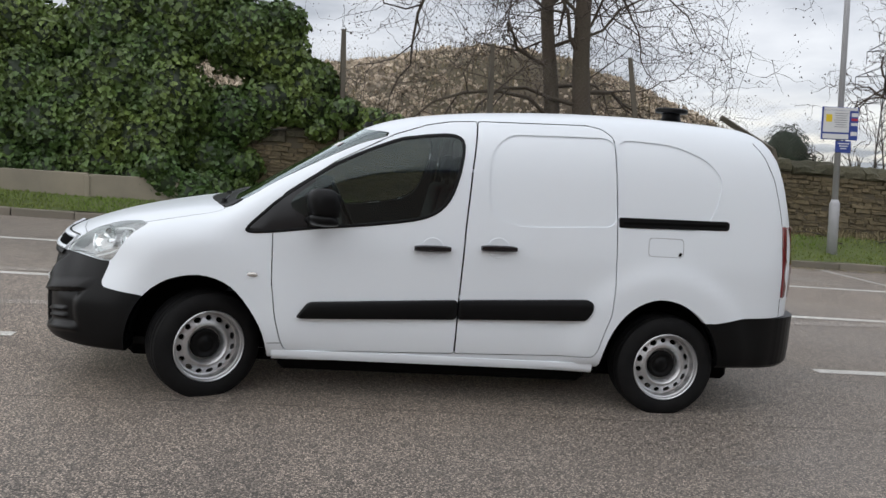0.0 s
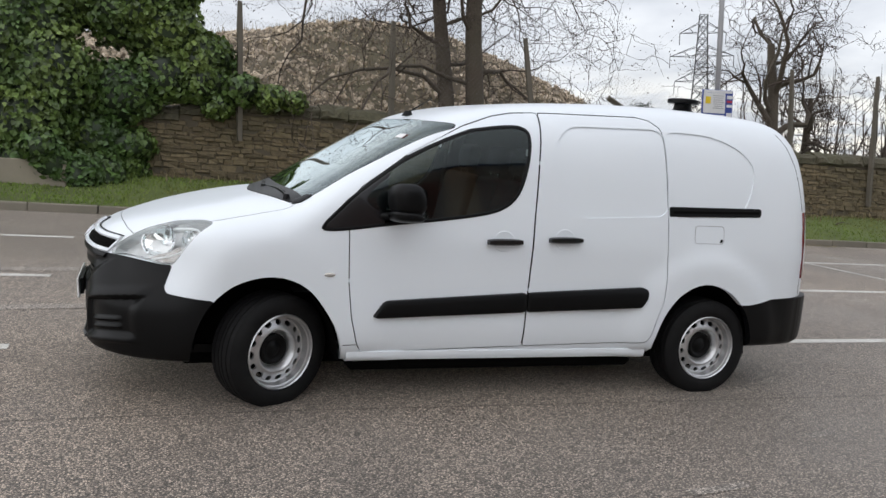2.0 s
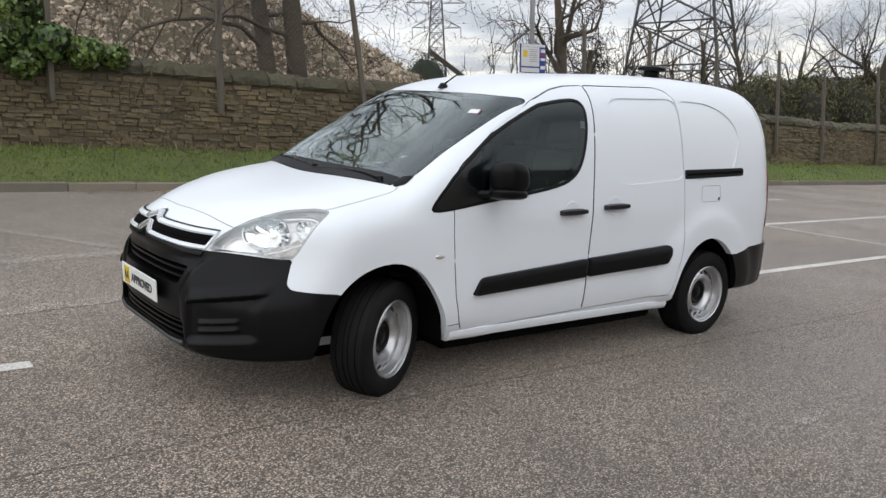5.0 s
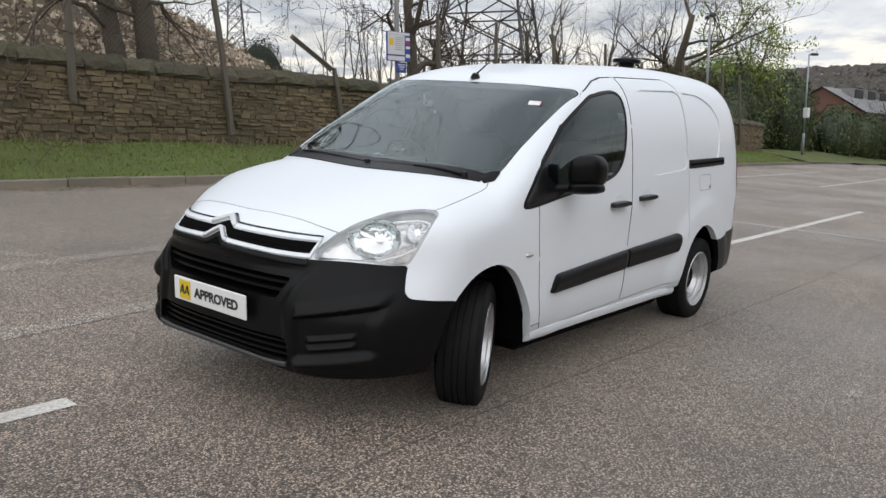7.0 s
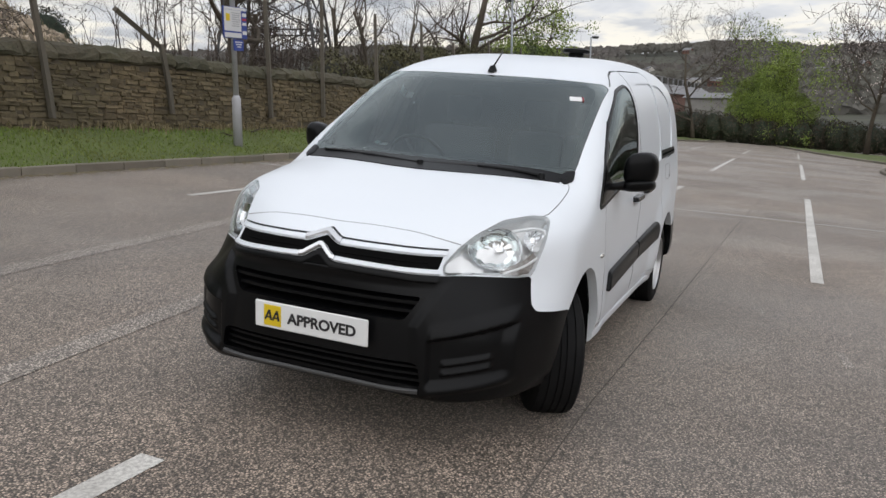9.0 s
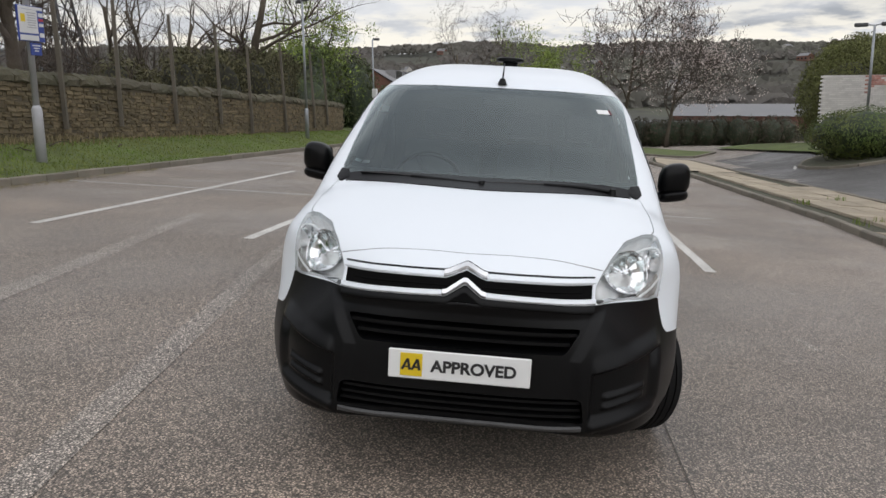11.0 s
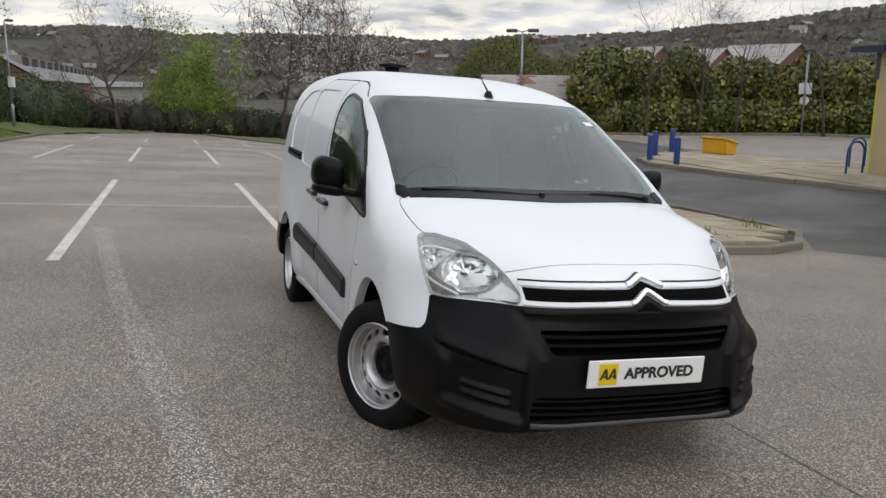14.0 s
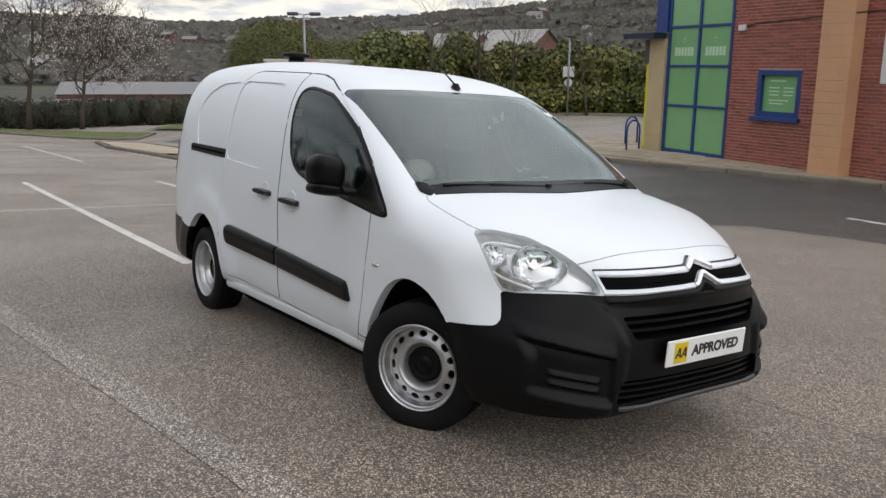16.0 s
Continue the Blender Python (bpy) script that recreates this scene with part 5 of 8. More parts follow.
M["panel"] = material("weathered_concrete_panel", (0.30, 0.26, 0.195), 0.9, grain=(70, 0.35, (0.25, 0.23, 0.19)), stain=(1.4, 0.7, (0.20, 0.18, 0.14)), bump=(60, 0.4, 0.006), per_object=0.12)
M["post"] = material("weathered_concrete_post", (0.135, 0.115, 0.088), 0.9, grain=(60, 0.5, (0.11, 0.10, 0.085)), stain=(2.5, 0.5, (0.10, 0.095, 0.08)), bump=(60, 0.5, 0.006))
M["wire"] = material("rusty_wire", (0.20, 0.19, 0.18), 0.6, 0.5, stain=(2, 0.6, (0.14, 0.09, 0.06)))
M["ivy"] = material("ivy_leaf", (0.058, 0.108, 0.026), 0.5, stain=(0.9, 0.75, (0.155, 0.205, 0.045)), per_island=0.5)
# dark copy of the ivy leaf: paints the shade inside bushes into the colour
M["inner_shade"] = material("painted_inner_shade", (0.020, 0.034, 0.012), 0.55, per_island=0.4)
M["spring"] = material("young_spring_leaf", (0.205, 0.270, 0.040), 0.6, stain=(0.4, 0.6, (0.115, 0.180, 0.032)), per_island=0.35)
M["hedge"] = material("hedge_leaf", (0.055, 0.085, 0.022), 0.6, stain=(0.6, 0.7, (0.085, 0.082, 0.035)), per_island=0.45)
M["brown_hedge"] = material("bare_hedge_twig", (0.075, 0.060, 0.042), 0.85, stain=(0.5, 0.7, (0.045, 0.052, 0.025)), per_island=0.4)
M["scrub"] = material("olive_scrub_twig", (0.088, 0.078, 0.038), 0.85, stain=(0.4, 0.7, (0.062, 0.066, 0.026)), per_island=0.45)
# dark twig colour with the shade inside scrub and trees painted in
M["woods_shade"] = material("painted_wood_shade", (0.032, 0.032, 0.022), 0.95, stain=(0.1, 0.5, (0.045, 0.042, 0.028)))
M["conifer"] = material("dark_conifer", (0.016, 0.028, 0.012), 0.7, per_island=0.4)
M["blossom"] = material("pale_blossom", (0.60, 0.52, 0.48), 0.8, per_island=0.2)
M["bark"] = material("grey_brown_bark", (0.085, 0.066, 0.048), 0.9, grain=(30, 0.5, (0.045, 0.036, 0.028)), stain=(2, 0.4, (0.10, 0.095, 0.06)), bump=(26, 0.8, 0.02))
M["twig"] = material("dark_twig", (0.060, 0.045, 0.035), 0.85, per_island=0.25)
M["rubble"] = material("pale_rubble", (0.56, 0.47, 0.365), 0.9, grain=(20, 0.4, (0.38, 0.31, 0.235)), stain=(0.35, 0.55, (0.27, 0.215, 0.145)), per_island=0.45)
M["mound"] = material("rubble_soil", (0.155, 0.120, 0.085), 0.95, grain=(9, 0.6, (0.09, 0.072, 0.052)), stain=(0.35, 0.7, (0.105, 0.105, 0.050)), bump=(7, 0.9, 0.08))
M["steel"] = material("galvanised_steel", (0.33, 0.35, 0.37), 0.45, 0.6, grain=(60, 0.3, (0.25, 0.26, 0.27)), stain=(3, 0.3, (0.26, 0.27, 0.28)))
M["pylon"] = material("dull_pylon_steel", (0.095, 0.097, 0.10), 0.6, 0.5, stain=(0.4, 0.4, (0.09, 0.09, 0.09)))
M["blue"] = material("blue_painted_metal", (0.012, 0.045, 0.20), 0.4, grain=(40, 0.3, (0.02, 0.06, 0.24)), stain=(3, 0.3, (0.01, 0.03, 0.13)))
M["green"] = material("green_window_film", (0.195, 0.425, 0.185), 0.22, stain=(0.8, 0.25, (0.24, 0.48, 0.24)), coat=0.3)
M["film_white"] = material("pale_green_print", (0.50, 0.68, 0.50), 0.4, grain=(60, 0.3, (0.3, 0.5, 0.3)))
M["brick"] = material("red_brick", (0.315, 0.088, 0.062), 0.85, grain=(55, 0.5, (0.22, 0.068, 0.050)), stain=(0.9, 0.3, (0.28, 0.10, 0.08)), bump=(80, 0.5, 0.004), per_object=0.28)
M["brick_far"] = material("red_brick_courses", (0.315, 0.088, 0.062), 0.85, grain=(55, 0.5, (0.22, 0.068, 0.050)), stain=(0.9, 0.3, (0.28, 0.10, 0.08)), bump=(80, 0.5, 0.004), per_island=0.28)
M["brick_mortar"] = material("pale_brick_mortar", (0.50, 0.40, 0.35), 0.95, grain=(70, 0.4, (0.27, 0.21, 0.18)))
M["buff"] = material("buff_blockwork", (0.66, 0.375, 0.205), 0.85, grain=(60, 0.4, (0.48, 0.26, 0.15)), stain=(1.2, 0.4, (0.47, 0.27, 0.16)), bump=(50, 0.4, 0.006))
M["cream"] = material("cream_block", (0.52, 0.42, 0.25), 0.85, grain=(60, 0.3, (0.42, 0.33, 0.19)), stain=(1.2, 0.35, (0.40, 0.32, 0.19)), bump=(50, 0.4, 0.006))
M["lime"] = material("bright_yellow_trim", (0.62, 0.62, 0.02), 0.5, stain=(3, 0.2, (0.5, 0.5, 0.02)))
M["gritbin"] = material("yellow_grit_bin", (0.70, 0.36, 0.012), 0.5, stain=(4, 0.3, (0.52, 0.27, 0.02)), bump=(30, 0.2, 0.004))
M["white_brick"] = material("peeling_white_brick", (0.60, 0.58, 0.55), 0.85, grain=(9, 0.25, (0.5, 0.48, 0.45)), stain=(0.55, 0.0, (0.3, 0.1, 0.08)), bump=(40, 0.5, 0.006), per_island=0.10)
M["bare_brick"] = material("bare_pink_brick", (0.38, 0.165, 0.13), 0.9, grain=(12, 0.5, (0.52, 0.42, 0.38)), bump=(40, 0.5, 0.006), per_island=0.25)
M["slate"] = material("grey_roof", (0.20, 0.20, 0.205), 0.7, grain=(4, 0.3, (0.14, 0.14, 0.145)), stain=(0.2, 0.4, (0.26, 0.25, 0.24)))
M["render"] = material("pale_render", (0.50, 0.48, 0.45), 0.9, stain=(0.4, 0.35, (0.36, 0.34, 0.31)))
M["far_brick"] = material("weathered_far_brick", (0.16, 0.082, 0.062), 0.9, stain=(0.4, 0.4, (0.14, 0.07, 0.05)))
M["dark_glass"] = material("dark_window_glass", (0.02, 0.024, 0.028), 0.12, stain=(2, 0.3, (0.04, 0.045, 0.05)))
M["lamp_grey"] = material("lamp_housing", (0.06, 0.062, 0.065), 0.5)
M["sign_white"] = material("sign_face", (0.68, 0.68, 0.68), 0.45, stain=(5, 0.15, (0.5, 0.5, 0.5)))
M["sign_blue"] = material("sign_blue", (0.03, 0.06, 0.28), 0.45)
M["sign_red"] = material("sign_red", (0.42, 0.03, 0.05), 0.45)

RNG = np.random.default_rng(7)


def G(x, y):
    return lot(x, y)


# ---------------------------------------------------------------- markings
def stripe(name, pts, wide, mat, label, lift=0.004, category="marking", group=""):
    """A painted stripe along points, draped on the ground."""
    P = [np.array(p, float) for p in pts]
    path = []
    for a, b in zip(P, P[1:]):
        n = max(1, int(np.linalg.norm(b - a) / 0.5))
        path += [a + (b - a) * k / n for k in range(n)]
    path.append(P[-1])
    vs, fs = [], []
    for i, p in enumerate(path):
        d = path[min(i + 1, len(path) - 1)] - path[max(i - 1, 0)]
        d = d / np.linalg.norm(d)
        n = np.array((-d[1], d[0])) * wide / 2
        for q in (p + n, p - n):
            vs.append((q[0], q[1], G(q[0], q[1]) + lift))
    fs = [(2 * k, 2 * k + 1, 2 * k + 3, 2 * k + 2) for k in range(len(path) - 1)]
    ob = hang(name, mesh_of(name, vs, fs), mat)
    return tagged(ob, label, category, group, "structure")


def build_markings():
    for y0, y1 in ((10.80, 10.85), (8.34, 8.30), (5.94, 5.78), (3.45, 3.22)):
        stripe("bay_line", [(3.92, y0), (14.0, (y0 + y1) / 2)], 0.115, M["line"], "worn white parking bay line on asphalt", group="bay lines")
        stripe("bay_line", [(21.0, (y0 + 2 * y1) / 3), (31.8, y1)], 0.115, M["line"], "worn white parking bay line on asphalt", group="bay lines")
        stripe("bay_line", [(-7.2, y0 + 0.05), (-2.10, y0 + 0.02)], 0.115, M["line"], "worn white parking bay line on asphalt", group="bay lines")
        stripe("bay_line", [(38.5, y1), (46.0, y1 - 0.05)], 0.115, M["line"], "worn white parking bay line on asphalt", group="bay lines")
    for y0 in (0.75,):
        stripe("bay_line", [(21.0, y0 - 0.2), (31.8, y0 - 0.4)], 0.115, M["line"], "worn white parking bay line on asphalt", group="bay lines")
    stripe("row_line", [(8.62, 13.15), (8.88, 8.75), (9.0, 6.6), (9.2, 4.5), (9.3, 2.3)], 0.075, M["line"], "thin white line between two rows of bays", lift=0.0065)
    stripe("faded_line", [(-4.5, 8.45), (-1.16, 8.80), (2.4, 9.20), (5.6, 9.60)], 0.20, M["faded"], "old faded line worn into the asphalt", lift=0.0035)
    stripe("faded_line", [(-3.4, 6.92), (-1.5, 7.17), (0.3, 7.40), (2.35, 7.68), (6.4, 8.09)], 0.17, M["faded"], "old faded line worn into the asphalt", lift=0.0035)
    stripe("faded_line", [(-2.1, 11.3), (-1.13, 9.76), (-0.7, 9.1)], 0.14, M["faded"], "old faded line worn into the asphalt", lift=0.0035)
    stripe("road_line", [(3.05, -4.42), (1.2, -4.2)], 0.10, M["line"], "short white road line on dark asphalt", lift=0.010)
    stripe("road_line", [(23.4, -3.2), (27.0, -4.4)], 0.10, M["line"], "short white road line on dark asphalt", lift=0.010)
    # a long mended joint in the asphalt beside the van
    stripe("asphalt_joint", [(-3.2, 4.62), (-0.5, 4.62), (1.6, 4.55), (6.8, 4.42), (13.0, 4.2)], 0.007, M["joint"], "dark sealed joint in the asphalt", lift=0.003)
    # pale scuffs
    for x, y, l in ((1.0, 3.35, 0.35), (2.2, 3.9, 0.22), (3.0, 2.9, 0.25)):
        stripe("pale_scuff", [(x, y), (x + l, y + 0.04)], 0.06, M["faded"], "small pale scuff on the asphalt", lift=0.003)


M["joint"] = material("bitumen_joint", (0.100, 0.088, 0.076), 0.8, grain=(30, 0.7, (0.12, 0.108, 0.096)), stain=(1.2, 0.9, (0.118, 0.105, 0.093)))


# ---------------------------------------------------------------- kerbs, verge, pavements
def piece_mesh(name, sx, sy, sz, bev, mat, rough=0.0, seed=0):
    """A worn block with chamfered edges, base at z = 0."""
    bm = box_bm(sx, sy, sz, bev, (0, 0, sz / 2))
    rg = np.random.default_rng(seed)
    if rough:
        for v in bm.verts:
            v.co += Vector(rg.normal(0, rough, 3))
    me = bpy.data.meshes.new(name)
    bmesh.ops.recalc_face_normals(bm, faces=bm.faces)
    bm.to_mesh(me)
    bm.free()
    me.materials.append(mat)
    return me


def kerb_run(name, pts, label, high=0.12, wide=0.15, step=0.92):
    """A row of kerb stones along a line on the ground."""
    root = tagged(new(name), label, "kerb", kind="structure")
    shapes = [piece_mesh("kerb_stone", step - 0.012, wide, high + 0.15, 0.014, M["kerb"], 0.004, 40 + k) for k in range(4)]
    P = [Vector((x, y, 0)) for x, y in pts]
    i = 0
    for a, b in zip(P, P[1:]):
        n = max(1, round((b - a).length / step))
        for k in range(n):
            c = a.lerp(b, (k + 0.5) / n)
            d = (b - a) / n
            za, zb = G(c.x - d.x / 2, c.y - d.y / 2), G(c.x + d.x / 2, c.y + d.y / 2)
            ob = hang("kerb_stone", shapes[i % 4], None, root)
            ob.matrix_basis = Matrix.Translation((c.x, c.y, (za + zb) / 2 - 0.15 + 0.004 * math.sin(i * 2.3))) @ Euler((0, -math.atan2(zb - za, d.length), math.atan2(d.y, d.x))).to_matrix().to_4x4() @ Matrix.Diagonal((d.length / step, 1, 1, 1))
            i += 1
    return root


def verge_height(x, y):
    return G(x, y) + 0.105 + 0.33 * ease(13.5, 15.8, y) + 0.05 * noise.noise(Vector((x * 0.7, y * 0.9, 0)))


def grass(name, spots, tall, mat, label, seed=1):
    """Bent blades, one mesh."""
    rg = np.random.default_rng(seed)
    vs, fs = [], []
    for (x, y, z) in spots:
        a, h = rg.uniform(0, 2 * math.pi), tall * rg.uniform(0.45, 1.25)
        w = 0.007 + 0.006 * rg.random()
        lean = rg.uniform(0.1, 0.7) * h
        ca, sa = math.cos(a), math.sin(a)
        b = len(vs)
        vs += [(x - sa * w, y + ca * w, z - 0.01), (x + sa * w, y - ca * w, z - 0.01), (x + ca * lean * 0.4 + sa * w * 0.7, y + sa * lean * 0.4 - ca * w * 0.7, z + h * 0.6), (x + ca * lean * 0.4 - sa * w * 0.7, y + sa * lean * 0.4 + ca * w * 0.7, z + h * 0.6), (x + ca * lean, y + sa * lean, z + h)]
        fs += [(b, b + 1, b + 2, b + 3), (b + 3, b + 2, b + 4)]
    return tagged(hang(name, mesh_of(name, vs, fs), mat), label, "grass", kind="stuff")


def build_verge():
    kerb_run("kerb_north", [(-14, 13.40), (41.5, 13.36), (47, 12.6), (52, 10.9), (56, 9.2), (62, 8.2)], "worn concrete kerb along the grass verge")
    xs, ys = list(np.arange(-14, 62.1, 0.6)), [13.44, 13.7, 14.1, 14.5, 14.9, 15.3, 15.7, 16.1]
    v = sheet("verge", xs, ys, verge_height, M["turf"])
    tagged(v, "mown grass verge rising to the stone wall", "verge", kind="structure")
    xs, ys = list(np.arange(40, 66.1, 1.0)), list(np.arange(9.2, 30, 1.0))
    c = sheet("corner_bank", xs, ys, lambda x, y: G(x, y) + 0.1 + 0.35 * ease(13, 16, y), M["turf"], keep=lambda x, y: y > 13.2 - 0.28 * max(0, x - 44))
    tagged(c, "rough grass bank at the end of the wall", "bank", kind="structure")
    rg = np.random.default_rng(5)
    spots = []
    for _ in range(30000):
        x = -6 + 46 * rg.random() ** 1.5
        y = rg.uniform(13.46, 15.78)
        spots.append((x, y, verge_height(x, y)))
    grass("verge_grass", spots, 0.045, M["blade"], "short green grass on the verge", 11)
    spots = []
    for _ in range(1500):
        x = rg.uniform(-2, 24) if rg.random() < 0.4 else rg.uniform(7.5, 13.5)
        y = 15.78 - abs(rg.normal(0, 0.22))
        spots.append((x, y, verge_height(x, y)))
    grass("wall_foot_grass", spots, 0.16, M["drygrass"], "dry long grass at the wall foot", 12)
    # fallen twigs by the wall
    for k in range(9):
        x, y = rg.uniform(8.2, 13.6), rg.uniform(14.7, 15.6)
        z = verge_height(x, y)
        a = rg.uniform(0, 3.1)
        pts = [(x + math.cos(a) * t * 0.9 + 0.05 * rg.normal(), y + math.sin(a) * t * 0.4, z + 0.03 + 0.25 * t * (1 - t)) for t in np.linspace(0, 1, 6)]
        tagged(tube("fallen_branch", pts, [0.014, 0.013, 0.011, 0.009, 0.007, 0.004], M["twig"], None, 5), "dead branch lying on the verge", "branch", "fallen branches")


def leaf_litter():
    rg = np.random.default_rng(21)
    vs, fs = [], []
    for _ in range(900):
        x, y = rg.uniform(0, 12), 13.30 - abs(rg.normal(0, 0.16))
        s, a, z = rg.uniform(0.012, 0.04), rg.uniform(0, 6.3), 0.008
        b = len(vs)
        for k in range(4):
            t = a + k * math.pi / 2
            q = (x + s * math.cos(t) * (1.5 if k % 2 else 0.7), y + s * math.sin(t))
            vs.append((q[0], q[1], G(*q) + z + 0.012 * rg.random()))
        fs.append((b, b + 1, b + 2, b + 3))
    tagged(hang("leaf_litter", mesh_of("leaf_litter", vs, fs), M["drygrass"]), "dry leaves and grit swept against the kerb", "leaf litter", kind="stuff")


# ---------------------------------------------------------------- stone wall
def stone_shape(seed, name="stone"):
    rg = np.random.default_rng(seed)
    bm = box_bm(1, 1, 1, 0.06, (0, 0, 0))
    for v in bm.verts:
        v.co += Vector((rg.normal(0, 0.03), rg.normal(0, 0.06), rg.normal(0, 0.05)))
    me = bpy.data.meshes.new(name)
    bmesh.ops.recalc_face_normals(bm, faces=bm.faces)
    bm.to_mesh(me)
    bm.free()
    return me


def merged(name, shapes, places, mat):
    """One mesh of many placed shapes (vertex arrays), quick."""
    data = []
    for me in shapes:
        v = np.empty(len(me.vertices) * 3)
        me.vertices.foreach_get("co", v)
        data.append((v.reshape(-1, 3), [tuple(p.vertices) for p in me.polygons]))
    vs, fs, off = [], [], 0
    for k, m in places:
        v, f = data[k]
        A = np.array(m)
        vs.append(v @ A[:3, :3].T + A[:3, 3])
        fs += [tuple(i + off for i in q) for q in f]
        off += len(v)
    me = bpy.data.meshes.new(name)
    me.from_pydata(np.concatenate(vs).tolist(), [], fs)
    me.update()
    me.materials.append(mat)
    return me


WALL_Y = 15.80


def wall_top(x):
    return G(x, WALL_Y) + 1.98 + 0.03 * math.sin(x * 0.9) - 0.25 * ease(0.5, -1.5, x)


def coping_mesh(seed):
    """Heavy weathered coping stone with a sloping face and a rounded back."""
    rg = np.random.default_rng(seed)
    prof = [(-0.25, 0.0), (-0.265, 0.05), (-0.25, 0.13), (-0.17, 0.22), (-0.02, 0.29), (0.12, 0.27), (0.24, 0.16), (0.26, 0.0)]
    bm = bmesh.new()
    rows = []
    for x in (-0.5, -0.485, -0.25, 0.0, 0.25, 0.485, 0.5):
        k = 0.95 if abs(x) > 0.49 else 1.0
        rows.append([bm.verts.new((x, y * k + rg.normal(0, 0.020), z * k + (rg.normal(0, 0.024) if z else 0))) for y, z in prof])
    c = len(prof)
    for a, b in zip(rows, rows[1:]):
        for k in range(c):
            bm.faces.new((a[k], a[(k + 1) % c], b[(k + 1) % c], b[k]))
    bm.faces.new(rows[0])
    bm.faces.new(rows[-1][::-1])
    bmesh.ops.recalc_face_normals(bm, faces=bm.faces)
    me = bpy.data.meshes.new("coping_stone")
    bm.to_mesh(me)
    bm.free()
    me.materials.append(M["coping"])
    return me


# mossy; base also darkened in colour to offset skylight on the top faces
M["coping"] = material("mossy_darkened_coping", (0.105, 0.090, 0.060), 0.95, grain=(14, 0.7, (0.050, 0.046, 0.030)), stain=(1.1, 0.7, (0.060, 0.064, 0.030)), bump=(22, 0.9, 0.02), per_object=0.2)


def build_stone_wall():
    root = tagged(new("wall_north"), "long dark sandstone wall in rough courses along the verge", "wall", kind="structure")
    xs = list(np.arange(-2.2, 40.3, 0.5))
    vs, fs = [], []
    for x in xs:
        b, t = G(x, WALL_Y) + 0.1, wall_top(x) - 0.16
        vs += [(x, WALL_Y + 0.004, b), (x, WALL_Y + 0.004, t), (x, WALL_Y + 0.40, t), (x, WALL_Y + 0.40, b)]
    for i in range(len(xs) - 1):
        for k in range(4):
            fs.append((4 * i + k, 4 * i + (k + 1) % 4, 4 * i + 4 + (k + 1) % 4, 4 * i + 4 + k))
    fs += [(3, 2, 1, 0), tuple(4 * (len(xs) - 1) + k for k in range(4))]
    hang("wall_core", mesh_of("wall_core", vs, fs), M["mortar"], root)
    shapes = [stone_shape(100 + k) for k in range(10)]
    single = []
    for s in shapes:
        c = s.copy()
        c.materials.append(M["stone"])
        single.append(c)
    rg = np.random.default_rng(3)
    places, named = [], 0
    z = 0.30
    row = 0
    slope = -0.04
    while z < 1.86:
        h = rg.uniform(0.055, 0.145)
        x = -2.2 + rg.uniform(0, 0.2)
        while x < 40.0:
            l = rg.uniform(0.10, 0.40) * (1.0 if x < 22 else 1.5) * (0.75 + 2.2 * h)
            if h > 0.10 and rg.random() < 0.4:
                for q in (0.28, 0.77):
                    qh = h * (0.52 if q < 0.5 else 0.44)
                    cx = x + l / 2
                    zc = G(cx, WALL_Y) + z + h * q
                    if zc + qh / 2 < wall_top(cx) - 0.30:
                        m = Matrix.Translation((cx, WALL_Y + 0.045 + rg.normal(0, 0.012), zc)) @ Euler((0, math.atan(-slope) + rg.normal(0, 0.03), rg.normal(0, 0.03))).to_matrix().to_4x4() @ Matrix.Diagonal((l - 0.004, 0.13, qh, 1))
                        places.append((int(rg.integers(10)), m))
                x += l
                continue
            hh = h * rg.uniform(0.86, 1.04)
            cx = x + l / 2
            zc = G(cx, WALL_Y) + z + h / 2
            if zc + h / 2 < wall_top(cx) - 0.28:
                m = Matrix.Translation((cx, WALL_Y + 0.045 + rg.normal(0, 0.014), zc + rg.normal(0, 0.008))) @ Euler((0, math.atan(-slope) + rg.normal(0, 0.035), rg.normal(0, 0.04))).to_matrix().to_4x4() @ Matrix.Diagonal((l - 0.006, 0.13, hh, 1))
                k = int(rg.integers(10))
                if 3.6 < cx < 8.0 and named < 300:
                    ob = hang("stone", single[k], None, root)
                    ob.matrix_basis = m
                    named += 1
                else:
                    places.append((k, m))
            x += l
        z += h
        row += 1
    rest = hang("stonework", merged("stonework", shapes, places, M["stone_far"]), None, root, "weathered sandstone courses")
    rest["kind"] = "stuff"
    x = -2.2
    caps = []
    cap_shapes = [coping_mesh(70 + k) for k in range(6)]
    while x < 40.2:
        l = rg.uniform(0.5, 1.15)
        cx = x + l / 2
        ob = hang("coping_stone", cap_shapes[int(rg.integers(6))], None, root)
        ob.matrix_basis = Matrix.Translation((cx, WALL_Y + 0.20, wall_top(cx) - 0.31)) @ Euler((rg.normal(0, 0.03), 0.04 + rg.normal(0, 0.02), rg.normal(0, 0.02))).to_matrix().to_4x4() @ Matrix.Diagonal((l - 0.01, 1, 1, 1))
        x += l


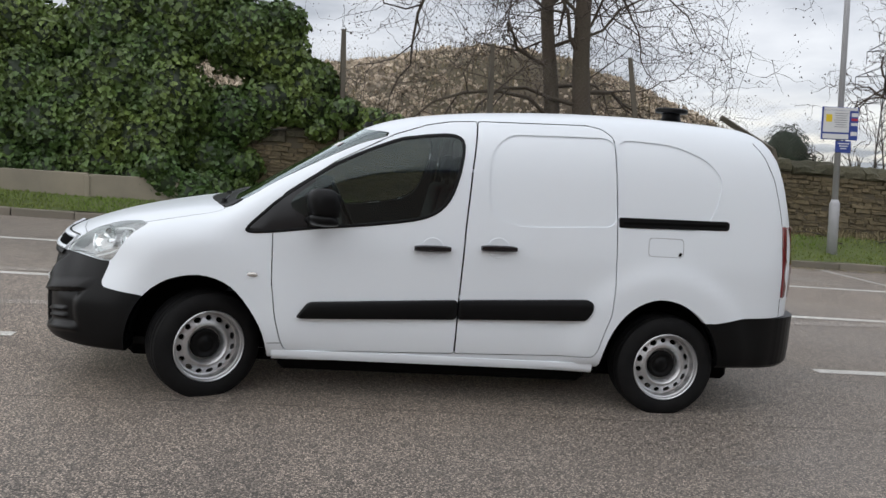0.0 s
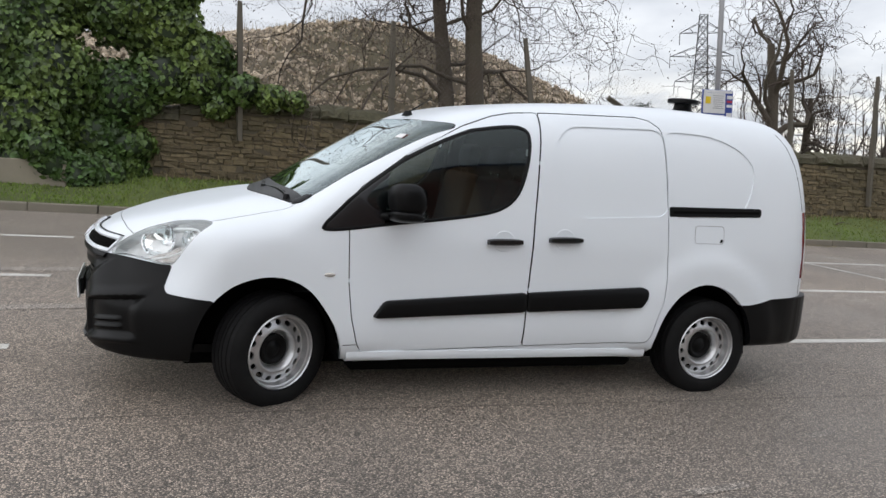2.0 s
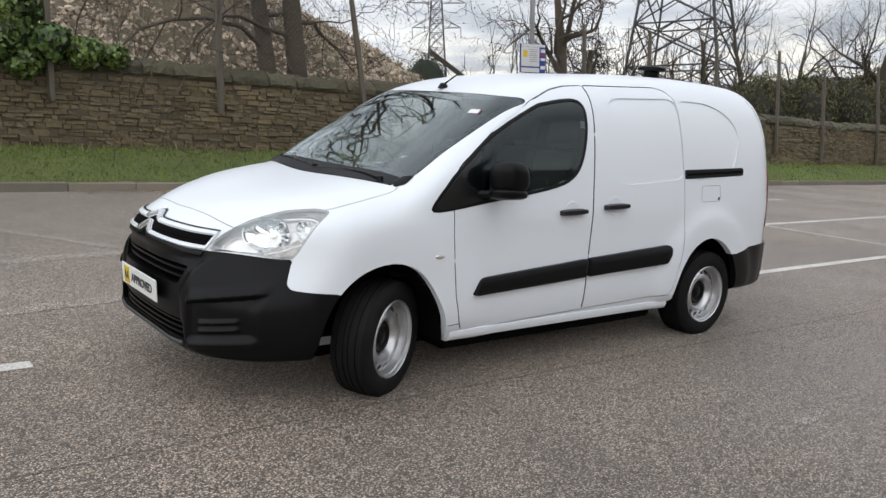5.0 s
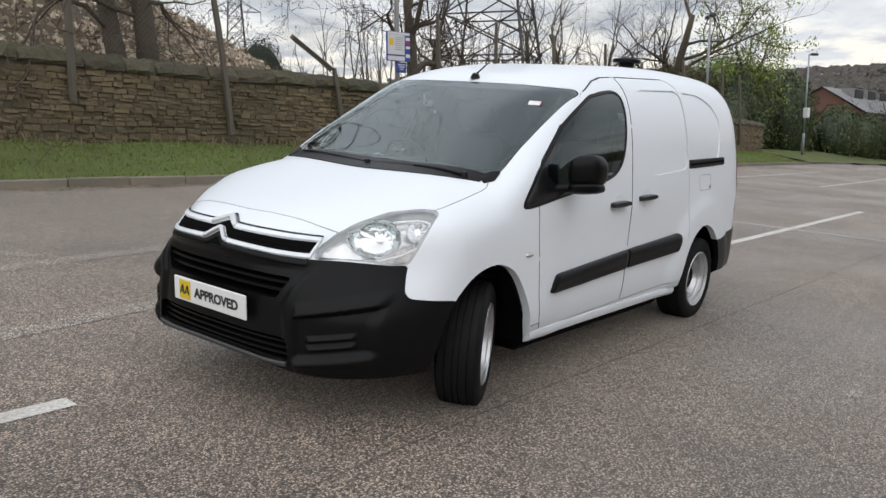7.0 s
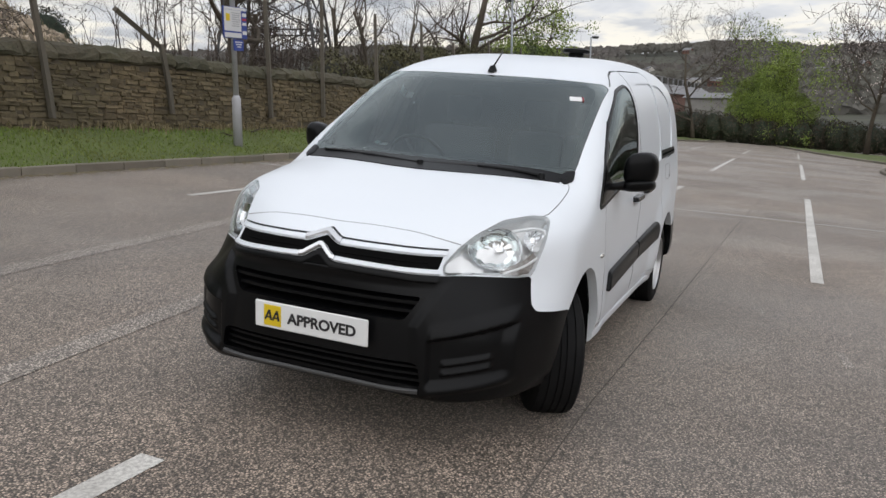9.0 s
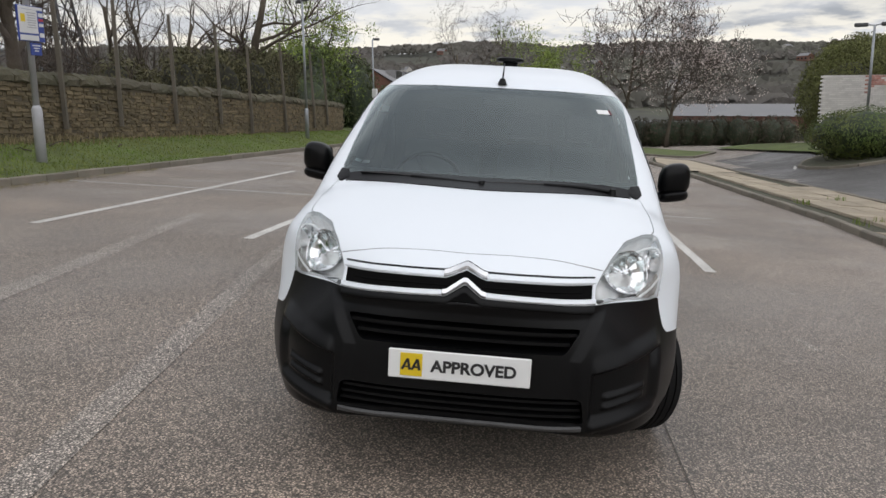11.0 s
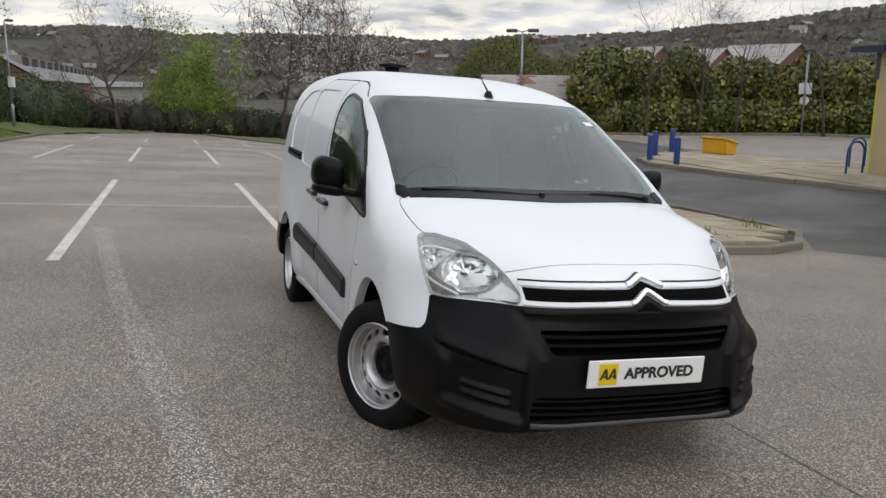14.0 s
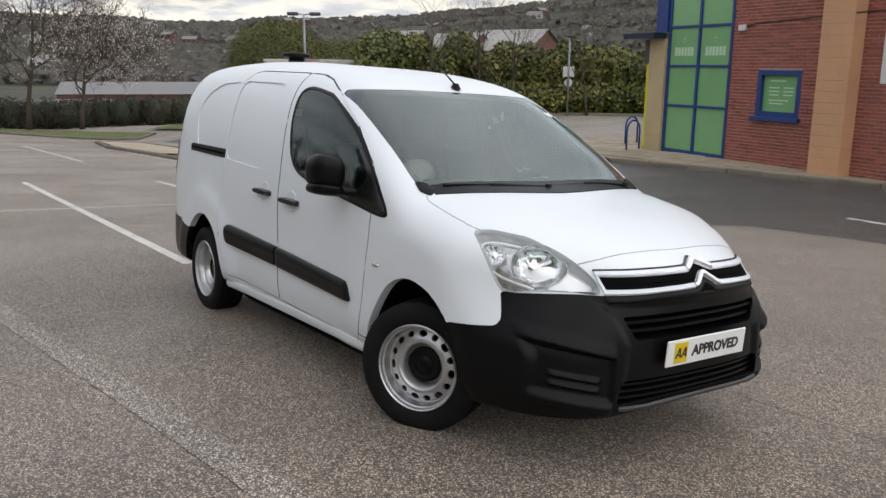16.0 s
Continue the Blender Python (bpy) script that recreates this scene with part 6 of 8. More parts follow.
def build_panels():
    """Low concrete panels below the ivy."""
    x = -13.0
    root = tagged(new("panel_wall"), "low wall of weathered concrete panels below the ivy", "wall", kind="structure")
    me = piece_mesh("concrete_panel", 1.485, 0.08, 0.78, 0.012, M["panel"], 0.003, 9)
    pm = piece_mesh("panel_post", 0.09, 0.13, 0.80, 0.012, M["panel"], 0.003, 10)
    k = 0
    while x < -3.5:
        y = 14.72
        z = G(x + 0.75, y) + 0.61 - 0.75 + 0.02 * ease(-8, -2, x)
        ob = hang("concrete_panel", me, None, root)
        ob.matrix_basis = pose(x + 0.75, y, z, 0, 1.6, 0)
        if k % 2 == 0:
            po = hang("panel_post", pm, None, root)
            po.matrix_basis = pose(x, y - 0.01, z - 0.02, 0, 0, 0)
        x += 1.5
        k += 1


# ---------------------------------------------------------------- fence
def build_fence():
    posts = [(0.30, 1.18, 3.66, 0, 0), (3.15, 1.10, 3.66, 0.0, -0.05), (6.30, 0.62, 3.70, -0.34, 0.02), (9.35, 0.75, 2.15, -0.22, 0), (12.9, 0.7, 3.8, -0.10, 0), (15.4, 0.75, 3.9, 0.03, 0), (18.65, 0.82, 3.9, -0.10, 0), (22.1, 0.80, 4.0, -0.12, 0), (25.1, 0.48, 3.65, -0.16, 0), (29.3, 0.45, 4.1, -0.45, 0), (33.85, 0.62, 4.2, -0.50, 0), (36.3, 0.75, 4.0, -0.60, 0)]
    for x, zb, zt, lean, ly in posts:
        y = WALL_Y - 0.11
        g = G(x, y)
        pts = [(x + lean * (t ** 1.3), y + 0.05 * t * 0 + ly * t, g + zb + (zt - zb) * t) for t in np.linspace(0, 1, 7)]
        bm = bmesh.new()
        vs, fs = tube_data(pts, [0.068, 0.066, 0.064, 0.062, 0.06, 0.058, 0.056], 4)
        b = [bm.verts.new(v) for v in vs]
        for f in fs:
            bm.faces.new([b[k] for k in f])
        bmesh.ops.bevel(bm, geom=[e for e in bm.edges if abs((e.verts[0].co - e.verts[1].co).normalized().z) > 0.8], offset=0.016, segments=1, affect="EDGES")
        rg = np.random.default_rng(int(x * 10))
        for v in bm.verts:
            v.co += Vector(rg.normal(0, 0.004, 3))
        ob = part("fence_post", bm, M["post"], None)
        tagged(ob, "weathered concrete fence post against the stone wall", "fence post", "fence posts")
    # the broken-over post head
    g = G(9.2, WALL_Y)
    pts = [(9.13, WALL_Y - 0.02, g + 2.12), (8.55, WALL_Y - 0.05, g + 2.42), (7.95, WALL_Y - 0.1, g + 2.72)]
    vs, fs = tube_data(pts, [0.075, 0.07, 0.07], 4)
    tagged(hang("broken_post", mesh_of("broken_post", vs, fs), M["post"]), "snapped concrete post head leaning over the wall", "fence post", "fence posts")
    # chain-link wire
    for name, x0, x1, zt, sag in (("fence_mesh", -5.2, 6.2, 3.5, 0.12), ("fence_mesh", 7.4, 12.8, 3.2, 0.45)):
        vs, fs = [], []
        y = WALL_Y + 0.02
        n = int((x1 - x0) / 0.09)
        hgt = zt - 2.0
        for d in (1, -1):
            for k in range(-int(hgt / 0.09) - 1, n + int(hgt / 0.09) + 1):
                xa = x0 + k * 0.09
                pts = []
                for t in np.linspace(0, 1, 5):
                    x = xa + d * hgt * t * 0.9
                    if x0 <= x <= x1:
                        drop = sag * t * (0.5 + 0.5 * math.sin(x * 1.3))
                        pts.append((x, y + 0.08 * math.sin(x * 0.8) * t, G(x, y) + 2.0 + hgt * t - drop))
                if len(pts) > 1:
                    a, b = tube_data(pts, [0.0014] * len(pts), 3, False, len(vs))
                    vs += a
                    fs += b
        tagged(hang(name, mesh_of(name, vs, fs), M["wire"]), "sagging rusty chain-link fence above the wall", "fence mesh", kind="stuff")


build_markings()
build_verge()
leaf_litter()
build_stone_wall()
build_panels()
build_fence()


# ---------------------------------------------------------------- plants
def leaf_cloud(name, spots, normals, size, mat, parent=None, label="", seed=1, shape="ivy", flat=0.55):
    """Single leaves at spots, turned roughly along the normals: one mesh."""
    rg = np.random.default_rng(seed)
    n = len(spots)
    P, Nn = np.array(spots, float), np.array(normals, float)
    Nn = Nn + rg.normal(0, flat, (n, 3))
    Nn /= np.linalg.norm(Nn, axis=1)[:, None] + 1e-9
    ref = np.tile(np.array((0.0, 0.0, -1.0)), (n, 1)) + rg.normal(0, 0.6, (n, 3))
    T = ref - np.sum(ref * Nn, axis=1)[:, None] * Nn
    T /= np.linalg.norm(T, axis=1)[:, None] + 1e-9
    B = np.cross(Nn, T)
    S = (size * rg.uniform(0.55, 1.35, n))[:, None]
    if shape == "ivy":
        out = [(-0.45, 0.0, 0.0), (-0.15, 0.50, 0.10), (0.20, 0.34, 0.06), (0.62, 0.0, -0.08), (0.20, -0.34, 0.06), (-0.15, -0.50, 0.10)]
        faces = [(0, 1, 2, 3), (0, 3, 4, 5)]
    else:
        out = [(-0.5, 0.0, 0.0), (0.0, 0.26, 0.07), (0.55, 0.0, -0.05), (0.0, -0.26, 0.07)]
        faces = [(0, 1, 2), (0, 2, 3)]
    V = np.stack([P + S * (T * a + B * b + Nn * c) for a, b, c in out], axis=1).reshape(-1, 3)
    k = len(out)
    F = [tuple(i * k + j for j in f) for i in range(n) for f in faces]
    me = bpy.data.meshes.new(name)
    me.from_pydata(V.tolist(), [], F)
    me.update()
    me.materials.append(mat)
    ob = new(name, me)
    if parent is not None:
        ob.parent = parent
    if label:
        ob["label"] = label
    return ob


def blob_spots(blobs, per_m2, rg, shell=0.22):
    """Points on and a little inside lumpy ellipsoids (cx, cy, cz, rx, ry, rz)."""
    P, N = [], []
    for cx, cy, cz, rx, ry, rz in blobs:
        area = 4 * math.pi * ((rx * ry) ** 1.6 + (rx * rz) ** 1.6 + (ry * rz) ** 1.6) ** (1 / 1.6) / 3 ** (1 / 1.6)
        n = int(area * per_m2)
        d = rg.normal(0, 1, (n, 3))
        d /= np.linalg.norm(d, axis=1)[:, None]
        for q in d:
            lump = 1 + 0.16 * noise.noise(Vector((q[0] * 2.3 + cx, q[1] * 2.3 + cy, q[2] * 2.3))) + 0.10 * noise.noise(Vector((q[0] * 6 + cx, q[1] * 6, q[2] * 6 + cz)))
            r = lump * (1 - shell * rg.random() ** 2)
            P.append((cx + rx * q[0] * r, cy + ry * q[1] * r, cz + rz * q[2] * r))
            nn = np.array((q[0] / rx, q[1] / ry, q[2] / rz))
            N.append(nn / np.linalg.norm(nn))
    return P, N


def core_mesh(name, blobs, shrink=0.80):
    """Dark lumpy inside of a bush, so that it is not seen through; the colour paints its shade."""
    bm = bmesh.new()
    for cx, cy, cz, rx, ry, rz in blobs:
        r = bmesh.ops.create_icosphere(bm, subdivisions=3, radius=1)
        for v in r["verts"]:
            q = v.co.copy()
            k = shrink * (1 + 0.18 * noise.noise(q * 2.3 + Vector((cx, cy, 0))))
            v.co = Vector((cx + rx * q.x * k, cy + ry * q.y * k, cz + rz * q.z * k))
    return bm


def bush(name, blobs, size, per_m2, mat, label, category, seed, shape="ivy", core=None, group="", shrink=0.80):
    rg = np.random.default_rng(seed)
    root = tagged(new(name), label, category, group)
    part("inner_growth", core_mesh("inner_growth", blobs, shrink), core or M["inner_shade"], root, "", None, True, 180)["kind"] = "stuff"
    P, N = blob_spots(blobs, per_m2, rg)
    leaf_cloud("leaves", P, N, size, mat, root, "", seed, shape)
    return root


def tree(name, base, high, radius, label, seed, spread=0.9, levels=5, fork=0.35, lean=(0, 0), leaves=None, leaf_size=0.05, leaf_count=0, buds=0, droop=0.0, trunks=1, bark=None, gap=0.0, group="", kids=(4, 4, 4, 3), fine=0.004, low=0, twist=0.0):
    """A branching tree: tapered trunk, limbs and twigs, with optional leaves at the twig ends."""
    rg = np.random.default_rng(seed)
    root = tagged(new(name), label, "tree", group)
    thick_v, thick_f, thin_v, thin_f, tips = [], [], [], [], []

    def grow(p, d, length, r, level):
        seg = 6 if level == 0 or twist else 4
        pts, rad = [Vector(p)], [r]
        q, dd = Vector(p), Vector(d)
        for k in range(seg):
            wob = 0.10 if level == 0 else twist or 0.24
            sag = 0.20 * (k - 1.2) if level == 1 and low else 0.0
            dd = (dd + Vector(rg.normal(0, wob, 3)) + Vector((0, 0, 0.10 - sag - droop * level * 0.12))).normalized()
            q = q + dd * (length / seg)
            pts.append(q.copy())
            rad.append(r * (1 - (0.55 if level == 0 else 0.72) * (k + 1) / seg))
        if level == 0:
            rad[0] *= 1.35
        sides = (9, 7, 5, 4, 3, 3)[min(level, 5)]
        tv, tf = (thick_v, thick_f) if level < 2 else (thin_v, thin_f)
        a, b = tube_data(pts, rad, sides, level == 0, len(tv))
        tv.extend(a)
        tf.extend(b)
        if level >= levels - 1:
            tips.append((pts[-1], dd))
            tips.append((pts[-2], dd))
            return
        if level == 0:
            # long low limbs that reach out to both sides
            for k in range(low):
                t = 0.20 + 0.28 * (k + rg.random() * 0.5) / low
                i = min(int(t * seg), seg - 1)
                s = pts[i].lerp(pts[i + 1], t * seg - i)
                out = Vector(((1 if k % 2 else -1) * rg.uniform(0.7, 1.0), rg.uniform(-0.7, 0.35), rg.uniform(0.10, 0.55))).normalized()
                grow(s, out, length * rg.uniform(0.34, 0.55), r * rg.uniform(0.15, 0.27), 1)
        n = kids[min(level, len(kids) - 1)] + int(rg.integers(0, 2))
        for k in range(n):
            t = fork + (1 - fork) * (k + rg.random() * 0.7) / n if level == 0 else 0.25 + 0.75 * (k + rg.random()) / n
            t = min(t, 0.999)
            i = min(int(t * seg), seg - 1)
            u = t * seg - i
            s = pts[i].lerp(pts[i + 1], u)
            rr = rad[i] + (rad[i + 1] - rad[i]) * u
            ang = rg.uniform(0, 2 * math.pi) if level else 2 * math.pi * k / n + rg.uniform(-0.5, 0.5)
            side = dd.cross(Vector((math.cos(ang), math.sin(ang), 0.3))).normalized()
            out = (dd * rg.uniform(0.35, 0.8) + side * spread * rg.uniform(0.7, 1.15)).normalized()
            grow(s, out, length * rg.uniform(0.48, 0.72), max(rr * rg.uniform(0.45, 0.65), fine), level + 1)
        if level > 0:
            grow(pts[-1], dd, length * 0.55, rad[-1], level + 1)

    for k in range(trunks):
        off = Vector((gap * k, 0.12 * k, 0))
        d = Vector((lean[0] + 0.06 * (k - (trunks - 1) / 2), lean[1], 1)).normalized()
        grow(Vector(base) + off, d, high * (0.62 if k == 0 else 0.55), radius * (1 if k == 0 else 0.8), 0)
    bk = bark or M["bark"]
    hang("trunk", mesh_of("trunk", thick_v, thick_f, True), bk, root)
    hang("crown", mesh_of("crown", thin_v, thin_f), M["twig"], root, "bare twigs" if not leaf_count else "")
    if buds or leaf_count:
        P, N = [], []
        for p, d in tips:
            for _ in range(buds or leaf_count):
                o = rg.normal(0, 0.03 if buds == 1 else 0.12 if buds else 0.22, 3)
                P.append(np.array(p) + o)
                N.append(rg.normal(0, 1, 3))
        leaf_cloud("budding" if buds else "leaves", P, N, leaf_size, leaves, root, "", seed, "oval", 0.9)
    return root


def build_ivy():
    def z(x, y, h):
        return G(x, y) + h
    blobs = []
    rg = np.random.default_rng(17)
    # the thick growth over the concrete panels
    for x in np.arange(-12.8, -3.0, 0.8):
        blobs.append((x, 15.15, z(x, 15, 0.75 + 0.1 * rg.normal()), 0.65, 0.42, 0.55))
    for x in np.arange(-12.5, -2.6, 0.85):
        blobs.append((x, 15.35, z(x, 15, 1.35 + 0.15 * rg.normal()), 0.75, 0.62, 0.72))
        blobs.append((x + 0.3, 15.5, z(x, 15, 2.25 + 0.2 * rg.normal()), 0.85, 0.62, 0.85))
        if not -5.6 < x < -4.3:
            blobs.append((x, 15.8, z(x, 15, 3.1 + 0.25 * rg.normal()), 0.85, 0.65, 0.75))
    for x, y, h, r in ((-3.6, 16.0, 3.75, 0.9), (-2.6, 15.9, 3.55, 0.95), (-1.6, 15.9, 3.35, 0.9), (-2.2, 16.0, 4.1, 0.8), (-1.0, 15.95, 3.0, 0.75), (-0.35, 15.95, 2.55, 0.65), (-3.2, 16, 4.3, 0.8), (-0.9, 16.0, 3.65, 0.55), (-4.95, 15.9, 2.95, 0.75), (-7.0, 16, 4.1, 1.0), (-8.4, 16, 4.3, 1.1), (-9.9, 16, 4.2, 1.2)):
        blobs.append((x, y, z(x, y, h), r, 0.6, r * 0.8))
    for x, h, r in ((-2.5, 1.9, 0.75), (-1.7, 1.85, 0.72), (-1.0, 2.2, 0.62), (-2.2, 1.05, 0.6), (-1.55, 0.95, 0.42), (-1.6, 0.5, 0.36), (-2.3, 0.55, 0.5), (-0.3, 2.15, 0.5), (0.3, 2.08, 0.40), (0.85, 1.98, 0.32), (1.3, 1.95, 0.24), (-0.1, 1.75, 0.3)):
        blobs.append((x, 15.72, z(x, 15.7, h), r, 0.34, r * 0.8))
    for x, y, h, r in ((-2.75, 14.85, 0.62, 0.36), (-2.35, 14.9, 0.42, 0.40), (-2.9, 14.75, 0.85, 0.30), (-1.95, 15.2, 0.45, 0.40)):
        blobs.append((x, y, z(x, y, h), r, 0.28, r * 0.95))
    bush("ivy_hedge", blobs, 0.095, 340, M["ivy"], "dense dark green ivy growing over the wall", "ivy", 31, "ivy", M["inner_shade"], shrink=0.84)


def build_mound():
    def top(x, y):
        ridge = float(np.interp(x, [-12, -4, 0.5, 4.5, 7.0, 11, 14.0, 17], [4.2, 5.0, 5.2, 6.0, 5.7, 4.2, 2.4, 0.8]))
        t = ease(16.5, 24, y) * (1 - ease(27, 34, y))
        base = land(x, 17.0)
        return base + (ridge - base) * t ** 0.9 + 0.22 * noise.noise(Vector((x * 0.6, y * 0.6, 2))) * t + 0.10 * noise.noise(Vector((x * 2, y * 2, 5)))
    xs, ys = list(np.arange(-14, 18.1, 0.5)), list(np.arange(16.5, 34.1, 0.5))
    m = sheet("rubble_mound", xs, ys, top, M["mound"], 0.01)
    tagged(m, "tall mound of soil and pale rubble behind the wall", "mound", kind="structure")
    rg = np.random.default_rng(8)
    shapes = [stone_shape(200 + k, "rubble") for k in range(8)]
    places = []
    for _ in range(24000):
        x, y = rg.uniform(-6, 14), rg.uniform(16.8, 26)
        if noise.noise(Vector((x * 0.30, y * 0.30, 9))) + 0.25 * rg.normal() < -0.22:
            continue
        s = 0.035 + 0.085 * rg.random() ** 2.0
        places.append((int(rg.integers(8)), Matrix.Translation((x, y, top(x, y) + s * 0.15)) @ Euler(tuple(rg.uniform(0, 6.3, 3))).to_matrix().to_4x4() @ Matrix.Diagonal((s * 1.5, s, s * 0.7, 1))))
    ob = new("rubble", merged("rubble", shapes, places, M["rubble"]))
    tagged(ob, "loose pale broken stones covering the mound", "rubble", kind="stuff")
    # dead stalks
    spots = []
    for _ in range(3500):
        x, y = rg.uniform(-5, 13), rg.uniform(17, 25.5)
        spots.append((x, y, top(x, y)))
    grass("mound_weeds", spots, 0.30, M["drygrass"], "dry weeds scattered over the mound", 77)


def far_scrub(name, x0, x1, y, base, h0, h1, n, label, seed, mat):
    """Thicket of thin bare stems, one mesh."""
    rg = np.random.default_rng(seed)
    vs, fs = [], []
    for _ in range(n):
        x = rg.uniform(x0, x1)
        yy = y + rg.normal(0, 1.6)
        h = rg.uniform(h0, h1)
        p = Vector((x, yy, base(x, yy)))
        d = Vector((rg.normal(0, 0.14), rg.normal(0, 0.14), 1)).normalized()
        pts = [p + d * h * t + Vector((rg.normal(0, 0.05), rg.normal(0, 0.05), 0)) * t for t in np.linspace(0, 1, 5)]
        a, b = tube_data(pts, [0.05, 0.04, 0.028, 0.016, 0.006], 3, False, len(vs))
        vs += a
        fs += b
        for _k in range(9):
            t = rg.uniform(0.3, 0.98)
            s = p + d * h * t
            dd = (d + Vector(rg.normal(0, 0.5, 3))).normalized()
            l = h * rg.uniform(0.10, 0.28)
            q = [s, s + dd * l * 0.5 + Vector((0, 0, 0.03)), s + dd * l + Vector((0, 0, 0.10 * l))]
            a, b = tube_data(q, [0.016, 0.011, 0.005], 3, False, len(vs))
            vs += a
            fs += b
    return tagged(hang(name, mesh_of(name, vs, fs), mat), label, "thicket", kind="stuff")


def build_trees():
    # twin-stemmed tree behind the wall
    tree("bare_tree", (5.45, 17.0, land(5.45, 17.0)), 14.5, 0.23, "bare twin-stemmed tree with budding twigs behind the wall", 11, 0.85, 5, 0.44, (0.02, -0.02), M["twig"], 0.05, 0, 2, 0.15, kids=(8, 5, 3, 2), fine=0.007, low=5, twist=0.34)
    tree("bare_tree", (4.98, 17.15, land(4.98, 17.15)), 13.0, 0.20, "slim bare tree leaning behind the wall", 12, 0.85, 5, 0.44, (-0.10, -0.03), M["twig"], 0.05, 0, 2, 0.15, kids=(7, 5, 3, 2), fine=0.007, low=4, twist=0.34)
    # gnarled tree behind the sign
    tree("gnarled_tree", (13.8, 17.4, land(13.8, 17.4)), 6.4, 0.21, "gnarled bare tree with twisted limbs behind the wall", 23, 0.95, 5, 0.28, (0.12, -0.05), M["twig"], 0.05, 0, 1, 0.30, kids=(7, 4, 3, 3), fine=0.009, twist=0.42)
    tree("gnarled_tree", (15.6, 18.2, land(15.6, 18.2)), 4.4, 0.15, "gnarled bare tree with twisted limbs behind the wall", 29, 1.1, 5, 0.2, (0.1, -0.05), M["twig"], 0.05, 0, 1, 0.4, kids=(6, 4, 3, 3), fine=0.009, twist=0.42)
    # large trees at the end of the wall
    tree("bare_tree", (41.5, 21.5, land(41.5, 21.5)), 11.5, 0.34, "large bare spreading tree beyond the wall end", 41, 0.85, 5, 0.16, (0.05, 0), None, 0.04, 0, 0, 0.0, kids=(8, 5, 4, 4))
    tree("green_tree", (47.0, 20.0, land(47, 20.0)), 9.0, 0.24, "tree in fresh spring leaf beyond the wall end", 42, 0.9, 4, 0.15, (0.05, 0), M["spring"], 0.17, 9, 0, 0.3, kids=(8, 6, 5, 4))
    for k, (x, y, h) in enumerate(((27.5, 22.0, 7.0), (31.5, 23.0, 7.6), (36.0, 22.5, 7.5))):
        tree("bare_tree", (x, y, land(x, y)), h, 0.15, "slim bare tree in the thicket behind the wall", 50 + k, 0.7, 4, 0.15, (0, 0), None, 0.04, 0, 0, 0.0, kids=(7, 5, 4, 3), group="thicket trees")
    far_scrub("thicket", 20, 60, 26.0, lambda x, y: land(x, y), 2.6, 5.4, 170, "thicket of thin bare saplings behind the wall", 61, M["twig"])
    far_scrub("thicket", 14, 24, 22.0, lambda x, y: land(x, y), 0.8, 2.0, 60, "low bare brambles behind the wall", 62, M["twig"])
    bush("conifer_bush", [(15.6, 26.0, 3.1, 0.95, 0.9, 1.35), (15.0, 26.2, 2.5, 0.9, 0.9, 1.2), (16.3, 26.0, 2.4, 0.9, 0.9, 1.1), (15.6, 26.1, 1.3, 1.1, 1.0, 1.2)], 0.10, 160, M["conifer"], "dark evergreen bush rising behind the wall", "bush", 71, "oval", M["conifer"])
    # scrub that stands over the wall
    P = []
    rg = np.random.default_rng(27)
    for x in np.arange(21.5, 41.5, 1.15):
        top = 3.0 + 0.05 * (x - 22) + rg.uniform(-0.35, 0.45)
        g = G(x, 16)
        P.append((x, 18.6 + rg.normal(0, 0.5), (g + top) / 2, 1.05 + 0.3 * rg.random(), 1.0, (top - g) / 2 + 0.1))
    bush("wall_scrub", P, 0.13, 120, M["scrub"], "olive brown scrub growing up behind the wall", "scrub", 76, "oval", M["woods_shade"], shrink=0.66)
    # dense green at the far corner
    P = []
    rg = np.random.default_rng(19)
    for x in np.arange(40.5, 61, 1.7):
        y = 18.2 - 0.30 * max(0, x - 47) + rg.normal(0, 0.5)
        hh = 2.6 + 0.9 * rg.random() + (1.7 if 42 < x < 52 else 0)
        P.append((x, y, G(x, 15) + hh * 0.48, 1.7, 1.5, hh * 0.62))
    bush("corner_hedge", P, 0.17, 60, M["hedge"], "overgrown green hedge at the corner of the car park", "hedge", 73, "oval", M["inner_shade"])
    P = [(45.5, 19.2, G(45, 15) + 4.2, 2.4, 1.8, 1.9), (48.5, 19.0, G(48, 15) + 3.6, 2.3, 1.8, 2.0), (43.0, 19.5, G(43, 15) + 3.8, 2.0, 1.6, 1.8), (51.0, 18.0, G(51, 15) + 2.6, 1.9, 1.6, 1.7)]
    # darker hedge leaf on the core paints shade among the spring leaves
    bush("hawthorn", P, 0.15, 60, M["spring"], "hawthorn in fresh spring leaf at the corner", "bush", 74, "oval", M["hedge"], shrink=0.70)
    # hedge along the far end
    P = []
    for y in np.arange(15.5, -15.0, -1.25):
        P.append((63.5 + rg.normal(0, 0.3), y, G(63, y) + 0.95, 1.1, 1.15, 1.25 + 0.2 * rg.random()))
    bush("far_hedge", P, 0.15, 90, M["brown_hedge"], "low brown winter hedge at the far end", "hedge", 75, "oval", M["inner_shade"])
    tree("bare_tree", (62.0, 10.6, G(62, 10)), 11.0, 0.16, "small bare tree beside the far hedge", 81, 0.9, 5, 0.2, (0, 0), None, 0.04, 0, 0, 0.1, kids=(7, 5, 4, 3), fine=0.011)
    tree("green_tree", (64.5, 5.0, G(64, 5)), 8.6, 0.16, "round tree in bright spring leaf by the far hedge", 82, 0.85, 4, 0.1, (0, 0), M["spring"], 0.16, 10, 0, 0.0, kids=(9, 6, 5, 4))
    g0 = G(64.5, 5.0)
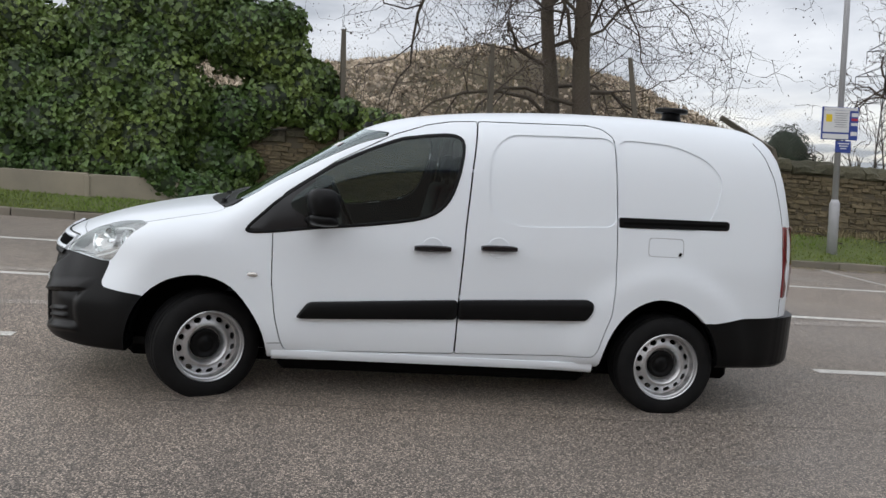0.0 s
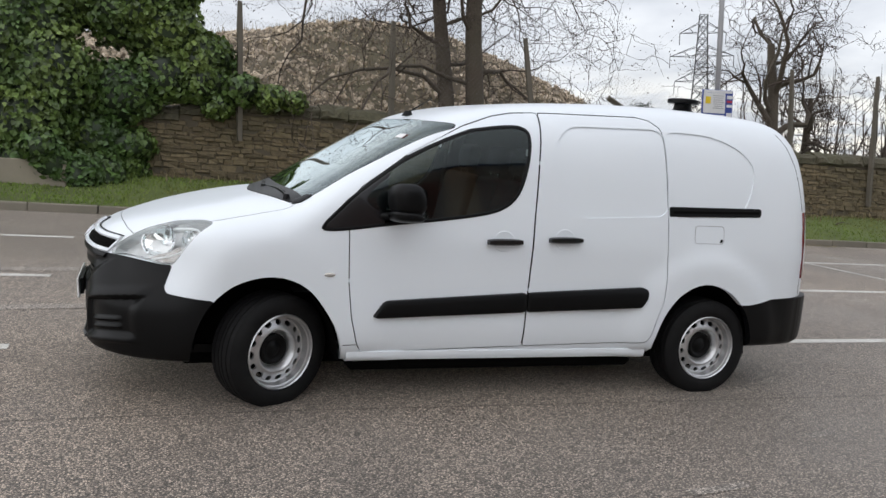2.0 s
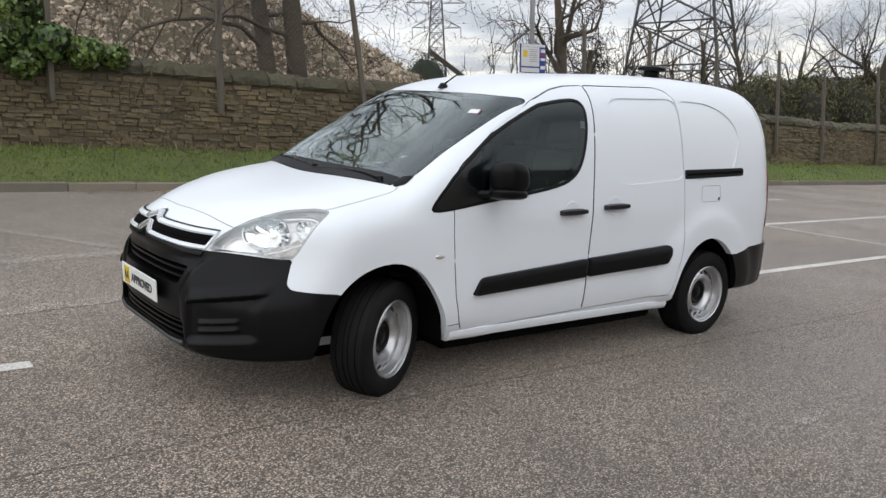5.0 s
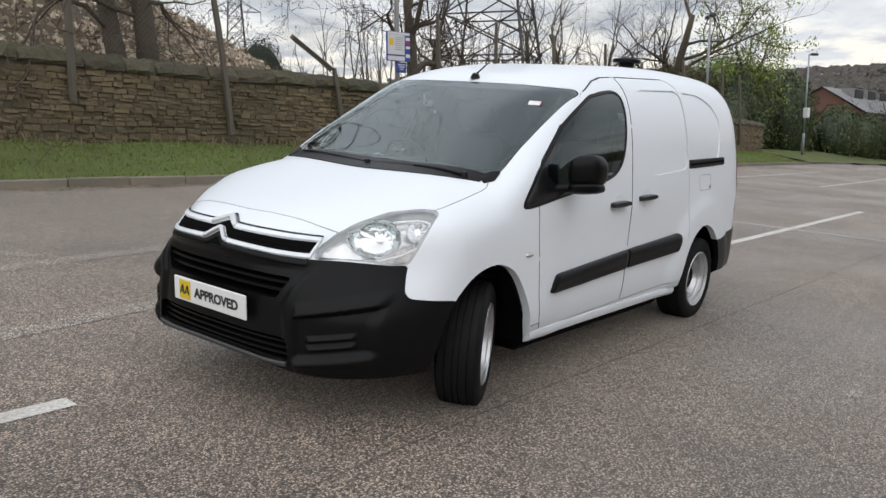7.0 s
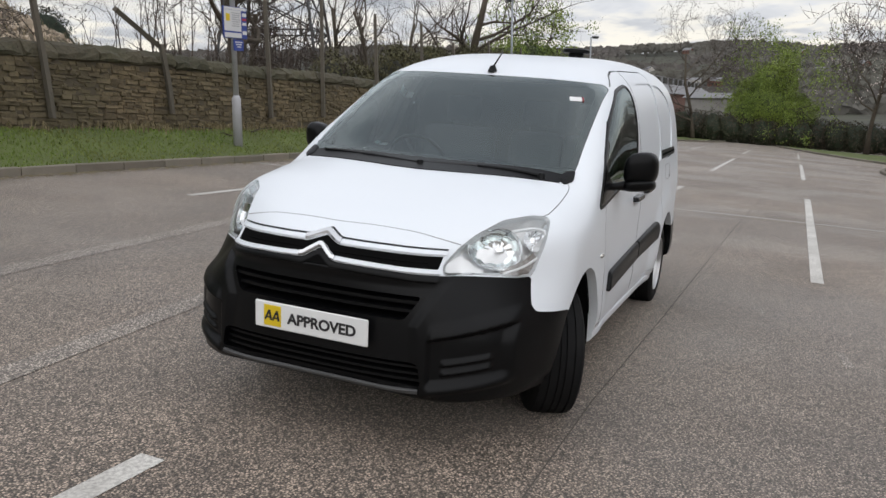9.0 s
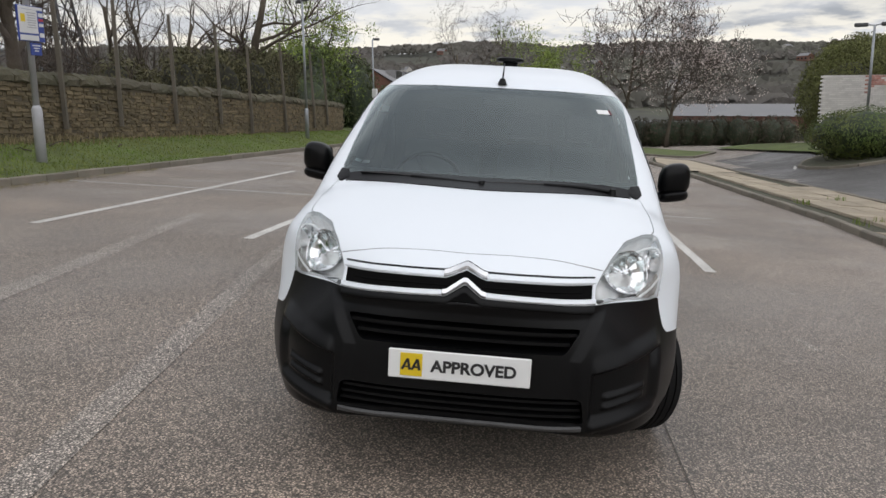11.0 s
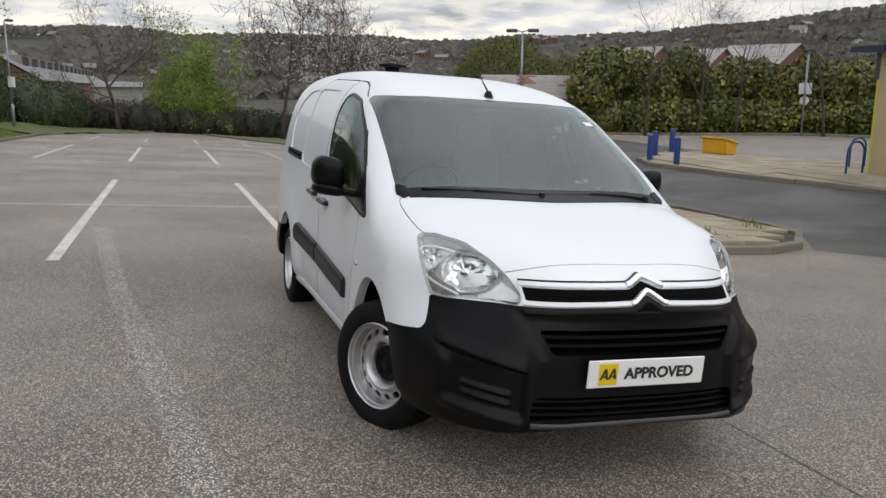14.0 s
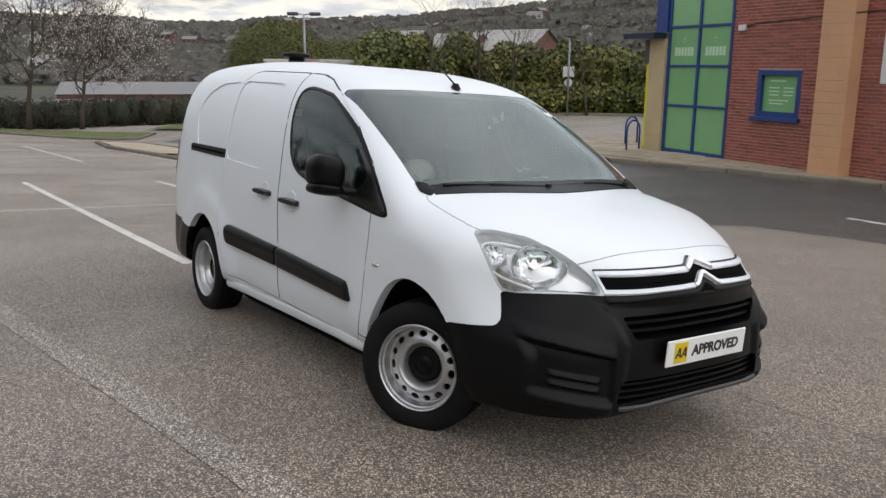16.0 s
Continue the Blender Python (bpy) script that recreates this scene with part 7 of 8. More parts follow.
    # core takes the darker hedge leaf as painted shade inside the shrub
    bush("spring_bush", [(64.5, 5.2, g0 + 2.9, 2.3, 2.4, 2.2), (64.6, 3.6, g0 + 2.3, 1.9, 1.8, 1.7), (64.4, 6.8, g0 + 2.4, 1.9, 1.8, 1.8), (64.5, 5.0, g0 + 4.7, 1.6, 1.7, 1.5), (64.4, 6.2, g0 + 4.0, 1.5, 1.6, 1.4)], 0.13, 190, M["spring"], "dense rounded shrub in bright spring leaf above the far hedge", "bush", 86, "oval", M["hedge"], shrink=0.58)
    tree("blossom_tree", (60.5, -1.4, G(60, -1.4)), 13.5, 0.17, "thin tree in pale blossom by the far hedge", 83, 0.75, 5, 0.3, (-0.03, 0), M["blossom"], 0.13, 0, 1, 0.0, kids=(8, 5, 4, 3), fine=0.022)
    tree("blossom_tree", (59.5, -4.7, G(59.5, -4.7)), 10.0, 0.15, "thin tree in pale blossom by the far hedge", 84, 0.85, 5, 0.3, (0.03, 0), M["blossom"], 0.13, 0, 2, 0.0, kids=(8, 5, 4, 3), fine=0.020)


# ---------------------------------------------------------------- pylons
def beam_data(a, b, w, vs, fs):
    p, q = tube_data([a, b], [w, w], 4, False, len(vs))
    vs += p
    fs += q


def pylon(name, x, y, z0, base, high, label, turn=0.0, w=0.10, reach=1.0):
    """Lattice tower: four legs, crossed bracing, three pairs of arms."""
    root = tagged(new(name), label, "pylon")
    root.matrix_world = pose(x, y, z0, 0, 0, turn)
    half = lambda t: base / 2 * (1 - t) ** 1.15 + 0.55 * t + 0.35
    levels = [0, 0.13, 0.25, 0.36, 0.46, 0.55, 0.63, 0.70, 0.76, 0.82, 0.88, 0.94, 1.0]
    corners = [(-1, -1), (1, -1), (1, 1), (-1, 1)]
    for sx, sy in corners:
        vs, fs = [], []
        vs, fs = tube_data([Vector((sx * half(a), sy * half(a), a * high)) for a in levels], [w * 1.2] * len(levels), 4)
        hang("leg", mesh_of("leg", vs, fs), M["pylon"], root)
    for k in range(4):
        vs, fs = [], []
        c0, c1 = corners[k], corners[(k + 1) % 4]
        for a, b in zip(levels, levels[1:]):
            P = lambda c, t: Vector((c[0] * half(t), c[1] * half(t), t * high))
            beam_data(P(c0, a), P(c1, b), w * 0.7, vs, fs)
            beam_data(P(c1, a), P(c0, b), w * 0.7, vs, fs)
            beam_data(P(c0, b), P(c1, b), w * 0.7, vs, fs)
            m = (a + b) / 2
            beam_data(P(c0, m), (P(c0, b) + P(c1, b)) / 2, w * 0.5, vs, fs)
            beam_data(P(c1, m), (P(c0, b) + P(c1, b)) / 2, w * 0.5, vs, fs)
        hang("bracing", mesh_of("bracing", vs, fs), M["pylon"], root)["kind"] = "stuff"
    for t, l in ((0.66, 0.24 * reach), (0.79, 0.29 * reach), (0.91, 0.21 * reach)):
        for s in (-1, 1):
            vs, fs = [], []
            tip = Vector((s * l * high, 0, t * high))
            for sy in (-1, 1):
                for dz in (0, 0.05):
                    r = Vector((s * half(t), sy * half(t), (t + dz) * high))
                    beam_data(r, tip, w * 0.7, vs, fs)
                    beam_data(r.lerp(tip, 0.5), Vector((s * half(t), sy * half(t), t * high)).lerp(tip, 0.25), w * 0.5, vs, fs)
            beam_data(tip, tip - Vector((0, 0, 0.06 * high)), w * 0.9, vs, fs)
            hang("arm", mesh_of("arm", vs, fs), M["pylon"], root)


build_ivy()
build_mound()
build_trees()
pylon("pylon", 66.5, 51.5, 3.0, 9.2, 34.0, "tall steel lattice electricity pylon close behind the wall", 20, 0.12)
pylon("pylon", 119.1, 159.7, -4.0, 6.0, 44.0, "distant steel lattice electricity pylon", -35, 0.10, 0.55)


# ---------------------------------------------------------------- posts and signs
M["pole_grey"] = material("pale_grey_pole_paint", (0.42, 0.42, 0.44), 0.5, grain=(50, 0.2, (0.34, 0.34, 0.35)), stain=(2, 0.4, (0.30, 0.30, 0.30)))


def lamp_post(x, y, z, high, label, heads, arm_turn=0.0, box=False):
    root = tagged(new("lamp_post"), label, "lamp post", "lamp posts")
    root.matrix_world = pose(x, y, z, 0, 0, arm_turn)
    tube("post_base", [(0, 0, -0.1), (0, 0, 1.15), (0, 0, 1.22)], [0.085, 0.085, 0.055], M["steel"], root, 12)
    tube("post_shaft", [(0, 0, 1.2), (0, 0, high)], [0.052, 0.042], M["steel"], root, 10)
    for s in heads:
        arm = tube("lamp_arm", [(0, 0, high - 0.02), (s * 0.30, 0, high + 0.04)], 0.025, M["steel"], root, 6)
        part("lamp_head", box_bm(0.46, 0.24, 0.14, 0.04, (s * 0.45, 0, high + 0.02), 2), M["lamp_grey"], root, "", None, True)
    if box:
        part("post_box", box_bm(0.20, 0.30, 0.55, 0.02, (0, -0.08, 2.35)), M["sign_white"], root, "pale metal box")


def flat_panel(name, w, h, d, mat, parent, c=(0, 0, 0), label=""):
    return part(name, box_bm(w, d, h, min(0.006, d * 0.3), c), mat, parent, label)


def build_bus_sign():
    """Tall pole with a timetable board facing the car park."""
    x, y = 9.6, 14.25
    z = verge_height(x, y)
    root = tagged(new("notice_pole"), "grey steel pole with a parking notice board on the verge", "notice board")
    root.matrix_world = pose(x, y, z, 0, 0, -2)
    tube("pole_base", [(0, 0, -0.1), (0, 0, 0.95), (0, 0, 1.03)], [0.095, 0.092, 0.060], M["pole_grey"], root, 14)
    tube("pole_shaft", [(0, 0, 1.0), (0, 0, 8.0)], [0.057, 0.045], M["pole_grey"], root, 12)
    def plate(kind, w, h, d, mat, owner, c, label=""):
        return flat_panel(kind, w * 0.86, h * 0.92, d, mat, owner, (c[0] * 0.86, c[1], 2.455 + (c[2] - 2.62) * 0.92), label)

    board = plate("notice_board", 0.84, 0.66, 0.03, M["sign_blue"], root, (-0.06, -0.085, 2.62), "blue-edged notice board")
    plate("notice_paper", 0.60, 0.44, 0.006, M["sign_white"], board, (-0.155, -0.104, 2.66))
    plate("notice_paper", 0.60, 0.10, 0.006, M["sign_white"], board, (-0.155, -0.104, 2.355))
    plate("notice_heading", 0.78, 0.055, 0.006, M["sign_white"], board, (-0.06, -0.104, 2.912))
    plate("yellow_mark", 0.14, 0.15, 0.004, M["yellow"], board, (-0.33, -0.109, 2.72))
    for k in range(7):
        plate("text_bar", 0.30 - 0.03 * (k % 3), 0.012, 0.003, M["sign_text"], board, (-0.05, -0.1085, 2.82 - 0.045 * k))
    for k, (m, h) in enumerate((("sign_white", 0.075), ("sign_red", 0.05), ("sign_white", 0.06), ("sign_blue", 0.05), ("sign_white", 0.08))):
        plate("side_label", 0.15, h, 0.004, M[m], board, (0.265, -0.103, 2.80 - 0.095 * k))
    lower = plate("lower_plate", 0.36, 0.24, 0.02, M["sign_blue"], root, (0.05, -0.080, 2.15), "small blue plate")
    for k in range(3):
        plate("text_bar", 0.26 - 0.06 * k, 0.022, 0.003, M["sign_white"], lower, (0.05, -0.0925, 2.215 - 0.05 * k))


M["sign_text"] = material("grey_print", (0.25, 0.25, 0.27), 0.5)


# ---------------------------------------------------------------- paved island and south pavement
def slab_field(name, inside, x0, x1, y0, y1, step, high, label, turn=0.0, c=(0, 0)):
    """Paving slabs laid in a grid, cut off where inside() fails."""
    root = tagged(new(name), label, "pavement", kind="structure")
    sh = [piece_mesh("paving_slab", step - 0.016, step - 0.016, 0.06, 0.008, M["slab"], 0.003, 300 + k) for k in range(4)]
    rg = np.random.default_rng(4)
    ct, st = math.cos(radians(turn)), math.sin(radians(turn))
    count = 0
    for a in np.arange(x0, x1, step):
        for b in np.arange(y0, y1, step):
            x, y = c[0] + a * ct - b * st, c[1] + a * st + b * ct
            if not inside(x, y) or count >= 300:
                continue
            gx, gy = (G(x + 0.3, y) - G(x - 0.3, y)) / 0.6, (G(x, y + 0.3) - G(x, y - 0.3)) / 0.6
            ob = hang("paving_slab", sh[int(rg.integers(4))], None, root)
            ob.matrix_basis = Matrix.Translation((x, y, G(x, y) + high - 0.06 + rg.normal(0, 0.003))) @ Euler((gy + rg.normal(0, 0.006), -gx + rg.normal(0, 0.006), radians(turn))).to_matrix().to_4x4()
            count += 1
    return root


def in_poly(poly):
    P = [np.array(p) for p in poly]

    def test(x, y):
        c = False
        for a, b in zip(P, P[1:] + P[:1]):
            if (a[1] > y) != (b[1] > y) and x < (b[0] - a[0]) * (y - a[1]) / (b[1] - a[1]) + a[0]:
                c = not c
        return c
    return test


ISLAND = [(4.42, 0.66), (5.4, 0.48), (10.0, 0.24), (22.0, 0.30), (30.5, 0.42), (36.3, -0.45), (34.0, -1.9), (24.0, -1.9), (15.5, -2.25), (11.4, -2.5), (7.0, -2.42), (5.9, -2.12), (4.9, -1.2), (4.45, -0.3)]


def drape(name, poly, step, lift, mat, label, category):
    """A flat field of ground inside a polygon, a little above the asphalt."""
    P = np.array(poly)
    test = in_poly(poly)
    bm = bmesh.new()
    ring = []
    for a, b in zip(poly, poly[1:] + poly[:1]):
        n = max(1, int(math.hypot(b[0] - a[0], b[1] - a[1]) / step))
        for k in range(n):
            ring.append((a[0] + (b[0] - a[0]) * k / n, a[1] + (b[1] - a[1]) * k / n))
    vs = [bm.verts.new((x, y, 0)) for x, y in ring]
    bm.faces.new(vs)
    bmesh.ops.triangulate(bm, faces=bm.faces)
    for axis, lo, hi in ((0, P[:, 0].min(), P[:, 0].max()), (1, P[:, 1].min(), P[:, 1].max())):
        t = lo + step
        while t < hi:
            co, no = [0, 0, 0], [0, 0, 0]
            co[axis], no[axis] = t, 1
            bmesh.ops.bisect_plane(bm, geom=bm.verts[:] + bm.edges[:] + bm.faces[:], plane_co=co, plane_no=no)
            t += step
    for v in bm.verts:
        v.co.z = G(v.co.x, v.co.y) + lift
    return tagged(part(name, bm, mat, None, "", None, True, 60), label, category, kind="structure")


def build_island():
    drape("island_bed", ISLAND, 1.0, 0.055, M["soil"], "weedy soil below the paving of the island", "island")
    slab_field("island_paving", in_poly(offset_loop(ISLAND, 0.34)), 4, 24, -3, 1, 0.60, 0.115, "mossy sunken paving slabs on the traffic island", 0.0)
    drape("island_surface", [(24.3, 0.1), (30.4, 0.2), (35.8, -0.5), (33.8, -1.75), (24.3, -1.7)], 1.0, 0.105, M["slab"], "worn concrete surface at the end of the island", "island")
    bed = [(44.3, 0.3), (37.8, -2.7), (40.0, -4.2), (55.0, -3.0), (61.0, 4.5), (50.0, 2.0)]
    drape("grass_corner", bed, 1.0, 0.10, M["turf"], "kerbed grass corner below the blossom trees", "verge")
    kerb_run("corner_kerb", bed[4:] + bed[:3], "worn kerb round the grass corner", 0.11, 0.14, 0.95)
    kerb_run("island_kerb", ISLAND[-1:] + ISLAND, "worn concrete kerb round the traffic island", 0.115, 0.13, 0.9)
    rg = np.random.default_rng(14)
    spots = []
    test = in_poly(offset_loop(ISLAND, 0.15))
    for cx, cy in ((5.6, -0.2), (6.4, -1.7), (7.4, 0.0), (8.3, -1.1), (9.6, -0.6), (10.8, -1.9), (12.6, -0.2), (7.0, -2.1), (14.0, -1.4), (6.1, 0.25), (8.9, 0.12)):
        for _ in range(22):
            x, y = cx + rg.normal(0, 0.16), cy + rg.normal(0, 0.10)
            if test(x, y):
                spots.append((x, y, G(x, y) + 0.105))
    grass("island_weeds", spots, 0.11, M["blade"], "small weeds in the paving joints", 15)


SOUTH_KERB = [(-6.0, -8.9), (4.1, -7.55), (7.3, -7.2), (10.2, -6.75), (12.6, -6.3), (14.8, -6.1), (16.4, -6.05), (17.4, -6.35), (17.9, -7.0), (18.0, -7.8), (17.9, -9.3)]


def build_south():
    road = [(-14, -3.6), (3.5, -2.6), (4.75, -1.35), (5.9, -2.25), (7.0, -2.55), (11.4, -2.6), (15.5, -2.4), (24.2, -2.1), (34, -2.2), (34, -9.5), (26.5, -9.5), (17.9, -9.8), (18.1, -7.6), (17.5, -6.3), (16.4, -5.98), (14.8, -6.02), (12.6, -6.22), (10.2, -6.67), (7.3, -7.12), (4.1, -7.47), (-6, -8.8), (-14, -9.8)]
    drape("road", road, 1.0, 0.006, M["road"], "smooth dark asphalt road past the building", "road")
    pave = SOUTH_KERB + [(17.2, -9.9), (15.6, -9.7), (14.6, -10.9), (13.4, -14.0), (11.6, -14.0), (11.5, -9.7), (10.0, -9.2), (-6.0, -10.5)]
    drape("south_pavement", offset_loop(pave, 0.05), 1.0, 0.075, M["slab"], "buff concrete pavement beside the building", "pavement")
    slab_field("pavement_paving", in_poly(offset_loop(pave, 0.38)), 2, 19, -13, -6, 0.62, 0.100, "buff paving slabs beside the building", 0.0)
    kerb_run("south_kerb", SOUTH_KERB, "pale concrete kerb of the building's pavement", 0.105, 0.14, 0.9)
    # bollards
    for x, y in ((16.75, -6.32), (17.45, -6.95), (17.80, -7.78), (15.35, -6.30)):
        z = G(x, y) + 0.095
        root = tagged(new("bollard"), "round blue steel bollard on the pavement", "bollard", "blue bollards")
        root.matrix_world = pose(x, y, z)
        bm = lathe_bm([(0.0, 0.0), (0.084, 0.0), (0.084, 0.69), (0.076, 0.72), (0.045, 0.735), (0.0, 0.74)], 20)
        bmesh.ops.transform(bm, matrix=Matrix.Rotation(radians(90), 4, "X"), verts=bm.verts)
        part("bollard_post", bm, M["blue"], root, "", None, True, 40)
        bm = lathe_bm([(0.0865, 0.58), (0.0865, 0.63)], 20)
        bmesh.ops.transform(bm, matrix=Matrix.Rotation(radians(90), 4, "X"), verts=bm.verts)
        part("bollard_band", bm, M["sign_blue"], root, "", None, True)
    # grit bin
    z = G(16.9, -8.9) + 0.10
    root = tagged(new("grit_bin"), "yellow plastic grit bin with a sloping lid", "grit bin")
    root.matrix_world = pose(16.95, -8.92, z, 0, 0, 12)
    bm = bmesh.new()
    prof = [(0.27, 0.0), (0.31, 0.46), (-0.27, 0.31), (-0.23, 0.0)]
    rows = [[bm.verts.new((x, a, b)) for a, b in prof] for x in (-0.46, 0.46)]
    bm.faces.new(rows[0]); bm.faces.new(rows[1][::-1])
    for k in range(4):
        bm.faces.new((rows[0][k], rows[1][k], rows[1][(k + 1) % 4], rows[0][(k + 1) % 4]))
    bmesh.ops.recalc_face_normals(bm, faces=bm.faces)
    bmesh.ops.bevel(bm, geom=bm.edges[:], offset=0.03, segments=2, affect="EDGES")
    part("bin_body", bm, M["gritbin"], root, "", None, True)
    part("bin_lid", box_bm(1.00, 0.68, 0.05, 0.02, (0, 0, 0), 2), M["gritbin"], root, "", pose(0, 0.02, 0.415, 14.5, 0, 0), True)
    # cycle hoops
    for x, y in ((11.35, -8.62), (12.60, -9.95)):
        z = G(x, y) + 0.09
        root = tagged(new("cycle_hoop"), "blue painted steel cycle hoop in the pavement", "cycle rack", "cycle hoops")
        root.matrix_world = pose(x, y, z, 0, 0, 98)
        pts = [(-0.30, 0, -0.05), (-0.30, 0, 0.52)] + [(0.30 * math.cos(math.pi - math.pi * k / 12), 0, 0.52 + 0.26 * math.sin(math.pi * k / 12)) for k in range(1, 12)] + [(0.30, 0, 0.52), (0.30, 0, -0.05)]
        tube("hoop", pts, 0.026, M["blue"], root, 10)


# ---------------------------------------------------------------- building with green windows
M["canopy"] = material("dark_navy_metal", (0.006, 0.014, 0.045), 0.4, stain=(3, 0.3, (0.010, 0.018, 0.05)))


def build_shop():
    root = tagged(new("brick_building"), "red brick leisure building with tall green windows and buff piers", "building")
    ang = math.degrees(math.atan2(0.167, -0.986))
    root.matrix_world = Matrix.Translation((10.75, -9.10, -0.17)) @ Matrix.Rotation(radians(ang), 4, "Z")
    H = 7.2
    def wallbox(name, x0, x1, z0, z1, y0, y1, mat, label="", parent=None):
        bm = box_bm(x1 - x0, abs(y1 - y0), z1 - z0, 0.0, ((x0 + x1) / 2, (y0 + y1) / 2, (z0 + z1) / 2))
        return part(name, bm, mat, parent or root, label)
    # mortar core with the small window left open
    win = (3.10, 4.32, 1.14, 2.22)
    for k, (a, b, c, d) in enumerate(((2.23, win[0], 0, H), (win[1], 12.0, 0, H), (win[0], win[1], 0, win[2]), (win[0], win[1], win[3], H))):
        wallbox("brick_backing", a, b, c, d, 0.010, 0.30, M["brick_mortar"])
    shapes = [piece_mesh("brick", 0.2100, 0.10, 0.0605, 0.003, M["brick"], 0.0016, 500 + k) for k in range(5)]
    rg = np.random.default_rng(6)
    places, named = [], 0
    z, row = 0.006, 0
    pier = (4.98, 5.74)
    while z < 5.2:
        x = 2.24 - (0.1125 if row % 2 else 0)
        while x < 8.4:
            a, b = max(x, 2.235), x + 0.2100
            if z + 0.06 > win[2] and z < win[3]:
                if a < win[0] < b:
                    b = win[0]
                elif a < win[1] < b:
                    a = win[1]
                elif a >= win[0] and b <= win[1]:
                    b = a
            if b - a > 0.02 and not (a > pier[0] and b < pier[1]):
                m = Matrix.Translation(((a + b) / 2, 0.050 + rg.normal(0, 0.0010), z)) @ Matrix.Diagonal(((b - a) / 0.2100, 1, 1, 1))
                k = int(rg.integers(5))
                if named < 300 and 0.4 < z < 3.0 and a < 4.8:
                    hang("brick", shapes[k], None, root).matrix_basis = m
                    named += 1
                else:
                    places.append((k, m))
            x += 0.225
        z += 0.075
        row += 1
    rest = hang("brickwork", merged("brickwork", shapes, places, M["brick_far"]), None, root, "red brick courses with pale joints")
    rest["kind"] = "stuff"
    # piers
    def pier_blocks(x0, x1, depth, mat, hb, top, name):
        z = 0.0
        while z < top:
            bm = box_bm(x1 - x0, depth + 0.1, hb - 0.003, 0.0015, ((x0 + x1) / 2, 0.05 - depth / 2, z + hb / 2))
            part(name, bm, mat, root)
            z += hb
    pier_blocks(4.98, 5.74, 0.34, M["buff"], 0.225, 6.9, "pier_block")
    pier_blocks(-0.62, -0.02, 0.10, M["cream"], 0.45, 3.15, "cream_block")
    wallbox("yellow_edge", -0.80, -0.63, 0.0, 2.35, -0.02, 0.12, M["lime"], "bright yellow edging")
    # dark canopy and blue panel over the entrance corner
    wallbox("canopy", -1.25, -0.02, 3.00, 3.14, -0.50, 0.30, M["canopy"], "dark blue canopy")
    wallbox("canopy_bracket", -0.86, -0.66, 2.35, 2.98, -0.05, 0.15, M["lamp_grey"])
    wallbox("blue_fascia", -0.45, -0.02, 3.16, H, -0.06, 0.20, M["blue"], "blue painted fascia")
    wallbox("side_wall", -0.45, -0.30, 0.0, H, 0.2, 6.0, M["brick_mortar"])
    wallbox("roof_edge", -0.5, 12.0, H, H + 0.25, -0.1, 6.0, M["blue"])
    wallbox("rear_block", 0.0, 12.0, 0.0, H, 0.42, 6.0, M["void"])
    # tall green bay
    bay = part("window_bay", box_bm(2.25, 0.03, H, 0.0, (1.115, 0.10, H / 2)), M["void"], root, "tall blue-framed window bay with green film")
    trans = (0.16, 1.30, 2.30, 3.27, 4.35, 5.4, 6.4)
    cols = ((0.07, 1.085), (1.165, 2.175))
    for c, (a, b) in enumerate(cols):
        for k, (z0, z1) in enumerate(zip(trans, trans[1:])):
            pane = part("green_pane", box_bm(b - a + 0.02, 0.012, z1 - z0 - 0.03, 0.002, ((a + b) / 2, 0.030, (z0 + z1) / 2)), M["green"], bay, "green filmed pane")
            if k == 2:
                for i in range(6):
                    part("printed_bar", box_bm(0.092, 0.003, 0.215, 0.0, ((a + b) / 2 - 0.29 + 0.116 * i, 0.0215, 2.66)), M["film_white"], pane)
                ring = [((a + b) / 2 + 0.05 * math.cos(t), 0.018, 2.93 + 0.05 * math.sin(t)) for t in np.linspace(0, 2 * math.pi, 15)]
                tube("printed_ring", ring, 0.012, M["film_white"], pane, 4)
    for x in (0.035, 1.125, 2.205):
        part("mullion", box_bm(0.075, 0.09, H, 0.006, (x, 0.02, H / 2)), M["blue"], bay)
    for z in trans:
        part("transom", box_bm(2.10, 0.075, 0.065 if z > 0.2 else 0.16, 0.006, (1.12, 0.022, z if z > 0.2 else 0.09)), M["blue"], bay)
    # small window
    w = tagged(part("small_window", box_bm(1.0, 0.02, 0.90, 0.0, (3.71, 0.10, 1.69)), M["green"], root, "blue-framed window with a green poster"), "blue-framed window with a green poster")
    for cx, cz, sx, sz in ((3.155, 1.69, 0.12, 1.06), (4.265, 1.69, 0.12, 1.06), (3.71, 2.16, 0.99, 0.12), (3.71, 1.23, 0.99, 0.14)):
        part("window_frame", box_bm(sx, 0.10, sz, 0.008, (cx, 0.045, cz)), M["blue"], w)
    part("window_sill", box_bm(1.36, 0.16, 0.09, 0.010, (3.70, -0.02, 1.13)), M["blue"], w)
    for k, (zz, ww, x0) in enumerate(((1.98, 0.45, 3.62), (1.83, 0.30, 3.52), (1.83, 0.28, 3.92), (1.75, 0.30, 3.52), (1.75, 0.28, 3.92), (1.67, 0.26, 3.52), (1.67, 0.26, 3.92), (1.55, 0.55, 3.66), (1.48, 0.40, 3.60))):
        part("poster_bar", box_bm(ww, 0.004, 0.028, 0.0, (x0, 0.088, zz)), M["film_white"], w)
    # cable and small box, white notice
    pts = [(2.62, -0.02, 3.20), (3.0, -0.012, 3.27), (3.9, -0.012, 3.29), (4.96, -0.012, 3.34), (4.97, -0.31, 3.36), (5.75, -0.31, 3.33), (5.76, -0.012, 3.36), (8.0, -0.012, 3.38)]
    tube("wall_cable", pts, 0.012, M["ink"], root, 6)
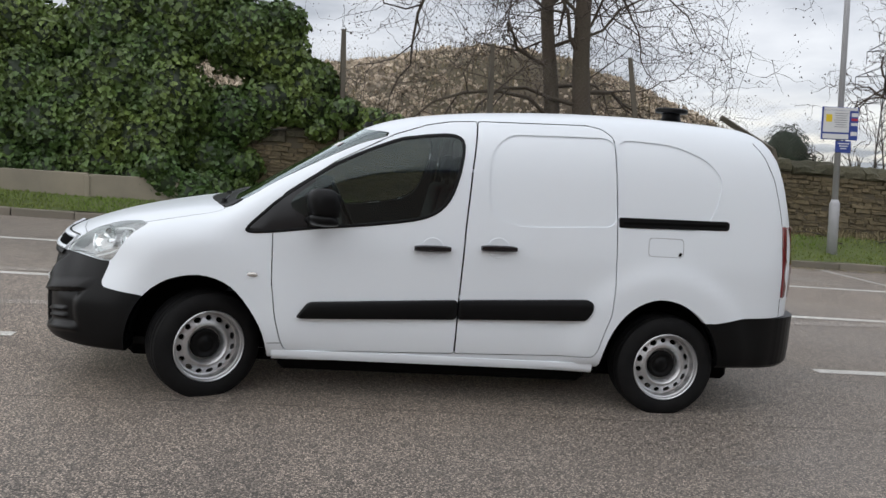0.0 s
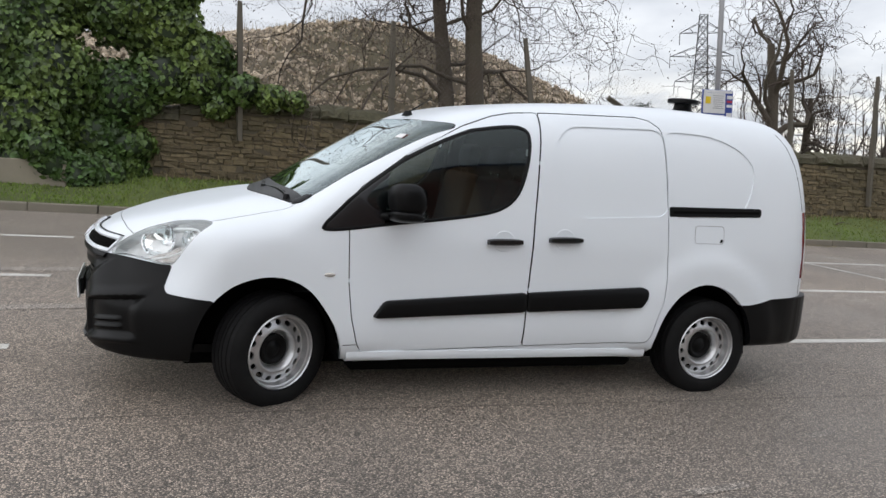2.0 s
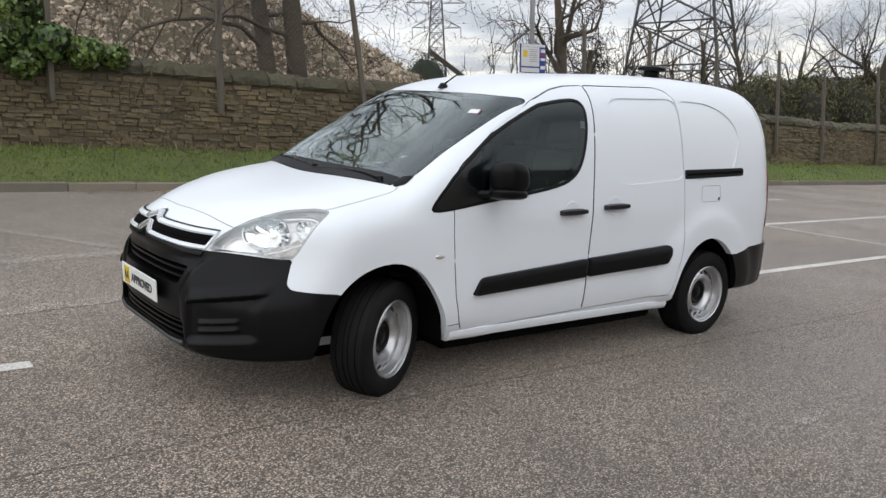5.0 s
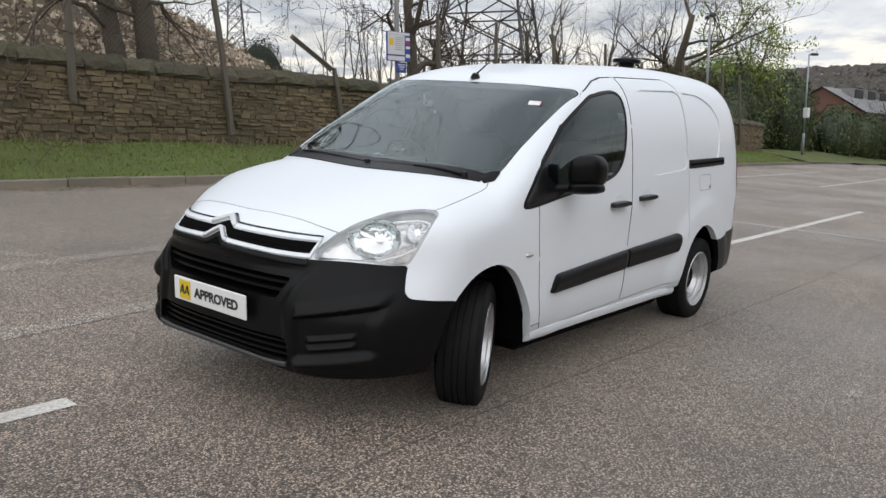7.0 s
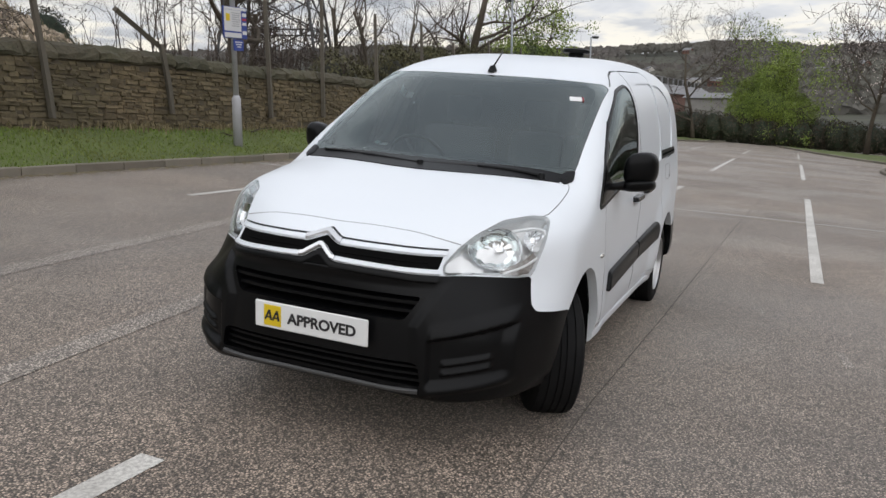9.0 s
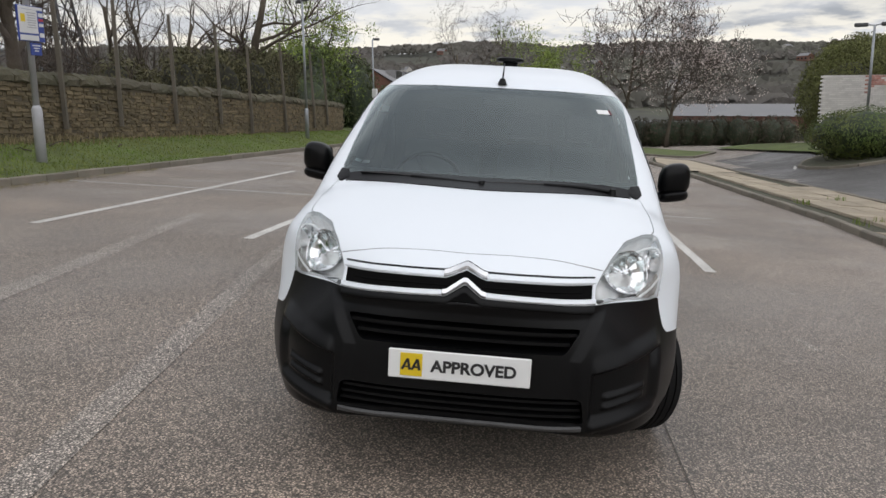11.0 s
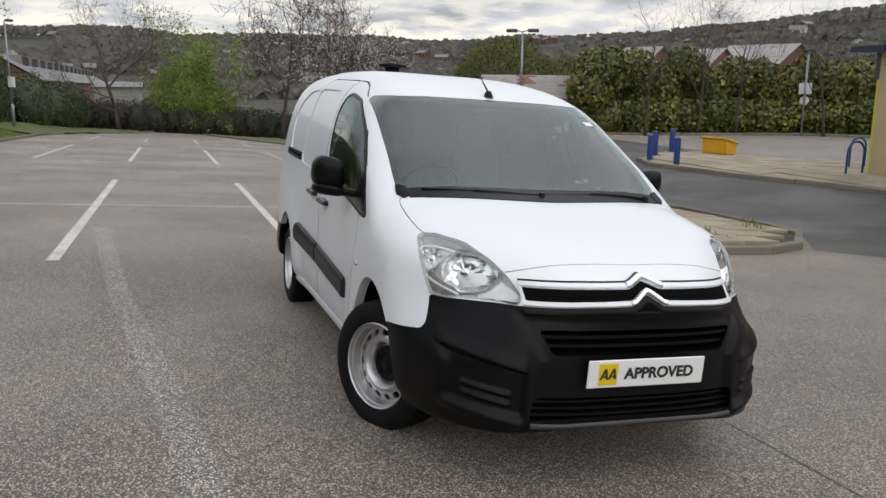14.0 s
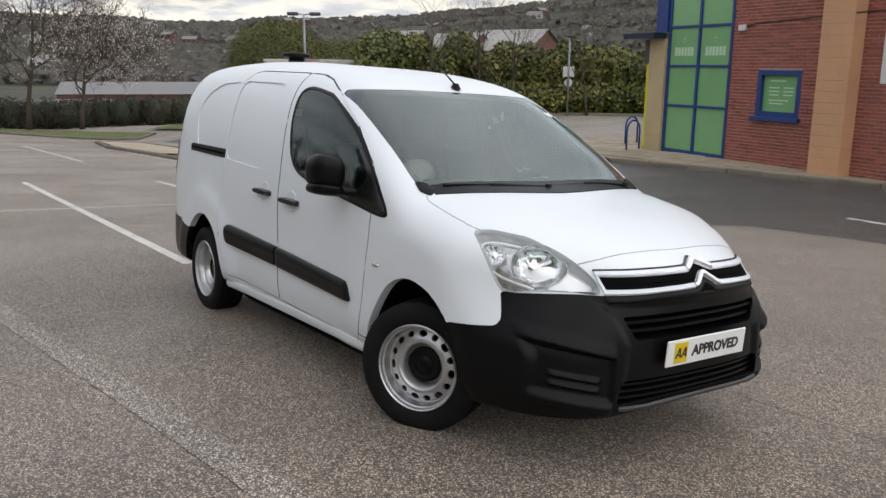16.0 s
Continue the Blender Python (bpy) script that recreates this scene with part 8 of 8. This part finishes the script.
    part("alarm_box", box_bm(0.20, 0.09, 0.14, 0.015, (2.55, -0.045, 3.17)), M["sign_white"], root, "small white alarm box")
    n = part("wall_notice", box_bm(0.70, 0.02, 0.95, 0.004, (6.55, -0.012, 2.45)), M["sign_white"], root, "white notice board")
    for k in range(5):
        part("notice_bar", box_bm(0.45, 0.003, 0.03, 0.0, (6.55, -0.0235, 2.75 - 0.12 * k)), M["sign_text"], n)


# ---------------------------------------------------------------- far side of the south road
def build_far_south():
    # verge and hedge wall
    far = [(26.5, -5.2), (27.6, -9.5), (26.3, -14.0), (25.2, -19.5), (22.6, -22.0), (14.0, -27.0), (20.0, -44.0), (44.0, -36.0), (44.0, -5.0)]
    drape("far_verge", far, 2.0, 0.10, M["turf"], "grass strip in front of the ivy wall", "verge")
    kerb_run("far_kerb", far[:6], "pale kerb of the far side of the road", 0.11, 0.14, 0.95)
    drape("far_road", [(17.9, -9.7), (27.5, -9.7), (26.1, -14.0), (25.0, -19.4), (22.5, -21.8), (13.9, -26.8), (11, -20), (12.0, -14.2), (13.5, -14.1), (14.7, -11.0), (15.7, -9.8)], 1.5, 0.006, M["slab_road"], "pale worn grey road beyond the pavement", "road")
    # white painted brick wall
    a, b = Vector((28.9, -5.75, 0)), Vector((28.2, -11.6, 0))
    d = (b - a).normalized()
    L = (b - a).length
    wall = tagged(new("white_wall"), "brick wall with peeling white paint behind the bush", "wall", kind="structure")
    wall.matrix_world = Matrix.Translation((a.x, a.y, G(a.x, a.y))) @ Matrix.Rotation(math.atan2(d.y, d.x), 4, "Z")
    part("wall_core", box_bm(L, 0.20, 2.86, 0.0, (L / 2, 0.13, 1.43)), M["render"], wall)
    shapes = [piece_mesh("brick", 0.2145, 0.06, 0.066, 0.004, M["white_brick"], 0.002, 600 + k) for k in range(4)]
    white, bare = [], []
    rg = np.random.default_rng(44)
    z, row = 0.0, 0
    while z < 2.84:
        x = -(0.1125 if row % 2 else 0)
        while x < L:
            m = Matrix.Translation((x + 0.11, 0.02 + rg.normal(0, 0.002), z))
            q = noise.noise(Vector((x * 0.55, z * 0.8, 3))) + 0.35 * noise.noise(Vector((x * 2.2, z * 2.2, 5))) + 0.10 * rg.normal()
            (bare if q > -0.06 + 0.25 * rg.random() and 1.4 < x < 5.6 else white).append((int(rg.integers(4)), m))
            x += 0.225
        z += 0.075
        row += 1
    o = hang("painted_brickwork", merged("painted_brickwork", shapes, white, M["white_brick"]), None, wall, "white painted bricks")
    o["kind"] = "stuff"
    o = hang("bare_brickwork", merged("bare_brickwork", shapes, bare, M["bare_brick"]), None, wall, "bare pink bricks where paint has peeled")
    o["kind"] = "stuff"
    # round bush on its own kerbed bed
    bx, by = 24.3, -5.75
    bush("round_bush", [(bx, by, G(bx, by) + 0.75, 1.75, 1.45, 0.95), (bx - 0.5, by - 0.5, G(bx, by) + 0.6, 1.3, 1.2, 0.85), (bx + 0.6, by + 0.6, G(bx, by) + 0.7, 1.2, 1.1, 0.85)], 0.09, 260, M["hedge_green"], "clipped round green bush on a kerbed bed", "bush", 91, "oval", M["inner_shade"])
    ring = [(bx + 2.15 * math.cos(t) + 0.3 * math.sin(t), by + 1.9 * math.sin(t)) for t in np.linspace(0, 2 * math.pi, 15)]
    drape("bush_bed", ring[:-1], 1.0, 0.09, M["soil"], "soil bed round the bush", "bed")
    kerb_run("bed_kerb", ring, "kerb round the bush bed", 0.10, 0.12, 0.9)
    # ivy over the rest of the wall
    blobs = []
    line = [(28.2, -10.6), (27.4, -13.0), (26.9, -16.5), (26.3, -20.0), (23.5, -23.5), (18.5, -27.5)]
    for (x0, y0), (x1, y1) in zip(line, line[1:]):
        n = max(2, int(math.hypot(x1 - x0, y1 - y0) / 1.0))
        for k in range(n):
            t = (k + 0.5) / n
            x, y = x0 + (x1 - x0) * t, y0 + (y1 - y0) * t
            top = 3.25 + 0.25 * rg.normal()
            blobs.append((x, y, G(x, y) + 0.85, 0.9, 0.95, 0.95))
            blobs.append((x + 0.3, y - 0.1, G(x, y) + top - 1.0, 0.95, 0.95, 1.05))
    blobs.append((27.9, -10.9, G(28, -11) + 2.75, 1.3, 1.3, 1.05))
    blobs.append((27.6, -10.2, G(28, -11) + 1.9, 1.0, 1.0, 1.0))
    bush("ivy_wall", blobs, 0.15, 130, M["ivy_gold"], "tall ivy mass over the yard wall with bare patches", "ivy", 92, "ivy", M["inner_shade"])
    for k, (x, y, h) in enumerate(((26.2, -12.15, 6.0), (26.2, -14.75, 6.6), (26.0, -16.6, 6.2), (24.3, -19.9, 5.6), (22.3, -22.6, 7.0), (20.0, -25.0, 7.4))):
        tree("bare_tree", (x, y, G(x, y)), h, 0.065, "slim bare roadside tree before the ivy wall", 110 + k, 0.6, 4, 0.35, (0, 0), None, 0.04, 0, 0, 0.0, kids=(7, 5, 4, 3), group="roadside trees")
    # speed sign
    x, y = 24.9, -19.2
    root = tagged(new("road_sign"), "grey pole with a white plate and a round sign", "road sign")
    root.matrix_world = pose(x, y, G(x, y) + 0.1, 0, 0, 47)
    tube("sign_pole", [(0, 0, -0.1), (0, 0, 3.55)], 0.045, M["steel"], root, 8)
    flat_panel("white_plate", 0.52, 0.48, 0.02, M["sign_white"], root, (0, -0.06, 1.95))
    flat_panel("blue_corner", 0.17, 0.15, 0.006, M["sign_blue"], root, (0.15, -0.074, 1.82))
    bm = bmesh.new()
    bmesh.ops.create_cone(bm, cap_ends=True, segments=24, radius1=0.19, radius2=0.19, depth=0.02, matrix=Matrix.Translation((0, -0.06, 1.44)) @ Matrix.Rotation(radians(90), 4, "X"))
    part("round_plate", bm, M["sign_white"], root)
    txt = bpy.data.curves.new("word", "FONT")
    txt.body, txt.size, txt.align_x, txt.align_y, txt.offset = "5", 0.25, "CENTER", "CENTER", 0.006
    tmp = new("tmp_text", txt)
    me = bpy.data.meshes.new_from_object(tmp.evaluated_get(bpy.context.evaluated_depsgraph_get()))
    bpy.data.objects.remove(tmp)
    hang("numeral", me, M["ink"], root, "", pose(0, -0.0725, 1.44, 90, 0, 0))
    part("lamp_head", box_bm(0.5, 0.16, 0.10, 0.03, (0.0, 0, 3.58)), M["lamp_grey"], root)


M["slab_road"] = asphalt_material("pale_worn_asphalt", (0.215, 0.195, 0.170), (1.35, 1.32, 1.28), (0.75, 0.75, 0.75), 1.1, 0.4)
M["hedge_green"] = material("bush_leaf", (0.070, 0.105, 0.020), 0.6, stain=(1.2, 0.7, (0.120, 0.120, 0.035)), per_island=0.4)
M["ivy_gold"] = material("golden_ivy_leaf", (0.085, 0.105, 0.022), 0.40, stain=(0.35, 0.85, (0.215, 0.200, 0.045)), per_island=0.6)


# ---------------------------------------------------------------- distant buildings
def house(name, x, y, z, w, d, h, roof, turn, label, wall_mat, roof_mat, windows=3, lights=0, tip=0.0):
    root = tagged(new(name), label, "house", "distant houses" if name == "distant_house" else "")
    root.matrix_world = pose(x, y, z, 0, tip, turn)
    part("wall_shell", box_bm(w, d, h, 0.0, (0, 0, h / 2)), wall_mat, root)
    bm = bmesh.new()
    o = 0.3
    v = [bm.verts.new(p) for p in ((-w / 2 - o, -d / 2 - o, h), (w / 2 + o, -d / 2 - o, h), (w / 2 + o, d / 2 + o, h), (-w / 2 - o, d / 2 + o, h), (-w / 2 - o, 0, h + roof), (w / 2 + o, 0, h + roof))]
    for f in ((0, 1, 5, 4), (2, 3, 4, 5), (0, 3, 2, 1)):
        bm.faces.new([v[k] for k in f])
    part("roof", bm, roof_mat, root)
    for s in (-1, 1):
        bm = bmesh.new()
        bm.faces.new([bm.verts.new(p) for p in ((s * (w / 2 + 0.02), -d / 2, h - 0.05), (s * (w / 2 + 0.02), d / 2, h - 0.05), (s * (w / 2 + 0.02), 0, h + roof * 0.96))])
        part("gable", bm, wall_mat, root)
    for k in range(windows):
        cx = -w / 2 + w * (k + 0.5) / windows
        for s in (-1, 1):
            part("window", box_bm(w / windows * 0.45, 0.08, h * 0.30, 0.0, (cx, s * (d / 2 + 0.02), h * 0.55)), M["dark_glass"], root)
    for s in (-1, 1):
        part("window", box_bm(0.08, d * 0.18, h * 0.28, 0.0, (s * (w / 2 + 0.02), 0.1 * d, h * 0.55)), M["dark_glass"], root)
    if lights:
        for k in range(lights):
            light = part("rooflight", box_bm(4.1, 0.9, 1.15, 0.0, (-33 + 5.2 * k, -d * 0.14, h + roof * 0.72)), M["slate"], root)
            part("rooflight_glass", box_bm(3.2, 0.05, 0.75, 0.0, (-33 + 5.2 * k, -d * 0.14 - 0.46, h + roof * 0.72 + 0.12)), M["dark_glass"], light)
    return root


def build_distance():
    house("warehouse", 106, 19.4, -6.6, 79, 6.4, 8.0, 2.1, 0, "low warehouse with grey roof and red brick gable", M["far_brick"], M["slate"], 6, 14, 0.54)
    house("shed", 88, 11.6, -6.0, 4.2, 10, 7.2, 0.5, 90, "pale industrial shed beyond the hedge", M["grey_render"], M["slate"], 0)
    house("shed", 118, -6.0, -10.0, 30, 12, 6.0, 1.4, 85, "long pale shed beyond the hedge", M["render"], M["slate"], 7)
    house("shed", 150, -38.0, -10.0, 34, 14, 7.0, 2.0, 70, "grey roofed works building in the valley", M["far_brick"], M["slate"], 7)
    # works roofs behind the ivy wall
    for x, y, z, w, d in ((65.1, -50.1, -1.3, 7.0, 8.6), (68.8, -45.3, -1.7, 5.2, 7.0), (72.0, -40.6, -1.5, 4.2, 6.5)):
        house("works_building", x, y, z, w, d, 5.0, 2.3, -158, "brick works with a pale sheeted roof behind the ivy", M["far_brick"], M["sheet_roof"], 3)
    rg = np.random.default_rng(99)
    n = 0
    for _ in range(70):
        az = radians(rg.uniform(-52, 14))
        d = rg.uniform(520, 1250)
        x, y = 5 + d * math.cos(az), 5 + d * math.sin(az)
        z = land(x, y) - 0.5
        house("distant_house", x, y, z, rg.uniform(9, 22), rg.uniform(8, 10), rg.uniform(5, 7), rg.uniform(2.5, 4), rg.uniform(0, 180), "small distant house on the hillside", M["render"] if rg.random() < 0.45 else M["far_brick"], M["slate"], 3)
    # woods on the hillside: clumps of many small crowns
    P, N = [], []
    for _ in range(46000):
        az = radians(rg.uniform(-60, 42))
        d = rg.uniform(420, 1450)
        x, y = 5 + d * math.cos(az), 5 + d * math.sin(az)
        if noise.noise(Vector((x / 120, y / 120, 4))) < -0.05 and d < 1250:
            continue
        P.append((x, y, land(x, y) + rg.uniform(0.5, 9)))
        N.append((-math.cos(az) + 0.2, -math.sin(az), 0.7))
    ob = leaf_cloud("hillside_woods", P, N, 8.0, M["woods"], None, "", 5, "ivy", 0.3)
    tagged(ob, "bare brown and green woods on the far hills", "woods", kind="stuff")
    # near valley trees just beyond the hedge
    blobs = []
    for k in range(34):
        az = radians(-52 + 66 * k / 34 + rg.normal(0, 0.6))
        d = rg.uniform(85, 150)
        x, y = 5 + d * math.cos(az), 5 + d * math.sin(az)
        if abs(math.degrees(az) - 7) < 5:
            continue
        h = rg.uniform(3.8, 6.5)
        blobs.append((x, y, land(x, y) + h * 0.5, h * 0.55, h * 0.55, h * 0.62))
    bush("valley_trees", blobs, 0.42, 16, M["woods_near"], "mixed bare and budding trees in the valley", "trees", 95, "oval", M["woods_shade"], shrink=0.62)
    # taller mixed screen behind the white wall
    blobs = []
    for x, y, h in ((44.0, -12.0, 6.2), (40.0, -11.5, 5.8), (37.0, -9.6, 5.0), (43.0, -13.5, 6.0), (38.5, -15.0, 4.6), (35.5, -12.0, 4.2)):
        blobs.append((x, y, G(x, y) + h * 0.45, 2.3, 2.3, h * 0.52))
    bush("willow_screen", blobs, 0.12, 260, M["willow"], "tall budding willows behind the white wall", "trees", 96, "oval", M["woods_shade"], shrink=0.62)


M["grey_render"] = material("stained_pale_render", (0.36, 0.35, 0.33), 0.9, grain=(1.5, 0.5, (0.24, 0.23, 0.21)), stain=(0.4, 0.5, (0.20, 0.19, 0.17)))
M["sheet_roof"] = material("pale_sheet_roof", (0.34, 0.33, 0.32), 0.6, grain=(3, 0.3, (0.26, 0.25, 0.24)), stain=(0.3, 0.4, (0.25, 0.23, 0.21)))
# base lightened and greyed: distance haze put into the colour
M["woods"] = material("hazy_far_wood_crowns", (0.095, 0.085, 0.078), 0.95, stain=(0.004, 0.8, (0.105, 0.108, 0.082)), per_island=0.16)
M["woods_near"] = material("valley_tree_twigs", (0.105, 0.090, 0.062), 0.9, stain=(0.03, 0.8, (0.095, 0.115, 0.042)), per_island=0.4)
M["willow"] = material("budding_willow", (0.115, 0.125, 0.035), 0.85, stain=(0.15, 0.7, (0.085, 0.085, 0.032)), per_island=0.35)

build_bus_sign()
lamp_post(28.8, 14.65, verge_height(28.8, 14.65), 5.5, "grey steel lamp post on the verge", (-1, 1), 30)
lamp_post(44.5, 14.9, G(44.5, 14.9) + 0.3, 5.5, "grey steel lamp post with a small box", (1,), -20, True)
lamp_post(28.0, -7.1, G(28.0, -7.1), 4.35, "grey lamp post before the white wall", (-1, 1), 60)
build_island()
build_south()
build_shop()
build_far_south()
build_distance()
